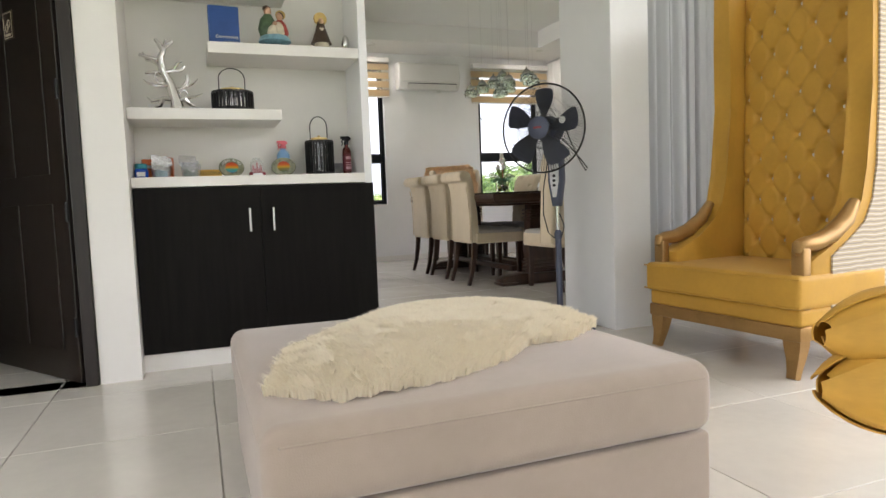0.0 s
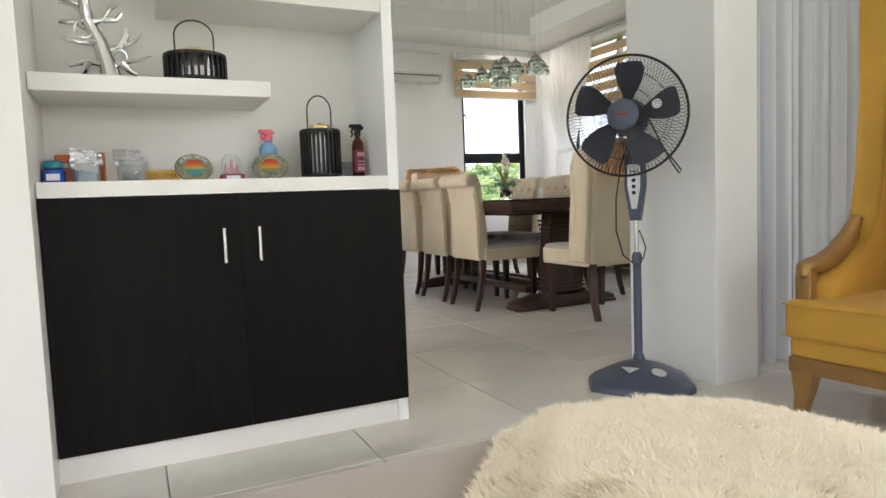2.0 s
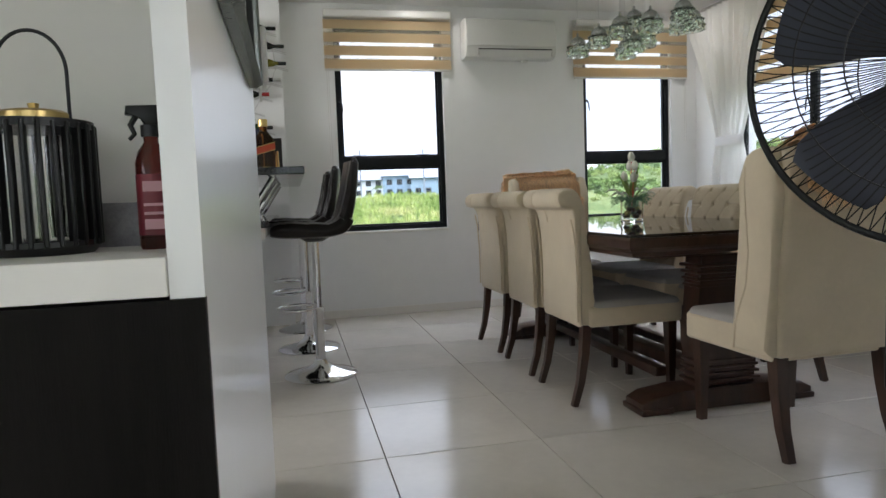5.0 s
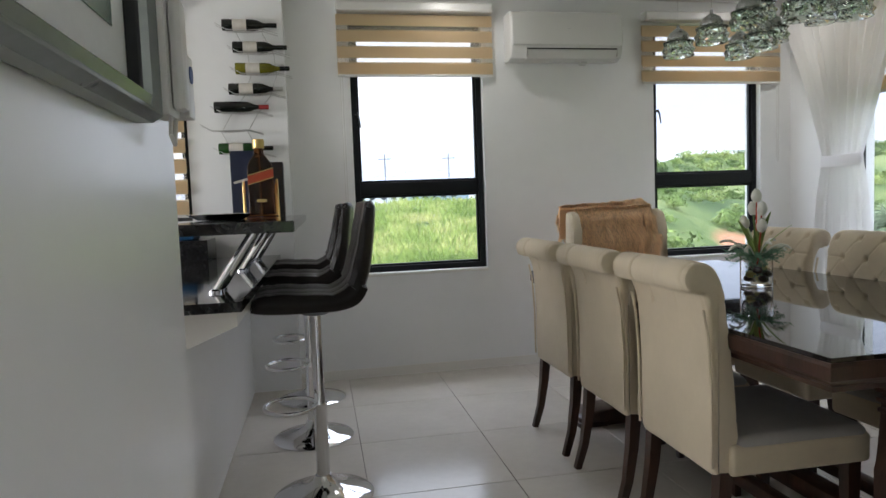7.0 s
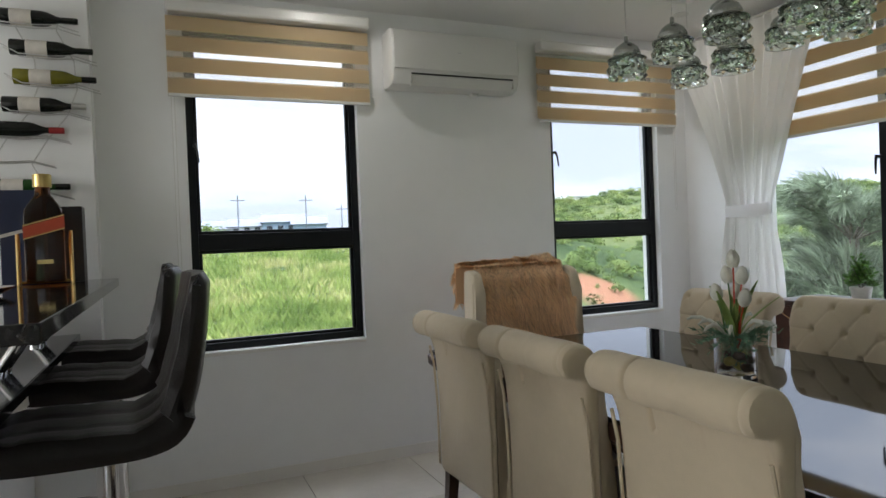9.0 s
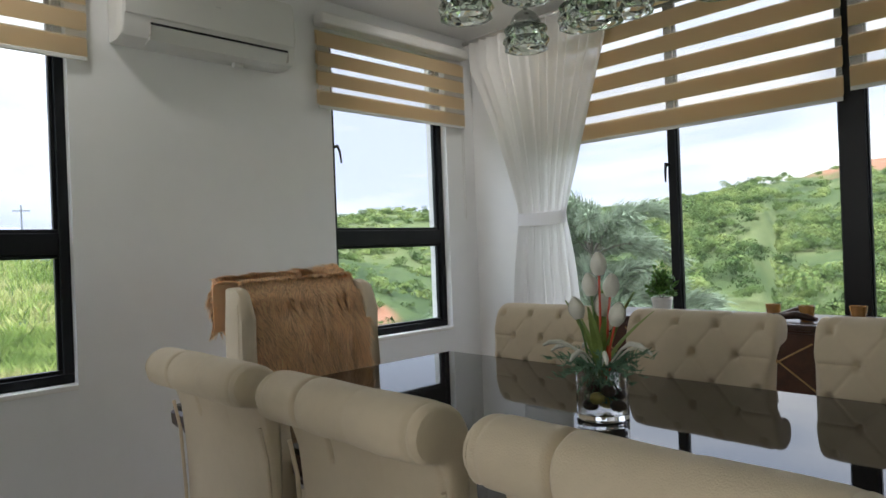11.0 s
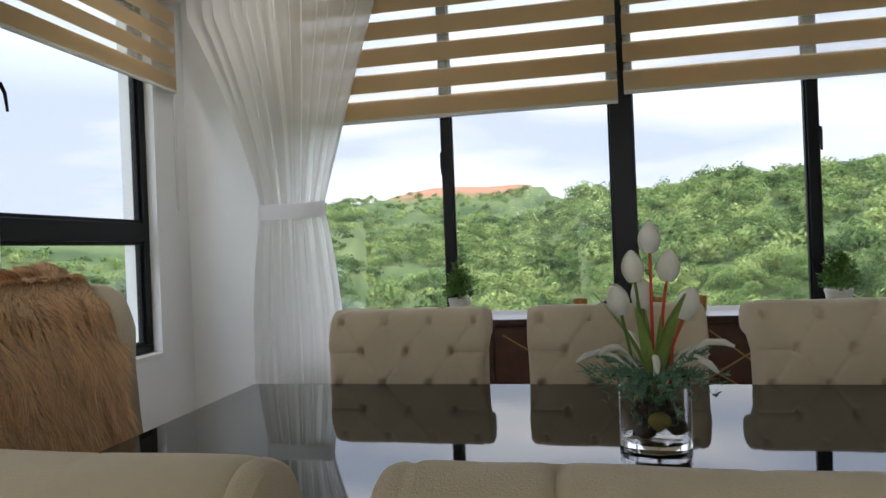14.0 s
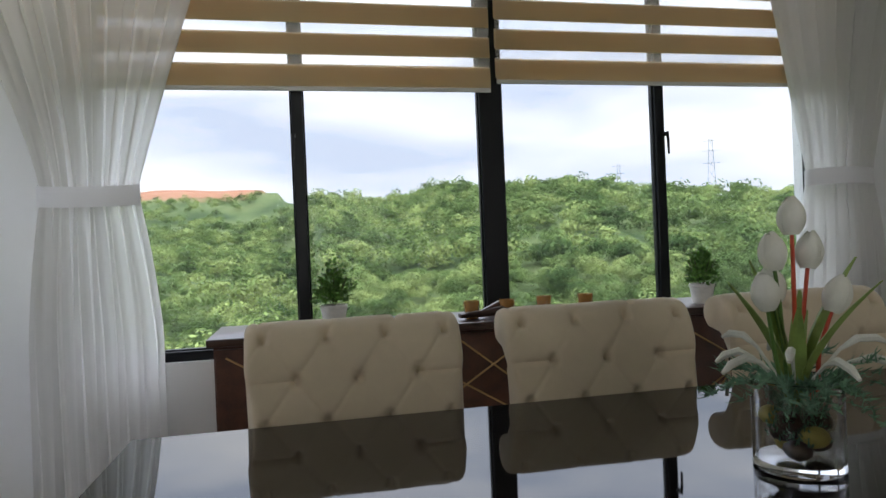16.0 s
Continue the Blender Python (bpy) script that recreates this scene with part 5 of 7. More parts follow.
HEADPROF = [(0.02, 0.44), (0.035, 0.70), (0.07, 1.00), (0.09, 1.13), (0.105, 1.17), (0.135, 1.185), (0.165, 1.175), (0.18, 1.14), (0.165, 0.9), (0.14, 0.6), (0.135, 0.41), (0.06, 0.40)]


def head_chair(m, label):
    c = thing("head_chair", m, label, "chair", "head chairs of the dining table")
    part("seat", puffed(-0.28, -0.43, 0.395, 0.28, 0.05, 0.515, 0.03, 0.0, 0.014), SEATGREY, c, "grey woven seat top")
    part("seat_apron", puffed(-0.285, -0.435, 0.37, 0.285, 0.10, 0.492, 0.02), CREAM, c)
    part("backrest", upholstered_back(0.285, HEADPROF, 3, 0.17, 0.11, 0.035), CREAM, c, "cream tufted high back")
    side = [(0.12, 0.40), (-0.10, 0.40), (-0.085, 0.52), (-0.03, 0.66), (-0.015, 0.80), (-0.03, 0.95), (-0.036, 1.06), (-0.03, 1.12), (-0.008, 1.165), (0.03, 1.185), (0.06, 1.19), (0.14, 1.185), (0.16, 1.0), (0.13, 0.7)]
    for sx in (-1, 1):
        a, b = sorted((sx * 0.262, sx * 0.322))
        part("wing", prism(side, a, b, "x", 0.026), CREAM, c)
        part("wing_welt", tube([(sx * 0.322, y + 0.03, z) for y, z in side[1:8]], 0.004, 6), CREAM, c)
        part("leg", curved_leg(sx * 0.25, 0.085, 0.40, sx * 0.008, True, 0.028), DARKWOOD, c, "dark curved wooden leg")
        part("leg", curved_leg(sx * 0.24, -0.38, 0.40, 0, False, 0.028), DARKWOOD, c, "dark straight wooden leg")
    return c


hn = head_chair(pose(3.15, 7.76, 0, 0, 0, -4), "cream winged head chair with a tan fur throw")
hs = copy_thing(hn, pose(3.065, 4.83, 0, 0, 0, 182))


def fur_throw(chair_m, seed, low_front, low_back, x0=-0.29, x1=0.25):
    """Shaggy throw hung over the top of a head chair."""
    t = thing("fur_throw", chair_m, "shaggy tan fur throw draped over a chair back", "throw", "fur throws")
    path = [(0.0, low_front), (0.02, 0.8), (0.045, 1.0), (0.075, 1.13), (0.10, 1.19), (0.14, 1.205), (0.18, 1.19), (0.20, 1.12), (0.19, low_back)]

    def at(s):
        s = max(0.0, min(0.9999, s)) * (len(path) - 1)
        k = int(s)
        f = s - k
        return Vector((0, path[k][0] + (path[k + 1][0] - path[k][0]) * f - 0.006 if k < 4 else path[k][0] + (path[k + 1][0] - path[k][0]) * f, path[k][1] + (path[k + 1][1] - path[k][1]) * f))

    def fn(u, v):
        p = at(v)
        wob = 0.012 * noise.noise(Vector((u * 6, v * 6, seed)))
        ctr = Vector((0, 0.11, min(p.z, 1.1)))
        out = (p - ctr)
        out = out.normalized() if out.length > 1e-5 else Vector((0, 0, 1))
        q = p + out * (0.008 + abs(wob))
        left = x0 - 0.075 * max(0.0, min(1.0, (v - 0.55) / 0.1))
        return (left + (x1 - left) * u + 0.02 * noise.noise(Vector((v * 7, seed, 0))) * (1 if u < 0.5 else -1), q.y, q.z)
    part("hide", sheet(fn, 24, 40, 0.004), FURTAN, t)
    r = random.Random(seed)
    spots = []
    for _ in range(30000):
        u, v = r.random(), r.random()
        p, q = Vector(fn(u, v)), Vector(fn(u, min(1, v + 0.01)))
        down = (p - q) if v < 0.55 else (q - p)
        down = down.normalized() if down.length > 1e-6 else Vector((0, 0, -1))
        ctr = Vector((p.x, 0.11, min(p.z, 1.1)))
        nrm = (p - ctr).normalized()
        side = Vector((r.uniform(-0.3, 0.3) + 0.9 * noise.noise(Vector((u * 5, v * 5, seed + 2))) + 1.3 * noise.noise(Vector((u * 17, v * 11, seed + 5))), 0, 0))
        short = 1 - 0.6 * math.exp(-((v - 0.52) / 0.13) ** 2)
        spots.append((p, nrm * short, ((down + side + Vector((0, 0, -0.3))).normalized()) * short))
    fur("hair", spots, FURTAN, t, 0.10, 0.0024, 0.72, seed, "long tan hair")
    return t


fur_throw(pose(3.15, 7.76, 0, 0, 0, -4), 21, 0.66, 1.0, -0.268, 0.255)
fur_throw(pose(3.065, 4.83, 0, 0, 0, 182), 22, 0.8, 1.03, -0.26, 0.22)

# table on two carved trestles, glass laid on top
tab = thing("dining_table", pose(3.035, 6.275, 0), "dark stained wooden dining table on carved trestles", "table")
TX, TY = 0.615, 1.155


def slab_profile(bm, hx, hy, rows):
    rings = [[bm.verts.new((sx * (hx + o), sy * (hy + o), z)) for sx, sy in ((-1, -1), (1, -1), (1, 1), (-1, 1))] for o, z in rows]
    for a, b in zip(rings, rings[1:]):
        for i in range(4):
            bm.faces.new([a[i], a[(i + 1) % 4], b[(i + 1) % 4], b[i]])
    bm.faces.new(rings[0][::-1]), bm.faces.new(rings[-1])
    return bm


part("tabletop", slab_profile(bmesh.new(), TX, TY, [(-0.05, 0.755), (-0.03, 0.762), (-0.022, 0.778), (-0.008, 0.79), (0.0, 0.80), (0.002, 0.835), (-0.004, 0.845)]), DARKWOOD, tab, smooth=False)
part("apron", slab_profile(bmesh.new(), 0.46, 0.98, [(0, 0.735), (0.01, 0.74), (0.01, 0.753)]), DARKWOOD, tab, smooth=False)
for sy in (-1, 1):
    y = sy * 0.89
    part("foot", prism([(-0.46, 0.0), (0.46, 0.0), (0.46, 0.055), (0.40, 0.085), (0.24, 0.10), (-0.24, 0.10), (-0.40, 0.085), (-0.46, 0.055)], y - 0.085, y + 0.085, "y", 0.012), DARKWOOD, tab)
    part("foot_pad", box(-0.47, y - 0.095, 0.0, -0.30, y + 0.095, 0.03, 0.008), DARKWOOD, tab)
    part("foot_pad", box(0.30, y - 0.095, 0.0, 0.47, y + 0.095, 0.03, 0.008), DARKWOOD, tab)
    part("pedestal", prism([(-0.155, 0.10), (0.155, 0.10), (0.155, 0.25), (0.175, 0.31), (0.175, 0.40), (0.145, 0.48), (0.14, 0.735), (-0.14, 0.735), (-0.145, 0.48), (-0.175, 0.40), (-0.175, 0.31), (-0.155, 0.25)], y - 0.06, y + 0.06, "y", 0.01), DARKWOOD, tab)
    for k in range(4):
        for z, w in ((0.12 + 0.032 * k, 0.178 - 0.003 * k), (0.675 - 0.032 * k, 0.168 - 0.003 * k)):
            part("moulding", box(-w, y - 0.072 + 0.003 * k, z, w, y + 0.072 - 0.003 * k, z + 0.016, 0.006), DARKWOOD, tab)
part("stretcher", box(-0.05, -0.83, 0.09, 0.05, 0.83, 0.16, 0.012), DARKWOOD, tab)
part("stretcher", box(-0.24, -0.72, 0.10, -0.18, 0.72, 0.15, 0.008), DARKWOOD, tab)
part("stretcher", box(0.18, -0.72, 0.10, 0.24, 0.72, 0.15, 0.008), DARKWOOD, tab)
solid("glass_tabletop", slab_profile(bmesh.new(), TX - 0.004, TY - 0.004, [(-0.001, 0.8455), (0.0, 0.847), (0.0, 0.857), (-0.0015, 0.8585)]), TABLETOP, "black mirror-like glass sheet on the dining table", "tabletop", m=pose(3.035, 6.275, 0), smooth=False)

# white tulips in a glass cylinder
WPETAL = material("white_petal", (0.78, 0.77, 0.68), 0.6, vary=0.08, scale=16, bump=0.1, bump_scale=60)
REDSTEM = material("red_stem", (0.55, 0.07, 0.03), 0.5, vary=0.2, scale=14)
LEAFG = material("long_leaf_green", (0.25, 0.35, 0.09), 0.5, vary=0.3, scale=12)
NEEDLE = material("sage_needle", (0.16, 0.31, 0.19), 0.7, vary=0.35, scale=18, per_island=0.25)
LAMB = material("white_sprig", (0.74, 0.74, 0.66), 0.85, vary=0.15, scale=24)
VC = Vector((3.09, 6.30, 0.8588))
gv = thing("glass_vase", pose(*VC), "clear glass cylinder vase with stones and water", "vase")
part("glass", lathe([(0, 0), (0.063, 0), (0.067, 0.004), (0.067, 0.14), (0.065, 0.142), (0.063, 0.14), (0.063, 0.016), (0, 0.014)], 40), GLASS, gv)
rv = random.Random(12)
for k in range(9):
    a, rr = k * 2.4, 0.018 + 0.026 * (k % 3) / 2
    s = bmesh.new()
    bmesh.ops.create_icosphere(s, subdivisions=2, radius=0.022)
    for v in s.verts:
        v.co *= 1 + 0.2 * noise.noise(v.co * 40 + Vector((k, 0, 0)))
        v.co.z *= 0.75
    part("stone", s, BROWNP if k % 4 else material("yellow_stone", (0.42, 0.36, 0.09), 0.5, vary=0.2, scale=20), gv, m=pose(rr * math.cos(a), rr * math.sin(a), 0.036 + 0.02 * (k // 3), 0, 0, k * 40))
bq = thing("white_tulips", pose(*VC), "artificial white tulips with red stems and sage greenery", "flowers")
for k, (x, y, z, sd, leanx, leany) in enumerate(((0.0, -0.005, 0.37, 1, 0.0, 0.0), (0.01, 0.045, 0.315, 2, 0.0, 0.12), (0.005, -0.055, 0.315, 3, 0, -0.15), (-0.02, 0.095, 0.255, 4, -0.1, 0.2), (-0.03, -0.095, 0.245, 5, -0.1, -0.35), (0.045, 0.02, 0.26, 6, 0.2, 0.0))):
    x, y = x * 0.58, y * 0.58
    way = Vector((leanx, leany, 1)).normalized()
    top = Vector((x, y, z))
    petal_head(bq, "bloom", 0.060, WPETAL, Matrix.Translation(top) @ way.to_track_quat("Z", "Y").to_matrix().to_4x4(), sd, "white closed bloom")
    part("stem", tube([top + way * 0.004, top - way * 0.06, Vector((x * 0.55, y * 0.55, z * 0.5)), Vector((x * 0.2, y * 0.2, 0.10))], [0.003, 0.0032, 0.0036, 0.004], 6), REDSTEM if k % 2 == 0 else GSTEM, bq)
for k, (a, h, out) in enumerate(((0.4, 0.33, 0.07), (1.5, 0.30, 0.11), (2.6, 0.26, 0.05), (3.5, 0.30, 0.13), (4.6, 0.33, 0.11), (5.5, 0.27, 0.14), (0.9, 0.28, 0.03), (4.1, 0.25, 0.02))):
    def leaf(u, v, a=a, h=h, out=out):
        w = 0.013 * math.sin(math.pi * min(0.98, 0.12 + 0.88 * v)) ** 0.7
        r = out * v ** 1.8
        c = Vector((r * math.cos(a), r * math.sin(a), 0.10 + (h - 0.10) * v))
        return c + Vector((-math.sin(a), math.cos(a), 0)) * (u - 0.5) * 2 * w + Vector((math.cos(a), math.sin(a), 0)) * (abs(u - 0.5) * w)
    part("leaf", sheet(leaf, 4, 10, 0.001), LEAFG, bq)
spr = []
rn = random.Random(31)
for k in range(34):
    a = 2 * math.pi * k / 34 + rn.uniform(-0.1, 0.1)
    l, e = rn.uniform(0.06, 0.125), rn.uniform(-0.1, 0.75)
    d = Vector((math.cos(a) * math.cos(e), math.sin(a) * math.cos(e), math.sin(e)))
    for q in range(34):
        t = rn.random()
        p = Vector((0, 0, 0.135)) + Vector((math.cos(a), math.sin(a), 0)) * 0.03 + d * l * t - Vector((0, 0, 0.035)) * t * t
        nv = Vector((rn.uniform(-1, 1), rn.uniform(-1, 1), rn.uniform(-0.4, 1))).normalized()
        spr.append((p, nv, d))
for _ in range(900):
    a, rr = rn.uniform(0, 6.28), 0.046 * math.sqrt(rn.random())
    spr.append((Vector((rr * math.cos(a), rr * math.sin(a), rn.uniform(0.045, 0.125))), Vector((rn.uniform(-1, 1), rn.uniform(-1, 1), rn.uniform(-0.3, 1))).normalized() * 0.4, Vector((0, 0, 0.6))))
fur("greenery", spr, NEEDLE, bq, 0.02, 0.0016, 0.5, 6, "sage green needle sprigs")
for k in range(9):
    a = 2 * math.pi * k / 9 + 0.3
    l = rn.uniform(0.08, 0.13)
    pts = [Vector((math.cos(a) * (0.03 + l * t), math.sin(a) * (0.03 + l * t), 0.14 + 0.05 * math.sin(t * 2.4) + (0.02 if k % 3 == 0 else -0.01) * t)) for t in (0, 0.35, 0.6, 0.85, 1.0)]
    part("sprig", tube(pts, [0.002, 0.003, 0.0065, 0.0065, 0.003], 7), LAMB, bq, "woolly white sprig")

# pendant cluster over the table
SMOKE = material("smoked_chrome_glass", (0.42, 0.43, 0.42), 0.12, 0.75, vary=0.25, scale=30)
CUT = glass("cut_crystal", (0.90, 0.95, 0.91), 0.0, 1.5)
ch = thing("pendant_chandelier", None, "cluster of cut glass pendants hung on thin wires", "chandelier")
part("canopy", lathe([(0, 2.99), (0.24, 2.99), (0.25, 3.0), (0.25, 3.0195), (0, 3.0195)], 36, at=(3.10, 6.35, 0)), CHROME, ch, "round chrome ceiling plate")


def cut_cup():
    """A glass cup with faceted rows, open below."""
    bmx = bmesh.new()
    seg = 14
    prof = [(0.030, 0.062), (0.052, 0.05), (0.047, 0.036), (0.056, 0.022), (0.050, 0.008), (0.052, 0.0), (0.044, 0.0), (0.043, 0.012), (0.044, 0.045), (0.026, 0.056)]
    rings = []
    for k, (r, z) in enumerate(prof):
        rings.append([bmx.verts.new((r * (1 + (0.05 if (i + k) % 2 and k < 6 else 0)) * math.cos(2 * math.pi * (i + 0.5 * (k % 2)) / seg), r * (1 + (0.05 if (i + k) % 2 and k < 6 else 0)) * math.sin(2 * math.pi * (i + 0.5 * (k % 2)) / seg), z)) for i in range(seg)])
    for a, b in zip(rings, rings[1:]):
        for i in range(seg):
            bmx.faces.new([a[i], a[(i + 1) % seg], b[i]]), bmx.faces.new([a[(i + 1) % seg], b[(i + 1) % seg], b[i]])
    return bmx


cup_me = finish(cut_cup(), "crystal_cup", CUT, False)
cap_me = finish(lathe([(0.036, 0.055), (0.038, 0.066), (0.030, 0.082), (0.014, 0.094), (0.006, 0.098), (0.005, 0.112), (0, 0.113)], 20), "cap", SMOKE, True)
PEND = [(2.85, 6.51, 1.905), (2.92, 6.36, 1.93), (3.24, 6.62, 1.925), (2.96, 6.17, 1.945), (3.28, 6.44, 1.955), (3.03, 5.96, 1.92), (3.24, 5.97, 1.985),
        (3.17, 6.38, 2.045), (3.40, 6.22, 2.02), (3.50, 6.40, 2.035), (3.10, 6.28, 1.885), (3.36, 6.06, 1.96)]
for x, y, z in PEND:
    p = thing("pendant")
    p.parent, p.matrix_basis = ch, pose(x, y, z)
    for n, me in (("crystal_cup", cup_me), ("cap", cap_me)):
        o = new(n, me)
        o.parent, o.matrix_basis = p, Matrix.Diagonal((1.28, 1.28, 1.28, 1))
    part("wire", tube([(0, 0, 0.14), (0, 0, 2.99 - z)], 0.0012, 5), STEEL, p)

# air conditioner
ac = thing("air_conditioner", pose(0, NORTH, 0), "white wall-mounted split air conditioner", "air conditioner")
AX0, AX1 = 2.63, 3.50
part("body", prism([(0, 2.315), (-0.10, 2.305), (-0.165, 2.318), (-0.19, 2.36), (-0.198, 2.45), (-0.196, 2.60), (-0.178, 2.645), (-0.14, 2.66), (0, 2.66)], AX0, AX1, "x", 0.014), ACWHITE, ac)
part("front_panel", prism([(-0.1965, 2.405), (-0.2025, 2.41), (-0.2035, 2.46), (-0.2015, 2.59), (-0.184, 2.64), (-0.18, 2.636), (-0.195, 2.59)], AX0 + 0.012, AX1 - 0.012, "x"), ACWHITE, ac)
part("louvre", prism([(-0.118, 2.306), (-0.17, 2.318), (-0.1975, 2.372), (-0.2, 2.37), (-0.172, 2.312), (-0.118, 2.301)], AX0 + 0.12, AX1 - 0.05, "x"), ACWHITE, ac)
# Solid dark strips stand in for the shade inside the slot and louvre gaps.
part("slot_shade", box(AX0 + 0.12, -0.2005, 2.376, AX1 - 0.05, -0.19, 2.384), BLACKMETAL, ac, "dark strip standing in for the shaded air slot", smooth=False)
for x in (AX0 + 0.118, AX1 - 0.05):
    part("gap_shade", box(x, -0.199, 2.325, x + 0.003, -0.17, 2.38), SEATGREY, ac, smooth=False)
part("indicator", box(3.06, -0.2052, 2.52, 3.085, -0.2032, 2.526), STEEL, ac, smooth=False)
part("pipe_cover", box(AX1 - 0.30, -0.10, 2.285, AX1 - 0.25, -0.06, 2.31, 0.004), ACWHITE, ac)

# sheer curtains tied back
def tied_sheer(name, y_in, y_out, sign, seed, tie_in, tie_out):
    c = thing(name, None, "white sheer curtain tied back with a white band", "curtain", "tied sheer curtains")
    r = random.Random(seed)
    ph = [r.uniform(0, 6.28) for _ in range(5)]

    def fn(u, v):
        z = 0.03 + 2.70 * v
        tz = 1.49
        if z > tz:
            k = min(1, (z - tz) / 1.05)
            k = 0.15 * k + 0.85 * k ** 1.5 if k < 1 else 1
            ya, yb = tie_in + (y_in - tie_in) * k ** 0.8, tie_out + (y_out - tie_out) * k
        else:
            k = min(1, (tz - z) / 0.55) ** 0.7
            ya, yb = tie_in - sign * 0.085 * k, tie_out + sign * 0.06 * k
        amp = 0.030 * min(1, 0.4 + abs(z - tz) / 0.5)
        t = u * 13 * 2 * math.pi
        return (4.955 + amp * math.sin(t + 0.7 * math.sin(u * 8 + ph[0]) + 0.3 * v) + 0.3 * amp * math.sin(2.1 * t + ph[1]), ya + (yb - ya) * u + 0.008 * math.sin(t * 0.5 + v * 5), z)
    part("sheer", sheet(fn, 150, 40), SHEER, c)
    yc, hw = (tie_in + tie_out) / 2, abs(tie_out - tie_in) / 2 + 0.012
    ring = [(4.955 + 0.052 * math.sin(t), yc + hw * math.cos(t), 1.49 + 0.012 * math.sin(t * 1.0) * sign) for t in [2 * math.pi * k / 28 for k in range(28)]]
    bmx = bmesh.new()
    lo = [bmx.verts.new((x, y, z - 0.04)) for x, y, z in ring]
    hi = [bmx.verts.new((x, y, z + 0.04)) for x, y, z in ring]
    for i in range(28):
        bmx.faces.new([lo[i], lo[(i + 1) % 28], hi[(i + 1) % 28], hi[i]])
    part("tie_band", bmx, cloth("tie_cloth", (0.84, 0.83, 0.84), 0.02, 0.3) if sign > 0 else bpy.data.materials["tie_cloth"], c)
    return c


tied_sheer("sheer_curtain", 7.38, 8.42, 1, 5, 7.70, 8.05)
tied_sheer("sheer_curtain", 4.82, 3.95, -1, 6, 4.62, 4.25)
solid("curtain_rail", tube([(4.955, 3.8, 2.745), (4.955, 8.5, 2.745)], 0.014, 10), STEEL, "slim curtain rail over the wide window", "curtain rail")
for x, zt, zb in ((4.93, 2.65, 1.55), (1.40, 2.66, 0.9)):
    solid("blind_cord", tube([(x, NORTH - 0.03, zt), (x, NORTH - 0.03, zb), (x + 0.008, NORTH - 0.032, zb - 0.03), (x + 0.016, NORTH - 0.03, zb), (x + 0.016, NORTH - 0.03, zt)], 0.0022, 6), ACWHITE, "white looped pull cord of a blind", "cord", group="blind cords")

# sideboard under the wide window
WALNUT = material("red_brown_veneer", (0.075, 0.028, 0.016), 0.35, vary=0.4, scale=4, bump=0.04, stretch=(1, 4, 4))
GOLDLINE = material("gold_inlay", (0.48, 0.30, 0.12), 0.4, 0.3, vary=0.1)
sb = thing("sideboard", None, "red-brown sideboard with thin gold inlay lines", "sideboard")
part("top", box(4.57, 4.98, 0.912, 4.99, 7.41, 0.94, 0.004), DARKWOOD, sb, "dark polished top")
part("body", box(4.60, 5.0, 0.10, 4.985, 7.39, 0.9115, 0.003), WALNUT, sb, smooth=False)
for k in range(4):
    y0 = 5.02 + k * 0.5925
    d = part("door", box(4.588, y0, 0.12, 4.5995, y0 + 0.586, 0.90, 0.002), WALNUT, sb, smooth=False)
    for (a, b), (p, q) in (((0.03, 0.86), (0.52, 0.55)), ((0.10, 0.60), (0.55, 0.87)), ((0.02, 0.50), (0.40, 0.14)), ((0.30, 0.70), (0.56, 0.40)), ((0.02, 0.66), (0.30, 0.88))):
        part("inlay", tube([(4.5875, y0 + a, b), (4.5875, y0 + p, q)], 0.004, 5), GOLDLINE, d, "gold inlay line")
for y in (5.06, 7.33):
    for x in (4.63, 4.94):
        part("leg", box(x - 0.025, y - 0.025, 0, x + 0.025, y + 0.025, 0.10, 0.003), DARKWOOD, sb)

POT = material("white_pot", (0.72, 0.70, 0.66), 0.6, vary=0.12, scale=40, bump=0.2, bump_scale=90)
BOX = material("boxwood_leaf", (0.085, 0.20, 0.03), 0.55, vary=0.35, scale=18, per_island=0.4)
for y, s, sd in ((6.96, 1.0, 1), (5.38, 1.0, 2)):
    p = thing("potted_plant", pose(4.72, y, 0.94), "small boxwood plant in a white pot", "plant", "small potted plants")
    part("pot", lathe([(0, 0), (0.04, 0), (0.05, 0.07), (0.053, 0.072), (0.053, 0.085), (0.046, 0.085), (0.043, 0.01), (0, 0.01)], 24), POT, p)
    rr = random.Random(sd)
    lv = []
    for _ in range(900):
        a, e, q = rr.uniform(0, 6.283), rr.uniform(-0.35, 1.5), rr.uniform(0.25, 1) ** 0.6
        q *= 0.72 + 0.75 * noise.noise(Vector((math.cos(a) * 1.7, math.sin(a) * 1.7, e * 1.6 + sd * 5)))
        c = Vector((math.cos(a) * math.cos(e) * 0.085 * q, math.sin(a) * math.cos(e) * 0.085 * q, 0.12 + math.sin(e) * 0.125 * q))
        nv = Vector((rr.uniform(-1, 1), rr.uniform(-1, 1), rr.uniform(-0.3, 1))).normalized()
        lv.append((c, nv, Vector((math.cos(a), math.sin(a), 0.4)).normalized()))
    fur("foliage", lv, BOX, p, 0.018, 0.005, 0.6, sd, "small glossy leaves")
    for k in range(6):
        a = k * 1.05
        part("twig", tube([(0, 0, 0.07), (0.03 * math.cos(a), 0.03 * math.sin(a), 0.13), (0.06 * math.cos(a), 0.06 * math.sin(a), 0.19)], 0.0015, 5), DARKWOOD, p)
AMBER = thin("amber_glass", (0.42, 0.22, 0.07), 0.35, 0.1)
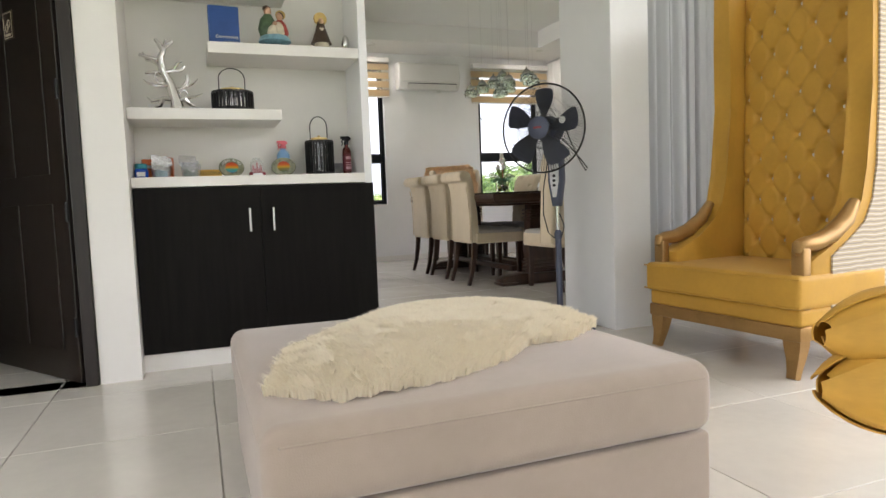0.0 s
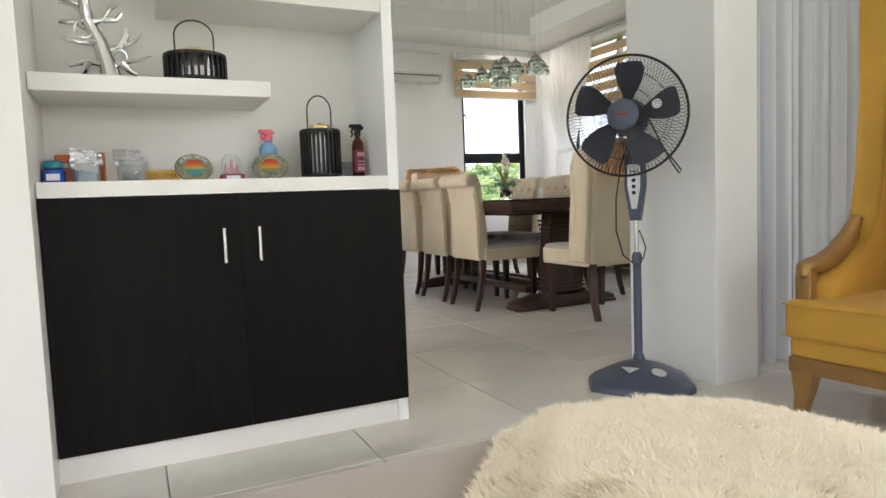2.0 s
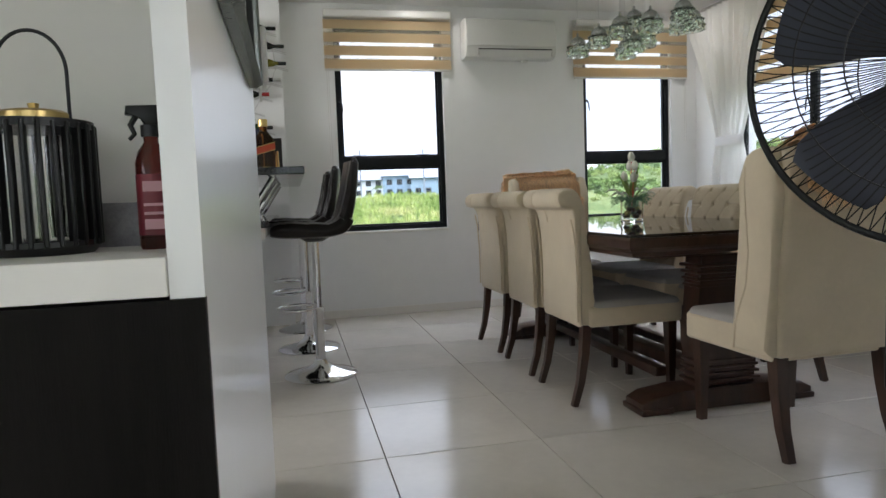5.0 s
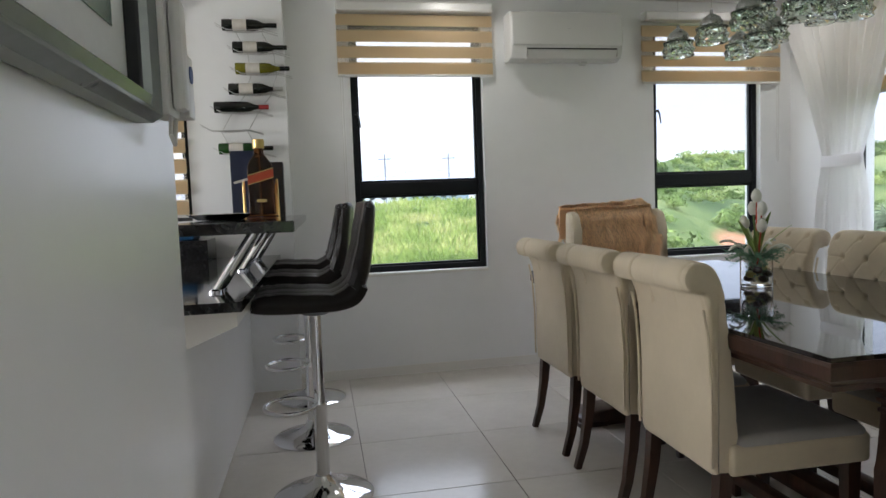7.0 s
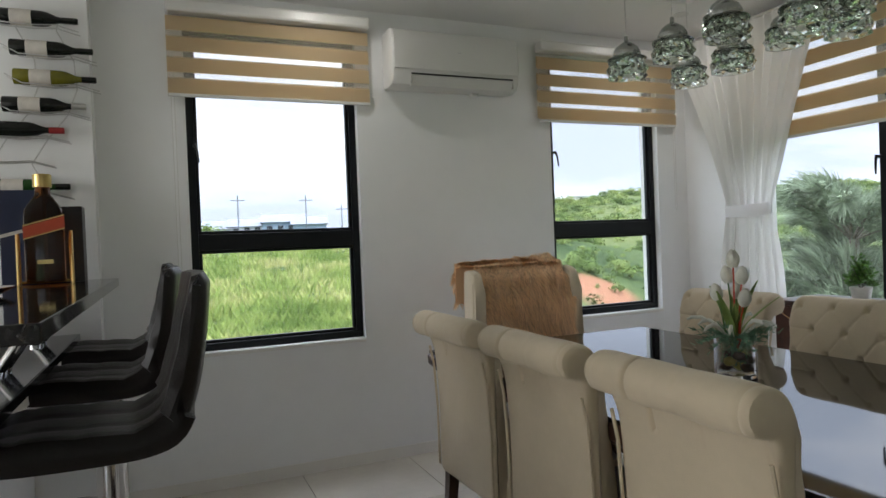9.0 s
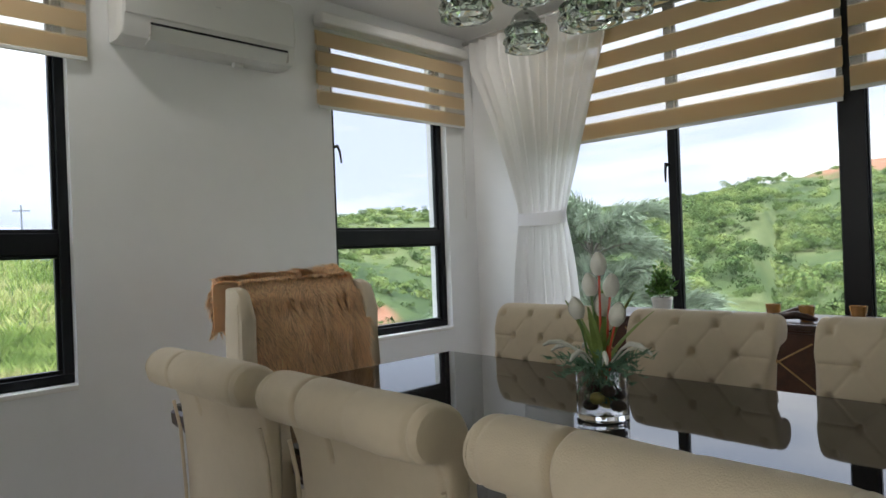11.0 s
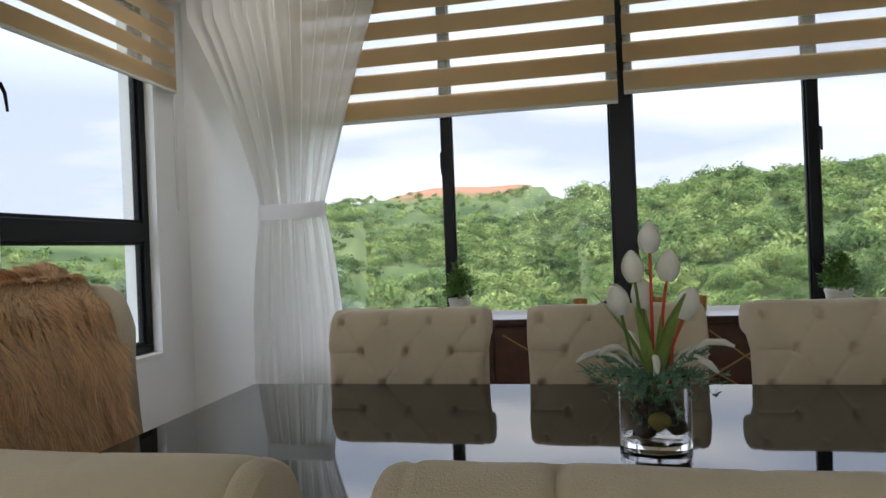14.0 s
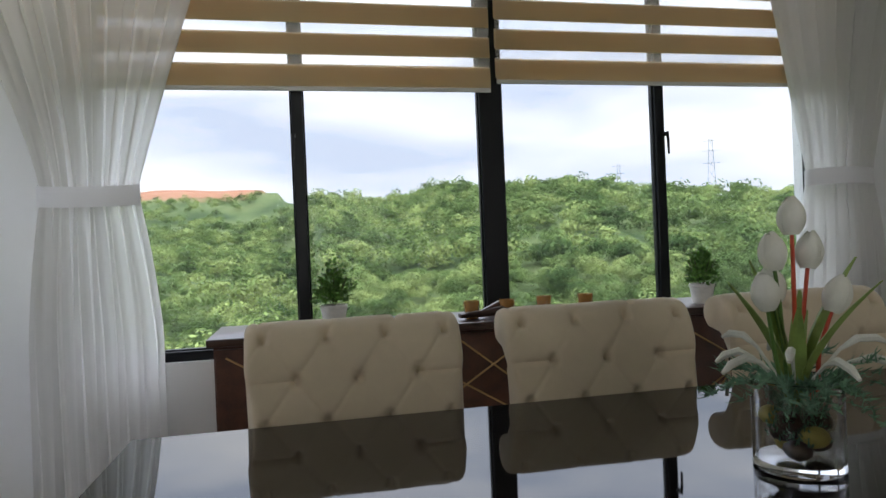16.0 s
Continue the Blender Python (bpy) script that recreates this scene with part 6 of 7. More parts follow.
for x, y in ((4.70, 6.42), (4.68, 6.28), (4.74, 6.10), (4.73, 5.92)):
    g = thing("candle_glass", pose(x, y, 0.94), "small amber glass candle holder", "candle holder", "amber candle holders")
    part("glass", lathe([(0, 0), (0.026, 0), (0.034, 0.07), (0.031, 0.07), (0.024, 0.006), (0, 0.006)], 20), AMBER, g)
    part("candle", lathe([(0, 0.007), (0.022, 0.007), (0.023, 0.035), (0.002, 0.036), (0.001, 0.046), (0, 0.046)], 14), IVORYP, g)
drift = bmesh.new()
for k in range(3):
    tube([(0.02 * k - 0.02, -0.13 + 0.03 * k, 0.016), (0.03 * math.sin(k), -0.05, 0.03 + 0.01 * k), (0.01, 0.03, 0.02), (-0.02 + 0.02 * k, 0.12, 0.018)], [0.010, 0.018, 0.015, 0.008], 9, drift)
solid("driftwood", drift, DARKWOOD, "twisted piece of driftwood on the sideboard", "ornament", m=pose(4.66, 6.36, 0.94))

# lit downlight in the ceiling, socket on the wall
for x, y in ((4.55, 8.0), (2.2, 8.1)):
    dl = thing("downlight", pose(x, y, CEILZ), "small round recessed ceiling light, switched on", "ceiling light", "ceiling downlights")
    part("trim_ring", lathe([(0.035, -0.006), (0.05, -0.006), (0.052, 0.0), (0.035, 0.0)], 24), ACWHITE, dl)
    part("lens", lathe([(0, -0.004), (0.034, -0.004), (0.034, -0.001), (0, -0.001)], 20), glow("warm_led", (1, 0.95, 0.85), 12), dl, "glowing lens")
    area_lamp("downlight_beam", (x, y, CEILZ - 0.008), (x, y, 0), 0.07, 0.07, 3.0, (1, 0.96, 0.9))
so = thing("wall_socket", pose(3.09, NORTH, 0.455), "white wall socket with a dark plug", "socket")
part("plate", box(-0.06, -0.01, -0.04, 0.06, -0.0005, 0.04, 0.003), ACWHITE, so)
part("plug", box(-0.02, -0.04, -0.025, 0.03, -0.0105, 0.03, 0.006), BLACKMETAL, so)

# ---- bar and kitchen ----
bar = thing("bar_counter", None, "white bar front with a black granite counter and a raised top", "bar counter", "", "")
part("front_wall", box(0.60, 6.12, 0, 0.70, 8.395, 0.925, 0.003), WALL, bar, "white painted bar front", False)
part("corbel", prism([(0.70, 0.925), (0.70, 0.80), (0.73, 0.80), (0.90, 0.87), (0.90, 0.925)], 6.12, 8.39, "y"), SHELFW, bar, "white sloped shelf support", False)
part("cabinet", box(0.08, 6.125, 0.08, 0.597, 8.39, 0.925, 0.002), EBONY, bar, "black kitchen cabinet", False)
part("lower_top", box(0.04, 6.07, 0.9255, 0.925, 8.392, 0.962, 0.004), BLACKSTONE, bar, "black granite lower counter", False)
part("raised_top", box(0.66, 6.07, 1.195, 1.115, 8.30, 1.235, 0.004), BLACKSTONE, bar, "black granite raised top", False)
for y in (6.43, 7.31, 8.05):
    for dy in (-0.045, 0.045):
        part("support", tube([(0.795, y + dy, 0.963), (0.95, y + dy, 1.194)], 0.019, 14), CHROME, bar, "slanted chrome support tube")
        part("flange", lathe([(0, 0), (0.03, 0), (0.03, 0.008), (0.02, 0.014), (0, 0.014)], 16, at=(0.795, y + dy, 0.9622)), CHROME, bar)
solid("kitchen_counter", box(-3.0, 7.80, 0.0, 0.03, 8.39, 0.92, 0.003), EBONY, "black kitchen base units along the wall", "kitchen units", smooth=False)
solid("kitchen_worktop", box(-3.0, 7.76, 0.9205, 0.035, 8.395, 0.96, 0.003), BLACKSTONE, "black granite kitchen worktop", "worktop", smooth=False)
solid("granite_ledge", box(-3.0, 8.05, 0.9625, 0.5, 8.393, 1.10, 0.003), BLACKSTONE, "raised black granite ledge behind the worktop", "ledge", smooth=False)
rack = thing("dish_tub", pose(0.12, 8.2, 1.1005), "blue plastic dish tub on the black worktop", "tub")
part("tub", box(-0.22, -0.12, 0, 0.30, 0.12, 0.075, 0.02), material("blue_tub", (0.015, 0.075, 0.17), 0.35, vary=0.1), rack)
yb = thing("yellow_tub", pose(-0.30, 8.2, 1.1005), "yellow plastic tub on the black worktop", "tub")
part("tub", box(-0.18, -0.12, 0, 0.18, 0.12, 0.10, 0.02), material("yellow_tub_plastic", (0.55, 0.33, 0.03), 0.35, vary=0.1), yb)
tray = thing("serving_dish", pose(0.72, 7.15, 1.2355), "shallow polished steel dish on the raised bar top", "dish")
part("dish", lathe([(0, 0.004), (0.10, 0.004), (0.16, 0.03), (0.165, 0.028), (0.11, 0.0), (0, 0.0)], 32), CHROME, tray)


def stool(m):
    s = thing("bar_stool", m, "dark brown quilted leather bar stool on a chrome pedestal", "bar stool", "bar stools")
    prof = [(-0.27, 0.865), (-0.255, 0.905), (-0.20, 0.93), (-0.05, 0.925), (0.07, 0.92), (0.135, 0.95), (0.17, 1.02), (0.20, 1.13), (0.225, 1.25), (0.24, 1.295), (0.262, 1.30), (0.277, 1.275),
            (0.262, 1.12), (0.235, 0.98), (0.19, 0.88), (0.12, 0.845), (0.0, 0.838), (-0.2, 0.845)]
    nu = 24
    rows = []
    bmx = bmesh.new()
    pts = []
    for (y0, z0), (y1, z1) in zip(prof, prof[1:] + prof[:1]):
        n = max(1, int(math.hypot(y1 - y0, z1 - z0) / 0.022))
        i = prof.index((y0, z0))
        (ya, za), (yb, zb) = prof[i - 1], prof[(i + 2) % len(prof)]
        for k in range(n):
            t = k / n
            wa, w0, w1, wb = -0.5 * t + t * t - 0.5 * t ** 3, 1 - 2.5 * t * t + 1.5 * t ** 3, 0.5 * t + 2 * t * t - 1.5 * t ** 3, -0.5 * t * t + 0.5 * t ** 3
            pts.append((wa * ya + w0 * y0 + w1 * y1 + wb * yb, wa * za + w0 * z0 + w1 * z1 + wb * zb, len(pts)))
    inner = sum(max(1, int(math.hypot(prof[i + 1][0] - prof[i][0], prof[i + 1][1] - prof[i][1]) / 0.022)) for i in range(9))
    L = 0.0
    for k, (y, z, _) in enumerate(pts):
        ya, za, _ = pts[k - 1]
        yb2, zb, _ = pts[(k + 1) % len(pts)]
        d = math.hypot(yb2 - ya, zb - za) or 1
        ny, nz = -(zb - za) / d, (yb2 - ya) / d
        L += math.hypot(y - ya, z - za) if k else 0
        row = []
        for i in range(nu + 1):
            x = -0.215 + 0.43 * i / nu
            e = 1 - abs(x) / 0.215
            rim = min(1, e / 0.16)
            off = -0.03 * (1 - math.sqrt(max(0, 1 - (1 - rim) ** 2)))
            if k < inner:
                off += 0.010 * ((abs(math.sin(math.pi * (x + 0.0715) / 0.143)) * abs(math.sin(math.pi * L / 0.125))) ** 0.3 - 1)
            curl = 0.03 * (abs(x) / 0.215) ** 2 if z > 0.95 else 0.012 * (abs(x) / 0.215) ** 2
            row.append(bmx.verts.new((x, y + ny * off - (curl if z > 0.95 else 0), z + nz * off + (curl if z <= 0.95 else 0))))
        rows.append(row)
    n = len(rows)
    for k in range(n):
        a, b = rows[k], rows[(k + 1) % n]
        for i in range(nu):
            bmx.faces.new([a[i], a[i + 1], b[i + 1], b[i]])
    caps = [bmx.faces.new([r[i] for r in rows]) for i in (0, nu)]
    bmesh.ops.triangulate(bmx, faces=caps, ngon_method="EAR_CLIP")
    part("seat_shell", bmx, LEATHER, s)
    part("seat_plate", lathe([(0, 0.815), (0.05, 0.815), (0.09, 0.838), (0, 0.838)], 20), BLACKMETAL, s)
    part("base", lathe([(0, 0), (0.215, 0), (0.22, 0.006), (0.21, 0.014), (0.15, 0.028), (0.08, 0.05), (0.045, 0.075), (0.036, 0.10), (0, 0.10)], 48), CHROME, s, "chrome trumpet base")
    part("outer_column", lathe([(0.03, 0.09), (0.03, 0.40), (0.033, 0.405), (0.033, 0.42), (0, 0.42)], 24), CHROME, s)
    part("inner_column", lathe([(0.024, 0.41), (0.024, 0.82)], 20), CHROME, s)
    ring = [(0.125 * math.sin(t), -0.125 - 0.11 * math.cos(t), 0.42) for t in [2 * math.pi * k / 36 for k in range(36)]]
    fb = tube(ring, 0.009, 10, closed=True)
    part("footrest", fb, CHROME, s, "chrome footrest ring")
    return s


st = stool(pose(1.165, 6.61, 0, 0, 0, -88))
copy_thing(st, pose(1.115, 7.38, 0, 0, 0, -92))
copy_thing(st, pose(1.10, 8.13, 0, 0, 0, -90))

# wine on a wire wall rack
WINEG = material("dark_wine_glass", (0.008, 0.010, 0.008), 0.08, vary=0.2, scale=6)
WHITEW = material("olive_wine_glass", (0.16, 0.15, 0.015), 0.1, vary=0.2, scale=6)
GREENW = material("green_wine_glass", (0.02, 0.07, 0.015), 0.1, vary=0.2, scale=6)
REDCAP = material("red_foil", (0.35, 0.03, 0.03), 0.35, 0.3, vary=0.1)
LABELW = material("wine_label", (0.62, 0.58, 0.52), 0.6, vary=0.12, scale=30)
rackw = thing("wine_rack", None, "thin wire wine rack fixed to the wall", "wine rack")
BOT = [(0.63, 2.51, WINEG, WINEG), (0.69, 2.365, WINEG, WINEG), (0.70, 2.225, WHITEW, WINEG), (0.65, 2.09, WINEG, STEEL), (0.55, 1.97, WINEG, REDCAP), None, (0.565, 1.695, GREENW, WINEG)]
xs = [0.79, 0.86, 0.87, 0.82, 0.73, 0.66, 0.735]
zs = [2.47, 2.325, 2.185, 2.05, 1.93, 1.81, 1.655]
for side in (-0.075, 0.095):
    part("wire", tube([(x + side, 8.375, z) for x, z in zip([0.80] + xs + [0.74], [2.53] + zs + [1.60])], 0.0035, 6), STEEL, rackw)
for x, z in zip(xs, zs):
    for yy in (8.30, 8.36):
        part("cradle", tube([(x - 0.20, yy, z + 0.045), (x - 0.13, yy, z + 0.004), (x + 0.0, yy, z), (x + 0.10, yy, z + 0.008), (x + 0.17, yy, z - 0.012), (x + 0.20, yy, z - 0.02)], 0.003, 6), STEEL, rackw)
for b in BOT:
    if b:
        x, z, gm, cap = b
        w = thing("wine_bottle", pose(x, 8.33, z, 0, 90, 0), "full wine bottle lying in the wall rack", "wine bottle", "wine bottles in the rack")
        part("bottle", lathe([(0, 0.004), (0.02, 0.0), (0.036, 0.003), (0.038, 0.012), (0.038, 0.20), (0.034, 0.225), (0.018, 0.262), (0.0145, 0.28), (0.0145, 0.34), (0, 0.34)], 22), gm, w)
        part("label", lathe([(0.0384, 0.07), (0.0389, 0.07), (0.0389, 0.16), (0.0384, 0.16)], 22), LABELW if gm is not WINEG or z > 2.0 else WINEG, w)
        part("capsule", lathe([(0.0150, 0.29), (0.0158, 0.29), (0.0158, 0.352), (0.012, 0.355), (0, 0.355)], 16), cap, w)

# giant whisky bottle in its cradle, boxes behind
WHISKY = glass("amber_whisky", (0.42, 0.13, 0.02), 0.02, 1.36)
wb = thing("whisky_bottle", pose(0.85, 7.98, 1.2355, 0, 0, 8), "giant square amber whisky bottle in a brass cradle", "bottle")


def square_round(rows):
    bmx = bmesh.new()
    rings = []
    for hw, rr, z in rows:
        ring = []
        for k in range(32):
            a = 2 * math.pi * k / 32
            c, s = math.cos(a), math.sin(a)
            p = 2 + 6 * rr
            q = (abs(c) ** p + abs(s) ** p) ** (-1 / p)
            ring.append(bmx.verts.new((hw * q * c, hw * q * s, z)))
        rings.append(ring)
    for a, b in zip(rings, rings[1:]):
        for i in range(32):
            bmx.faces.new([a[i], a[(i + 1) % 32], b[(i + 1) % 32], b[i]])
    bmx.faces.new(rings[0][::-1]), bmx.faces.new(rings[-1])
    return bmx


part("bottle", square_round([(0.07, 1, 0.012), (0.078, 1, 0.02), (0.078, 1, 0.29), (0.07, 0.7, 0.33), (0.045, 0.3, 0.37), (0.032, 0, 0.39), (0.028, 0, 0.43)]), WHISKY, wb)
part("cap", lathe([(0, 0.425), (0.036, 0.425), (0.037, 0.43), (0.037, 0.478), (0.033, 0.482), (0, 0.482)], 24), BRASS, wb, "brass coloured cap")
part("label", prism([(-0.077, 0.20), (0.077, 0.245), (0.077, 0.295), (-0.077, 0.25)], -0.0805, -0.079, "y"), material("orange_red_label", (0.45, 0.06, 0.02), 0.4, vary=0.1), wb, "slanted orange-red label", False)
for z in (0.195, 0.252):
    part("label_edge", prism([(-0.077, z), (0.077, z + 0.045), (0.077, z + 0.05), (-0.077, z + 0.005)], -0.0812, -0.0795, "y"), BRASS, wb, smooth=False)
part("print_bar", box(-0.04, -0.0815, 0.238, 0.045, -0.0807, 0.252), LABELW, wb, smooth=False, m=pose(0, 0, 0, 0, -15, 0) @ pose(-0.06, 0, 0))
part("small_label", box(-0.03, -0.0805, 0.09, 0.03, -0.079, 0.108), BRASS, wb, smooth=False)
for sx in (-1, 1):
    part("cradle", tube([(sx * 0.10, -0.08, 0.004), (sx * 0.10, 0.09, 0.004), (sx * 0.10, 0.09, 0.20), (sx * 0.10, -0.02, 0.23), (sx * 0.10, -0.08, 0.004)], 0.007, 8), BRASS, wb)
part("cradle_bar", tube([(-0.10, 0.08, 0.008), (0.10, 0.08, 0.008)], 0.006, 8), BRASS, wb)
NAVY = material("navy_carton", (0.010, 0.016, 0.045), 0.4, vary=0.15, scale=10)
solid("gift_box", box(0.66, 8.10, 1.2355, 0.83, 8.22, 1.66, 0.003), NAVY, "tall navy gift carton behind the whisky bottle", "carton", smooth=False, group="gift cartons")
solid("gift_box", box(0.84, 8.12, 1.2355, 0.985, 8.24, 1.585, 0.003), material("black_carton", (0.008, 0.007, 0.008), 0.4, vary=0.2), "tall black gift carton behind the whisky bottle", "carton", smooth=False, group="gift cartons")

# framed picture and switches on the partition
PX = 0.93
pic = thing("framed_picture", None, "green landscape print in a wide silver frame", "picture")
FRM = material("silver_grey_frame", (0.24, 0.26, 0.25), 0.25, 0.5, vary=0.15, scale=6)
fy0, fy1, fz0, fz1, fw = 3.86, 4.83, 1.415, 2.12, 0.075


def paint():
    m = bpy.data.materials.new("green_painting")
    m.use_nodes = True
    n, l = m.node_tree.nodes, m.node_tree.links
    tc, no, rp = n.new("ShaderNodeTexCoord"), n.new("ShaderNodeTexNoise"), n.new("ShaderNodeValToRGB")
    no.inputs["Scale"].default_value, no.inputs["Detail"].default_value = 5, 6
    l.new(tc.outputs["Object"], no.inputs["Vector"]), l.new(no.outputs["Fac"], rp.inputs[0]), l.new(rp.outputs[0], n["Principled BSDF"].inputs["Base Color"])
    e = rp.color_ramp.elements
    e[0].position, e[0].color, e[1].position, e[1].color = 0.4, (0.01, 0.10, 0.06, 1), 0.72, (0.45, 0.30, 0.06, 1)
    e.new(0.55).color = (0.06, 0.22, 0.12, 1)
    n["Principled BSDF"].inputs["Roughness"].default_value = 0.25
    return m


def frame_bar(p, q, mat_f, name, x0, x1, inset, w):
    """One mitred side of a rectangular frame on a wall facing +x."""
    (ya, za), (yb, zb) = p, q
    cy, cz = (fy0 + fy1) / 2, (fz0 + fz1) / 2

    def inn(y, z, d):
        return (y + (d if y < cy else -d), z + (d if z < cz else -d))
    bmx = bmesh.new()
    prof = [(inset, x0), (inset, x1 * 0.6), (inset + w * 0.2, x1), (inset + w * 0.55, x1 * 0.7), (inset + w * 0.85, x1 * 0.85), (inset + w, x1 * 0.4), (inset + w, x0)]
    A = [bmx.verts.new((PX + x, *inn(ya, za, d))) for d, x in prof]
    B = [bmx.verts.new((PX + x, *inn(yb, zb, d))) for d, x in prof]
    for i in range(len(prof) - 1):
        bmx.faces.new([A[i], B[i], B[i + 1], A[i + 1]])
    bmx.faces.new(A), bmx.faces.new(B[::-1])
    part(name, bmx, mat_f, pic, "", False)


corners = [(fy0, fz0), (fy1, fz0), (fy1, fz1), (fy0, fz1)]
for p, q in zip(corners, corners[1:] + corners[:1]):
    frame_bar(p, q, FRM, "frame_rail", 0.002, 0.045, 0.0, 0.042)
    frame_bar(p, q, BLACKMETAL, "frame_lip", 0.002, 0.028, 0.0425, 0.006)
part("mat_board", box(PX + 0.002, fy0 + 0.042, fz0 + 0.042, PX + 0.008, fy1 - 0.042, fz1 - 0.042), PAPER, pic, "white mat board", False)
part("print", box(PX + 0.0085, fy0 + 0.115, fz0 + 0.115, PX + 0.0105, fy1 - 0.115, fz1 - 0.115), paint(), pic, "green painted landscape", False)
ph = thing("wall_phone", pose(PX, 4.97, 1.44), "white wall intercom handset with paper tags", "intercom")
part("body", box(0.001, -0.045, 0, 0.035, 0.04, 0.21, 0.008), ACWHITE, ph)
part("handset", box(0.036, -0.035, 0.01, 0.06, 0.005, 0.20, 0.01), ACWHITE, ph)
part("cord", tube([(0.03, -0.02, 0.0), (0.03, -0.03, -0.03), (0.03, 0.0, -0.045), (0.03, 0.02, 0.0)], 0.004, 6), ACWHITE, ph)
tg = thing("door_hanger", pose(PX, 5.045, 1.45), "pale plastic card hanging by the partition edge", "card")
part("card", box(0.001, -0.03, 0, 0.05, 0.028, 0.115, 0.003), ACWHITE, tg)
part("emblem", lathe([(0.010, 0), (0.016, 0), (0.016, 0.002), (0.010, 0.002)], 18, m=pose(0.0502, 0.0, 0.08, 0, 90, 0)), material("blue_print", (0.03, 0.09, 0.30), 0.5), tg, "blue ring emblem")

# ---- outdoors ----
HX, HY, HEYE = 2.0, 6.2, 1.27


def lerp_table(t, table):
    for (a, va), (b, vb) in zip(table, table[1:]):
        if t <= b:
            k = max(0.0, min(1.0, (t - a) / (b - a)))
            k = k * k * (3 - 2 * k)
            return va + (vb - va) * k
    return table[-1][1]


RIDGE = [(-180, 2.0), (-60, 3.0), (-40, 2.9), (-20, 4.2), (-12, 4.3), (-6, 3.3), (0, 4.2), (4, 5.3), (12, 5.6), (17, 4.9), (21, 3.8), (30, 3.0), (45, 3.3), (50, 3.6), (58, 2.9), (66, 1.2), (74, -0.6), (100, -0.6), (130, 0.5), (180, 2.0)]
RIDGER = [(-180, 200), (-20, 165), (-2, 190), (6, 330), (14, 330), (22, 260), (50, 230), (64, 150), (74, 62), (100, 62), (130, 150), (180, 200)]
BOTTOM = [(-180, -8), (30, -10), (48, -8), (62, -3.0), (72, -0.95), (105, -0.95), (130, -4), (180, -8)]
DIP = [(-180, 45), (40, 55), (55, 45), (72, 14), (105, 14), (140, 40), (180, 45)]


def ground_z(x, y):
    dx, dy = x - HX, y - HY
    r, a = math.hypot(dx, dy), math.degrees(math.atan2(dy, dx))
    if r < 9:
        return -0.9
    rr, low, dip = lerp_table(a, RIDGER), lerp_table(a, BOTTOM), lerp_table(a, DIP)
    top = HEYE + rr * math.tan(radians(lerp_table(a, RIDGE)))
    if r < dip:
        z = -0.9 + (low + 0.9) * ((r - 9) / max(1, dip - 9)) ** 0.8
    elif r < rr:
        k = (r - dip) / (rr - dip)
        z = low + (top - low) * ((k ** 1.5 if -1 < a < 19 else k ** 1.1 * (1.6 - 0.6 * k)) if top > 2 else k)
    else:
        z = top - (r - rr) * 0.03 - 4 * min(1, (r - rr) / 60)
    far = min(1, r / 90)
    return z + far * (2.2 * noise.noise(Vector((x * 0.018, y * 0.018, 0))) + 0.9 * noise.noise(Vector((x * 0.06, y * 0.06, 5)))) + 0.10 * noise.noise(Vector((x * 0.3, y * 0.3, 2)))


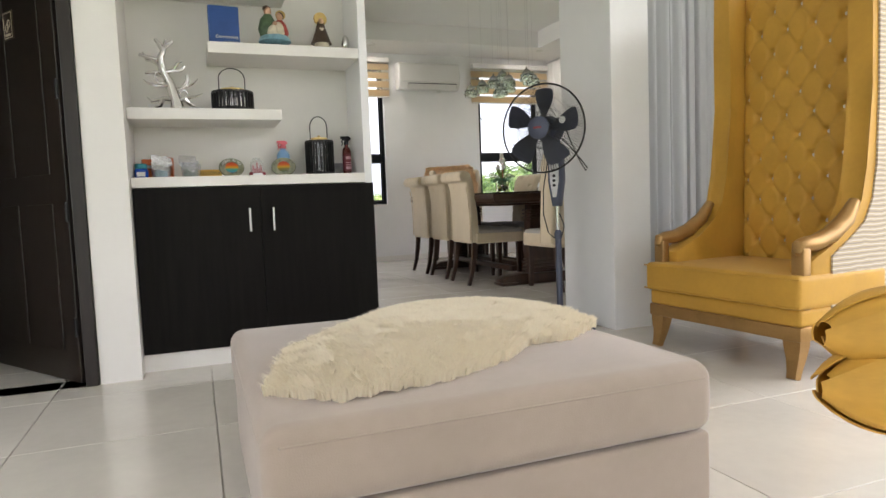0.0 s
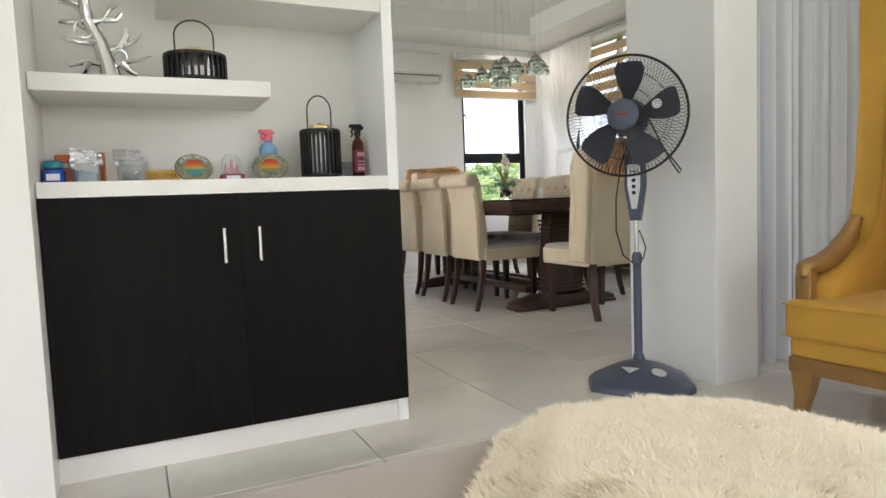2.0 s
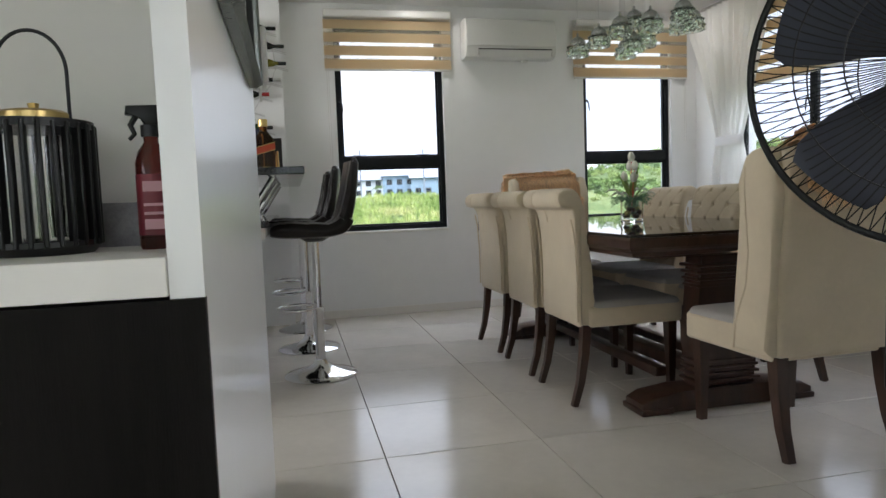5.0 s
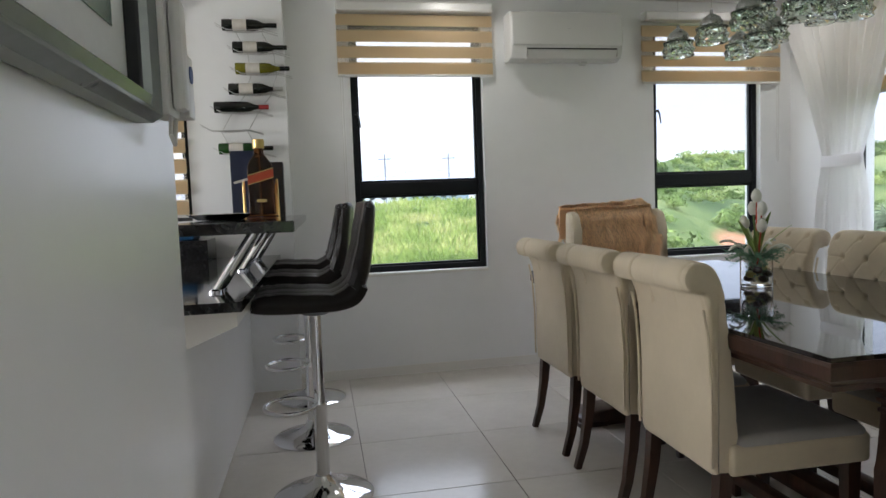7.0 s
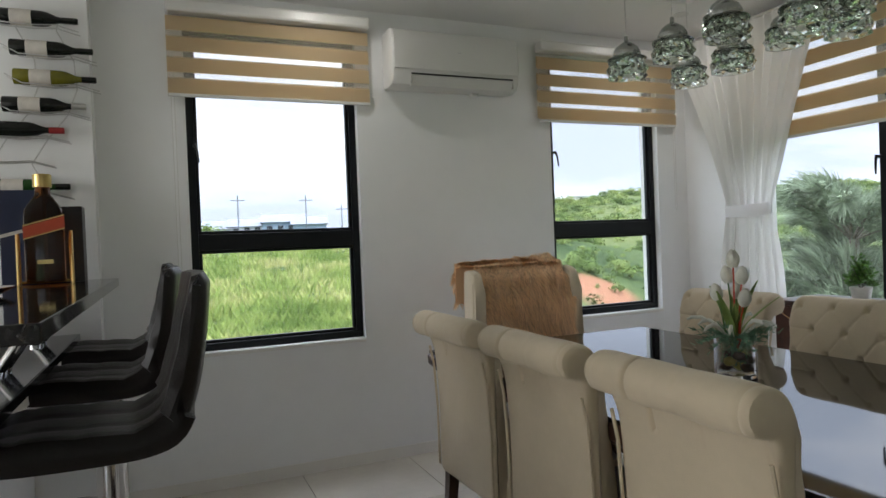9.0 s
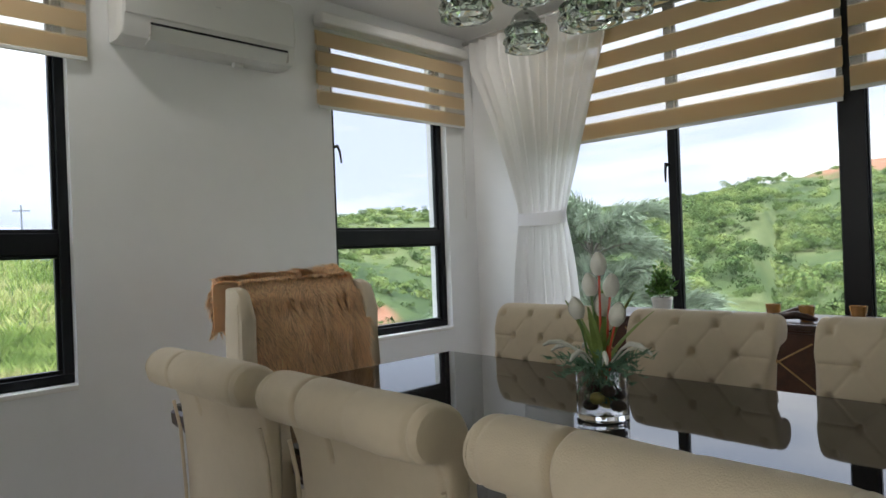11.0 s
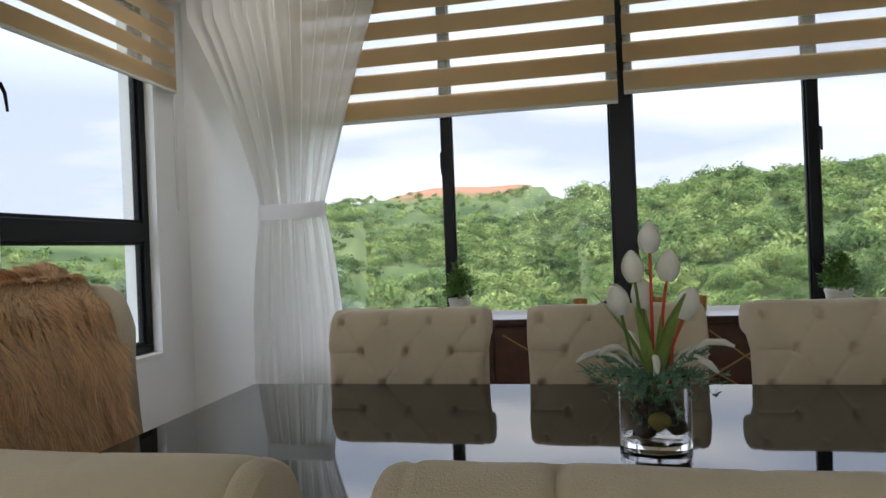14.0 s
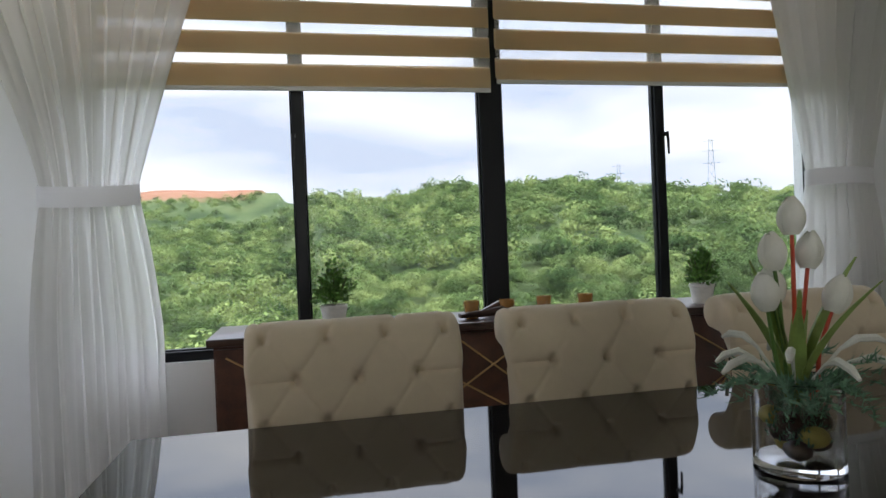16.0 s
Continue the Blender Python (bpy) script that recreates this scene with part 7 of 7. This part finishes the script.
def land():
    m = bpy.data.materials.new("grassland")
    m.use_nodes = True
    n, l = m.node_tree.nodes, m.node_tree.links
    tc = n.new("ShaderNodeTexCoord")

    def tex(scale, detail=6):
        t = n.new("ShaderNodeTexNoise")
        t.inputs["Scale"].default_value, t.inputs["Detail"].default_value = scale, detail
        l.new(tc.outputs["Object"], t.inputs["Vector"])
        return t.outputs["Fac"]
    rp = n.new("ShaderNodeValToRGB")
    e = rp.color_ramp.elements
    e[0].position, e[0].color, e[1].position, e[1].color = 0.34, (0.032, 0.056, 0.02, 1), 0.68, (0.125, 0.15, 0.058, 1)
    e.new(0.5).color = (0.068, 0.1, 0.034, 1)
    ad = n.new("ShaderNodeMath")
    ad.operation = "MULTIPLY_ADD"
    ad.inputs[1].default_value = 0.5
    sub = n.new("ShaderNodeMath")
    sub.operation = "SUBTRACT"
    sub.inputs[1].default_value = 0.25
    l.new(tex(1.1), ad.inputs[0]), l.new(tex(0.05), ad.inputs[2]), l.new(ad.outputs[0], sub.inputs[0]), l.new(sub.outputs[0], rp.inputs[0])
    last = rp.outputs[0]
    for centre, size in (((HX + 318 * math.cos(radians(7.5)), HY + 318 * math.sin(radians(7.5)), 30), (34, 62, 12)), ((HX + 60 * math.cos(radians(54)), HY + 60 * math.sin(radians(54)), -4), (5, 9, 1.8))):
        mp, ln, ns = n.new("ShaderNodeMapping"), n.new("ShaderNodeVectorMath"), n.new("ShaderNodeMath")
        mp.vector_type = "TEXTURE"
        mp.inputs["Location"].default_value, mp.inputs["Scale"].default_value = centre, size
        ln.operation, ns.operation = "LENGTH", "MULTIPLY_ADD"
        ns.inputs[1].default_value = 1.3
        l.new(tc.outputs["Object"], mp.inputs[0]), l.new(mp.outputs[0], ln.inputs[0])
        l.new(tex(0.12), ns.inputs[0]), l.new(ln.outputs["Value"], ns.inputs[2])
        r2, mx = n.new("ShaderNodeValToRGB"), n.new("ShaderNodeMixRGB")
        r2.color_ramp.elements[0].position, r2.color_ramp.elements[0].color = 0.55, (1, 1, 1, 1)
        r2.color_ramp.elements[1].position, r2.color_ramp.elements[1].color = 0.72, (0, 0, 0, 1)
        half = n.new("ShaderNodeMath")
        half.operation = "MULTIPLY"
        half.inputs[1].default_value = 0.42
        l.new(ns.outputs[0], half.inputs[0]), l.new(half.outputs[0], r2.inputs[0])
        l.new(r2.outputs[0], mx.inputs[0]), l.new(last, mx.inputs[1])
        mx.inputs[2].default_value = (0.27, 0.135, 0.078, 1)
        last = mx.outputs[0]
    l.new(last, n["Principled BSDF"].inputs["Base Color"])
    n["Principled BSDF"].inputs["Roughness"].default_value = 0.95
    n["Principled BSDF"].inputs["Specular IOR Level"].default_value = 0.1
    bu = n.new("ShaderNodeBump")
    bu.inputs["Strength"].default_value, bu.inputs["Distance"].default_value = 0.6, 0.5
    l.new(tex(2.5), bu.inputs["Height"]), l.new(bu.outputs[0], n["Principled BSDF"].inputs["Normal"])
    return m


radii = [0.0, 5.0] + [7.0 * (4200 / 7.0) ** (k / 110) for k in range(111)]
NA = 300
vs, fs = [], []
for r in radii:
    for k in range(NA):
        a = 2 * math.pi * k / NA
        x, y = HX + r * math.cos(a), HY + r * math.sin(a)
        vs.append((x, y, ground_z(x, y) if r < 900 else -20.0))
for i in range(len(radii) - 1):
    for k in range(NA):
        j = (k + 1) % NA
        fs.append((i * NA + k, (i + 1) * NA + k, (i + 1) * NA + j, i * NA + j))
me = bpy.data.meshes.new("ground")
me.from_pydata(vs, [], fs)
me.polygons.foreach_set("use_smooth", [True] * len(fs))
me.materials.append(land())
tagged(new("ground", me), "green grassy hills and fields round the house", "ground", kind="structure")

FOLIAGE = furry("tree_leaves", (0.115, 0.19, 0.042), 0.5, 0.30)


def foliage_tint(mat, scale, low, mid, high):
    """Tree to tree change of green on top of the leaf to leaf change."""
    n, l = mat.node_tree.nodes, mat.node_tree.links
    tc, no, rp = n.new("ShaderNodeTexCoord"), n.new("ShaderNodeTexNoise"), n.new("ShaderNodeValToRGB")
    no.inputs["Scale"].default_value, no.inputs["Detail"].default_value = scale, 3
    l.new(tc.outputs["Object"], no.inputs["Vector"]), l.new(no.outputs["Fac"], rp.inputs[0])
    e = rp.color_ramp.elements
    e[0].position, e[0].color, e[1].position, e[1].color = 0.38, low, 0.62, high
    e.new(0.5).color = mid
    for node in list(n):
        if node.bl_idname == "ShaderNodeHueSaturation":
            l.new(rp.outputs[0], node.inputs["Color"])


foliage_tint(FOLIAGE, 0.13, (0.05, 0.088, 0.03, 1), (0.145, 0.21, 0.068, 1), (0.27, 0.33, 0.115, 1))


def leaves_mesh(name, crowns, per, leaf, mat, seed, kind_label, squash=0.95):
    """Crowns of many small leaf pieces; crowns is rows of x, y, z, radius."""
    g = np.random.default_rng(seed)
    C = np.asarray(crowns)
    n = len(C)
    lobes = g.normal(size=(n, 7, 3))
    lobes /= np.linalg.norm(lobes, axis=2, keepdims=True)
    lobes *= g.uniform(0.25, 0.75, size=(n, 7, 1))
    lobes[:, :, 2] = np.abs(lobes[:, :, 2]) * 1.1 - 0.15
    pick = g.integers(0, 7, size=(n, per))
    d = g.normal(size=(n, per, 3))
    d /= np.linalg.norm(d, axis=2, keepdims=True)
    d[:, :, 2] = np.abs(d[:, :, 2]) * 0.9 - 0.25
    base = np.take_along_axis(lobes, pick[:, :, None].repeat(3, axis=2), axis=1)
    pos = (base + d * g.uniform(0.34, 0.46, size=(n, per, 1))) * C[:, None, 3:4]
    pos[:, :, 2] *= squash
    out = pos / (np.linalg.norm(pos, axis=2, keepdims=True) + 1e-9)
    pos += C[:, None, :3]
    nrm = d * 0.5 + out + g.normal(size=d.shape) * 0.3
    nrm /= np.linalg.norm(nrm, axis=2, keepdims=True)
    t = np.cross(nrm, g.normal(size=d.shape))
    t /= np.linalg.norm(t, axis=2, keepdims=True) + 1e-9
    b = np.cross(nrm, t)
    s = (leaf * C[:, None, 3:4]) * g.uniform(0.55, 1.25, size=(n, per, 1))
    quad = np.stack([pos - t * s, pos - b * s * 0.6, pos + t * s, pos + b * s * 0.6], axis=2).reshape(-1, 3)
    m = bpy.data.meshes.new(name)
    count = len(quad) // 4
    m.vertices.add(len(quad))
    m.vertices.foreach_set("co", quad.ravel())
    m.loops.add(count * 4)
    m.loops.foreach_set("vertex_index", np.arange(count * 4, dtype=np.int32))
    m.polygons.add(count)
    m.polygons.foreach_set("loop_start", np.arange(0, count * 4, 4, dtype=np.int32))
    m.update()
    m.materials.append(mat)
    return tagged(new(name, m), kind_label[0], kind_label[1], kind="stuff")


gr = random.Random(77)
near, far, sparse = [], [], []
while len(near) + len(far) < 3900:
    a = gr.uniform(-62, 27)
    r = math.sqrt(gr.uniform(26 ** 2, 215 ** 2))
    rr = lerp_table(a, RIDGER)
    if r > min(rr + 6, 205):
        continue
    x, y = HX + r * math.cos(radians(a)), HY + r * math.sin(radians(a))
    if noise.noise(Vector((x * 0.028, y * 0.028, 9))) > 0.42 or (a > 14 and gr.random() < 0.5):
        continue
    R = gr.uniform(1.2, 2.9) * (1.4 if gr.random() < 0.14 else 1)
    (near if r < 85 else far).append((x, y, ground_z(x, y) + R * 0.45, R))
for _ in range(420):
    a, r = gr.uniform(-3, 22), gr.uniform(196, 330)
    x, y = HX + r * math.cos(radians(a)), HY + r * math.sin(radians(a))
    if r > lerp_table(a, RIDGER) + 3 or math.hypot((a - 7.5) * 5.2, (r - 318) * 1.1) < 34 or noise.noise(Vector((x * 0.02, y * 0.02, 7))) < -0.12:
        continue
    R = gr.uniform(1.2, 3.4)
    far.append((x, y, ground_z(x, y) + R * 0.45, R))
while len(sparse) < 1500:
    a, r = gr.uniform(22, 68), math.sqrt(gr.uniform(40 ** 2, 260 ** 2))
    x, y = HX + r * math.cos(radians(a)), HY + r * math.sin(radians(a))
    if r > lerp_table(a, RIDGER) + 2 or noise.noise(Vector((x * 0.022, y * 0.022, 4))) < -0.12:
        continue
    R = gr.uniform(0.5, 2.1)
    sparse.append((x, y, ground_z(x, y) + R * 0.12, R))
for az, r, R in ((86.9, 118, 2.6), (86.2, 122, 2.1), (85.6, 120, 1.7), (82.9, 118, 1.5), (88.0, 116, 2.4), (89.5, 118, 2.0)):
    x, y = HX + r * math.cos(radians(az)), HY + r * math.sin(radians(az))
    far.append((x, y, 2.6 + R * 0.7, R))
leaves_mesh("near_woods", near, 850, 0.05, FOLIAGE, 3, ("dense green wooded valley side", "woods"))
leaves_mesh("far_woods", far, 165, 0.10, FOLIAGE, 4, ("dense green wooded hillside", "woods"))
leaves_mesh("scrub", sparse, 100, 0.13, FOLIAGE, 5, ("scattered green scrub on grassy slopes", "scrub"))

# tall grass in the near field
BLADE = furry("field_grass", (0.34, 0.40, 0.12), 0.4, 0.35)
foliage_tint(BLADE, 0.32, (0.14, 0.21, 0.055, 1), (0.27, 0.345, 0.10, 1), (0.42, 0.42, 0.18, 1))
gs = []
while len(gs) < 30000:
    a, r = gr.uniform(66, 104), 11 + 50 * gr.random() ** 1.7
    x, y = HX + r * math.cos(radians(a)), HY + r * math.sin(radians(a))
    if noise.noise(Vector((x * 0.25, y * 0.25, 1))) < -0.35:
        continue
    th = gr.uniform(0, 6.28)
    gs.append(((x, y, ground_z(x, y)), (0, 0, 1), (math.cos(th), math.sin(th), 0)))
vs, fs = [], []
for (x, y, z), _, w in gs:
    h, k = gr.uniform(0.25, 0.62), len(vs)
    wd = 0.014 + 0.0006 * math.hypot(x - HX, y - HY)
    vs += [(x - w[1] * wd, y + w[0] * wd, z - 0.02), (x + w[1] * wd, y - w[0] * wd, z - 0.02), (x + w[0] * h * 0.18 + w[1] * wd * 0.7, y + w[1] * h * 0.18 - w[0] * wd * 0.7, z + h * 0.6), (x + w[0] * h * 0.5, y + w[1] * h * 0.5, z + h)]
    fs += [(k, k + 1, k + 2, k + 3)]
me = bpy.data.meshes.new("tall_grass")
me.from_pydata(vs, [], fs)
me.materials.append(BLADE)
tagged(new("tall_grass", me), "bright green tall grass of an open field", "grass", kind="stuff")

# foxtail palms beside the house
FROND = furry("palm_leaflet", (0.25, 0.31, 0.21), 0.45, 0.3)
TRUNK = material("palm_trunk", (0.16, 0.14, 0.11), 0.85, vary=0.3, scale=6, bump=0.5, bump_scale=14, stretch=(1, 1, 4))
for px, py, crown, seed in ((12.9, 12.6, 1.05, 1), (14.2, 13.7, 0.5, 2), (12.5, 13.6, -0.2, 3), (14.4, 12.2, -0.5, 4), (12.3, 12.2, -0.35, 5)):
    gz = ground_z(px, py)
    pm = thing("palm_tree", pose(px, py, gz), "foxtail palm with bushy grey-green fronds", "tree", "foxtail palms")
    hgt = crown - gz
    part("trunk", lathe([(0.16, -0.1), (0.14, 0.4), (0.12, hgt * 0.6), (0.10, hgt), (0, hgt + 0.1)], 14), TRUNK, pm)
    rr = random.Random(seed)
    for k in range(13):
        a, e = k * 2.4, rr.uniform(0.35, 1.4)
        L = rr.uniform(2.1, 3.1)
        pts = []
        for q in range(9):
            t = q / 8
            out = L * t * math.cos(e) * (1 - 0.12 * t)
            up = L * (t * math.sin(e) - 0.55 * t * t)
            pts.append(Vector((math.cos(a) * out, math.sin(a) * out, hgt + up)))
        fo = part("frond", tube(pts, [0.022 - 0.0022 * q for q in range(9)], 5), TRUNK, pm)
        lv = []
        for _ in range(460):
            s = rr.uniform(0.15, 0.999) * 8
            i = int(s)
            p = pts[i].lerp(pts[min(8, i + 1)], s - i)
            d = (pts[min(8, i + 1)] - pts[i]).normalized()
            th = rr.uniform(0, 6.28)
            o = d.orthogonal().normalized()
            nv = (o * math.cos(th) + d.cross(o) * math.sin(th)).normalized()
            lv.append((p, nv, d))
        fur("leaflets", lv, FROND, fo, 0.34, 0.015, 0.75, seed * 50 + k, "")

# houses and poles beyond the field
HWALL = material("pale_house_wall", (0.55, 0.58, 0.62), 0.8, vary=0.06, scale=0.4)
HBLUE = material("blue_house_wall", (0.24, 0.33, 0.43), 0.8, vary=0.08, scale=0.4)
HROOF = material("grey_house_roof", (0.19, 0.21, 0.25), 0.6, vary=0.12, scale=0.6)
HWIN = material("far_window", (0.03, 0.035, 0.045), 0.2, vary=0.1)
for az, r, w, h, mat_w, flip in ((86.2, 150, 9, 4.2, HWALL, 0), (83.2, 150, 10, 4.6, HWALL, 0), (80.6, 145, 9, 5.2, HBLUE, 0), (78.4, 140, 7, 4.4, HBLUE, 0), (89.2, 160, 9, 5.0, HWALL, 0), (92.5, 120, 9, 8.0, HWALL, 0)):
    x, y = HX + r * math.cos(radians(az)), HY + r * math.sin(radians(az))
    z = 1.7
    hs_ = thing("house", pose(x, y, z, 0, 0, az - 90), "pale house with a grey pitched roof beyond the field" if mat_w is HWALL else "blue house with a grey pitched roof beyond the field", "house", "houses beyond the field")
    part("wall", box(-w / 2, 0, -12, w / 2, 7, h), mat_w, hs_, smooth=False)
    part("roof", prism([(-0.6, h), (7.6, h), (3.5, h + 1.9)], -w / 2 - 0.5, w / 2 + 0.5, "x"), HROOF, hs_, smooth=False)
    for k in range(int(w // 2.4)):
        for zz in ((1.0, 3.2) if h > 4 else (1.2,)):
            if zz + 1.2 < h:
                part("window", box(-w / 2 + 0.9 + k * 2.3, -0.06, zz, -w / 2 + 2.1 + k * 2.3, 0.02, zz + 1.2), HWIN, hs_, smooth=False)
for az, r, top in ((84.4, 110, 4.6), (78.7, 110, 4.5), (75.6, 120, 3.6)):
    x, y = HX + r * math.cos(radians(az)), HY + r * math.sin(radians(az))
    z = ground_z(x, y)
    hh = HEYE + r * math.tan(radians(top)) - z
    po = thing("utility_pole", pose(x, y, z, 0, 0, az - 90), "thin grey utility pole with a cross arm", "pole", "utility poles")
    part("pole", lathe([(0.16, -1), (0.10, hh), (0, hh)], 8), HROOF, po)
    part("cross_arm", box(-1.1, -0.06, hh - 0.9, 1.1, 0.06, hh - 0.76), HROOF, po)
for az, r, low, top in ((-34.5, 420, 2.5, 7.8), (-27.2, 520, 3.0, 6.3)):
    x, y = HX + r * math.cos(radians(az)), HY + r * math.sin(radians(az))
    z0, z1 = -15.0, HEYE + r * math.tan(radians(top))
    tw = thing("lattice_tower", pose(x, y, z0, 0, 0, az), "distant grey steel lattice tower on the ridge", "tower", "lattice towers")
    H = z1 - z0
    for sx in (-1, 1):
        for sy in (-1, 1):
            part("leg", tube([(sx * 4.5, sy * 4.5, 0), (sx * 0.9, sy * 0.9, H)], 0.16, 4), HROOF, tw)
    for k in range(12):
        f0, f1 = k / 12, (k + 1) / 12
        wa, wb = 4.5 - 3.6 * f0, 4.5 - 3.6 * f1
        part("brace", tube([(0, -wa, H * f0), (0, wb, H * f1)], 0.11, 4), HROOF, tw)
        part("brace", tube([(0, wa, H * f0), (0, -wb, H * f1)], 0.11, 4), HROOF, tw)
    for f in (0.8, 0.9, 0.98):
        part("cross_arm", tube([(0, -5, H * f), (0, 5, H * f)], 0.16, 4), HROOF, tw)

# ---- floor tiles ----
PITCH, GAP = 0.668, 0.0035


def tile_mesh(w, d):
    bmx = bmesh.new()
    lo = [bmx.verts.new(p) for p in ((0, 0, -0.012), (w, 0, -0.012), (w, d, -0.012), (0, d, -0.012))]
    md = [bmx.verts.new(p) for p in ((0, 0, -0.0015), (w, 0, -0.0015), (w, d, -0.0015), (0, d, -0.0015))]
    c = 0.0015
    hi = [bmx.verts.new(p) for p in ((c, c, 0), (w - c, c, 0), (w - c, d - c, 0), (c, d - c, 0))]
    for a, b in ((lo, md), (md, hi)):
        for i in range(4):
            bmx.faces.new([a[i], a[(i + 1) % 4], b[(i + 1) % 4], b[i]])
    bmx.faces.new(hi)
    return finish(bmx, "tile", TILE, False)


tile_kinds = {}
for i in range(-6, 9):
    for j in range(-13, 7):
        x0, x1 = max(-3.42, 0.025 + i * PITCH + GAP / 2), min(5.14, 0.025 + (i + 1) * PITCH - GAP / 2)
        y0, y1 = max(-3.02, 5.20 + j * PITCH + GAP / 2), min(8.62, 5.20 + (j + 1) * PITCH - GAP / 2)
        if x1 - x0 < 0.03 or y1 - y0 < 0.03:
            continue
        key = (round(x1 - x0, 3), round(y1 - y0, 3))
        if key not in tile_kinds:
            tile_kinds[key] = tile_mesh(*key)
        t = new("tile", tile_kinds[key])
        t.parent = floor
        t.matrix_basis = pose(x0, y0, 0)
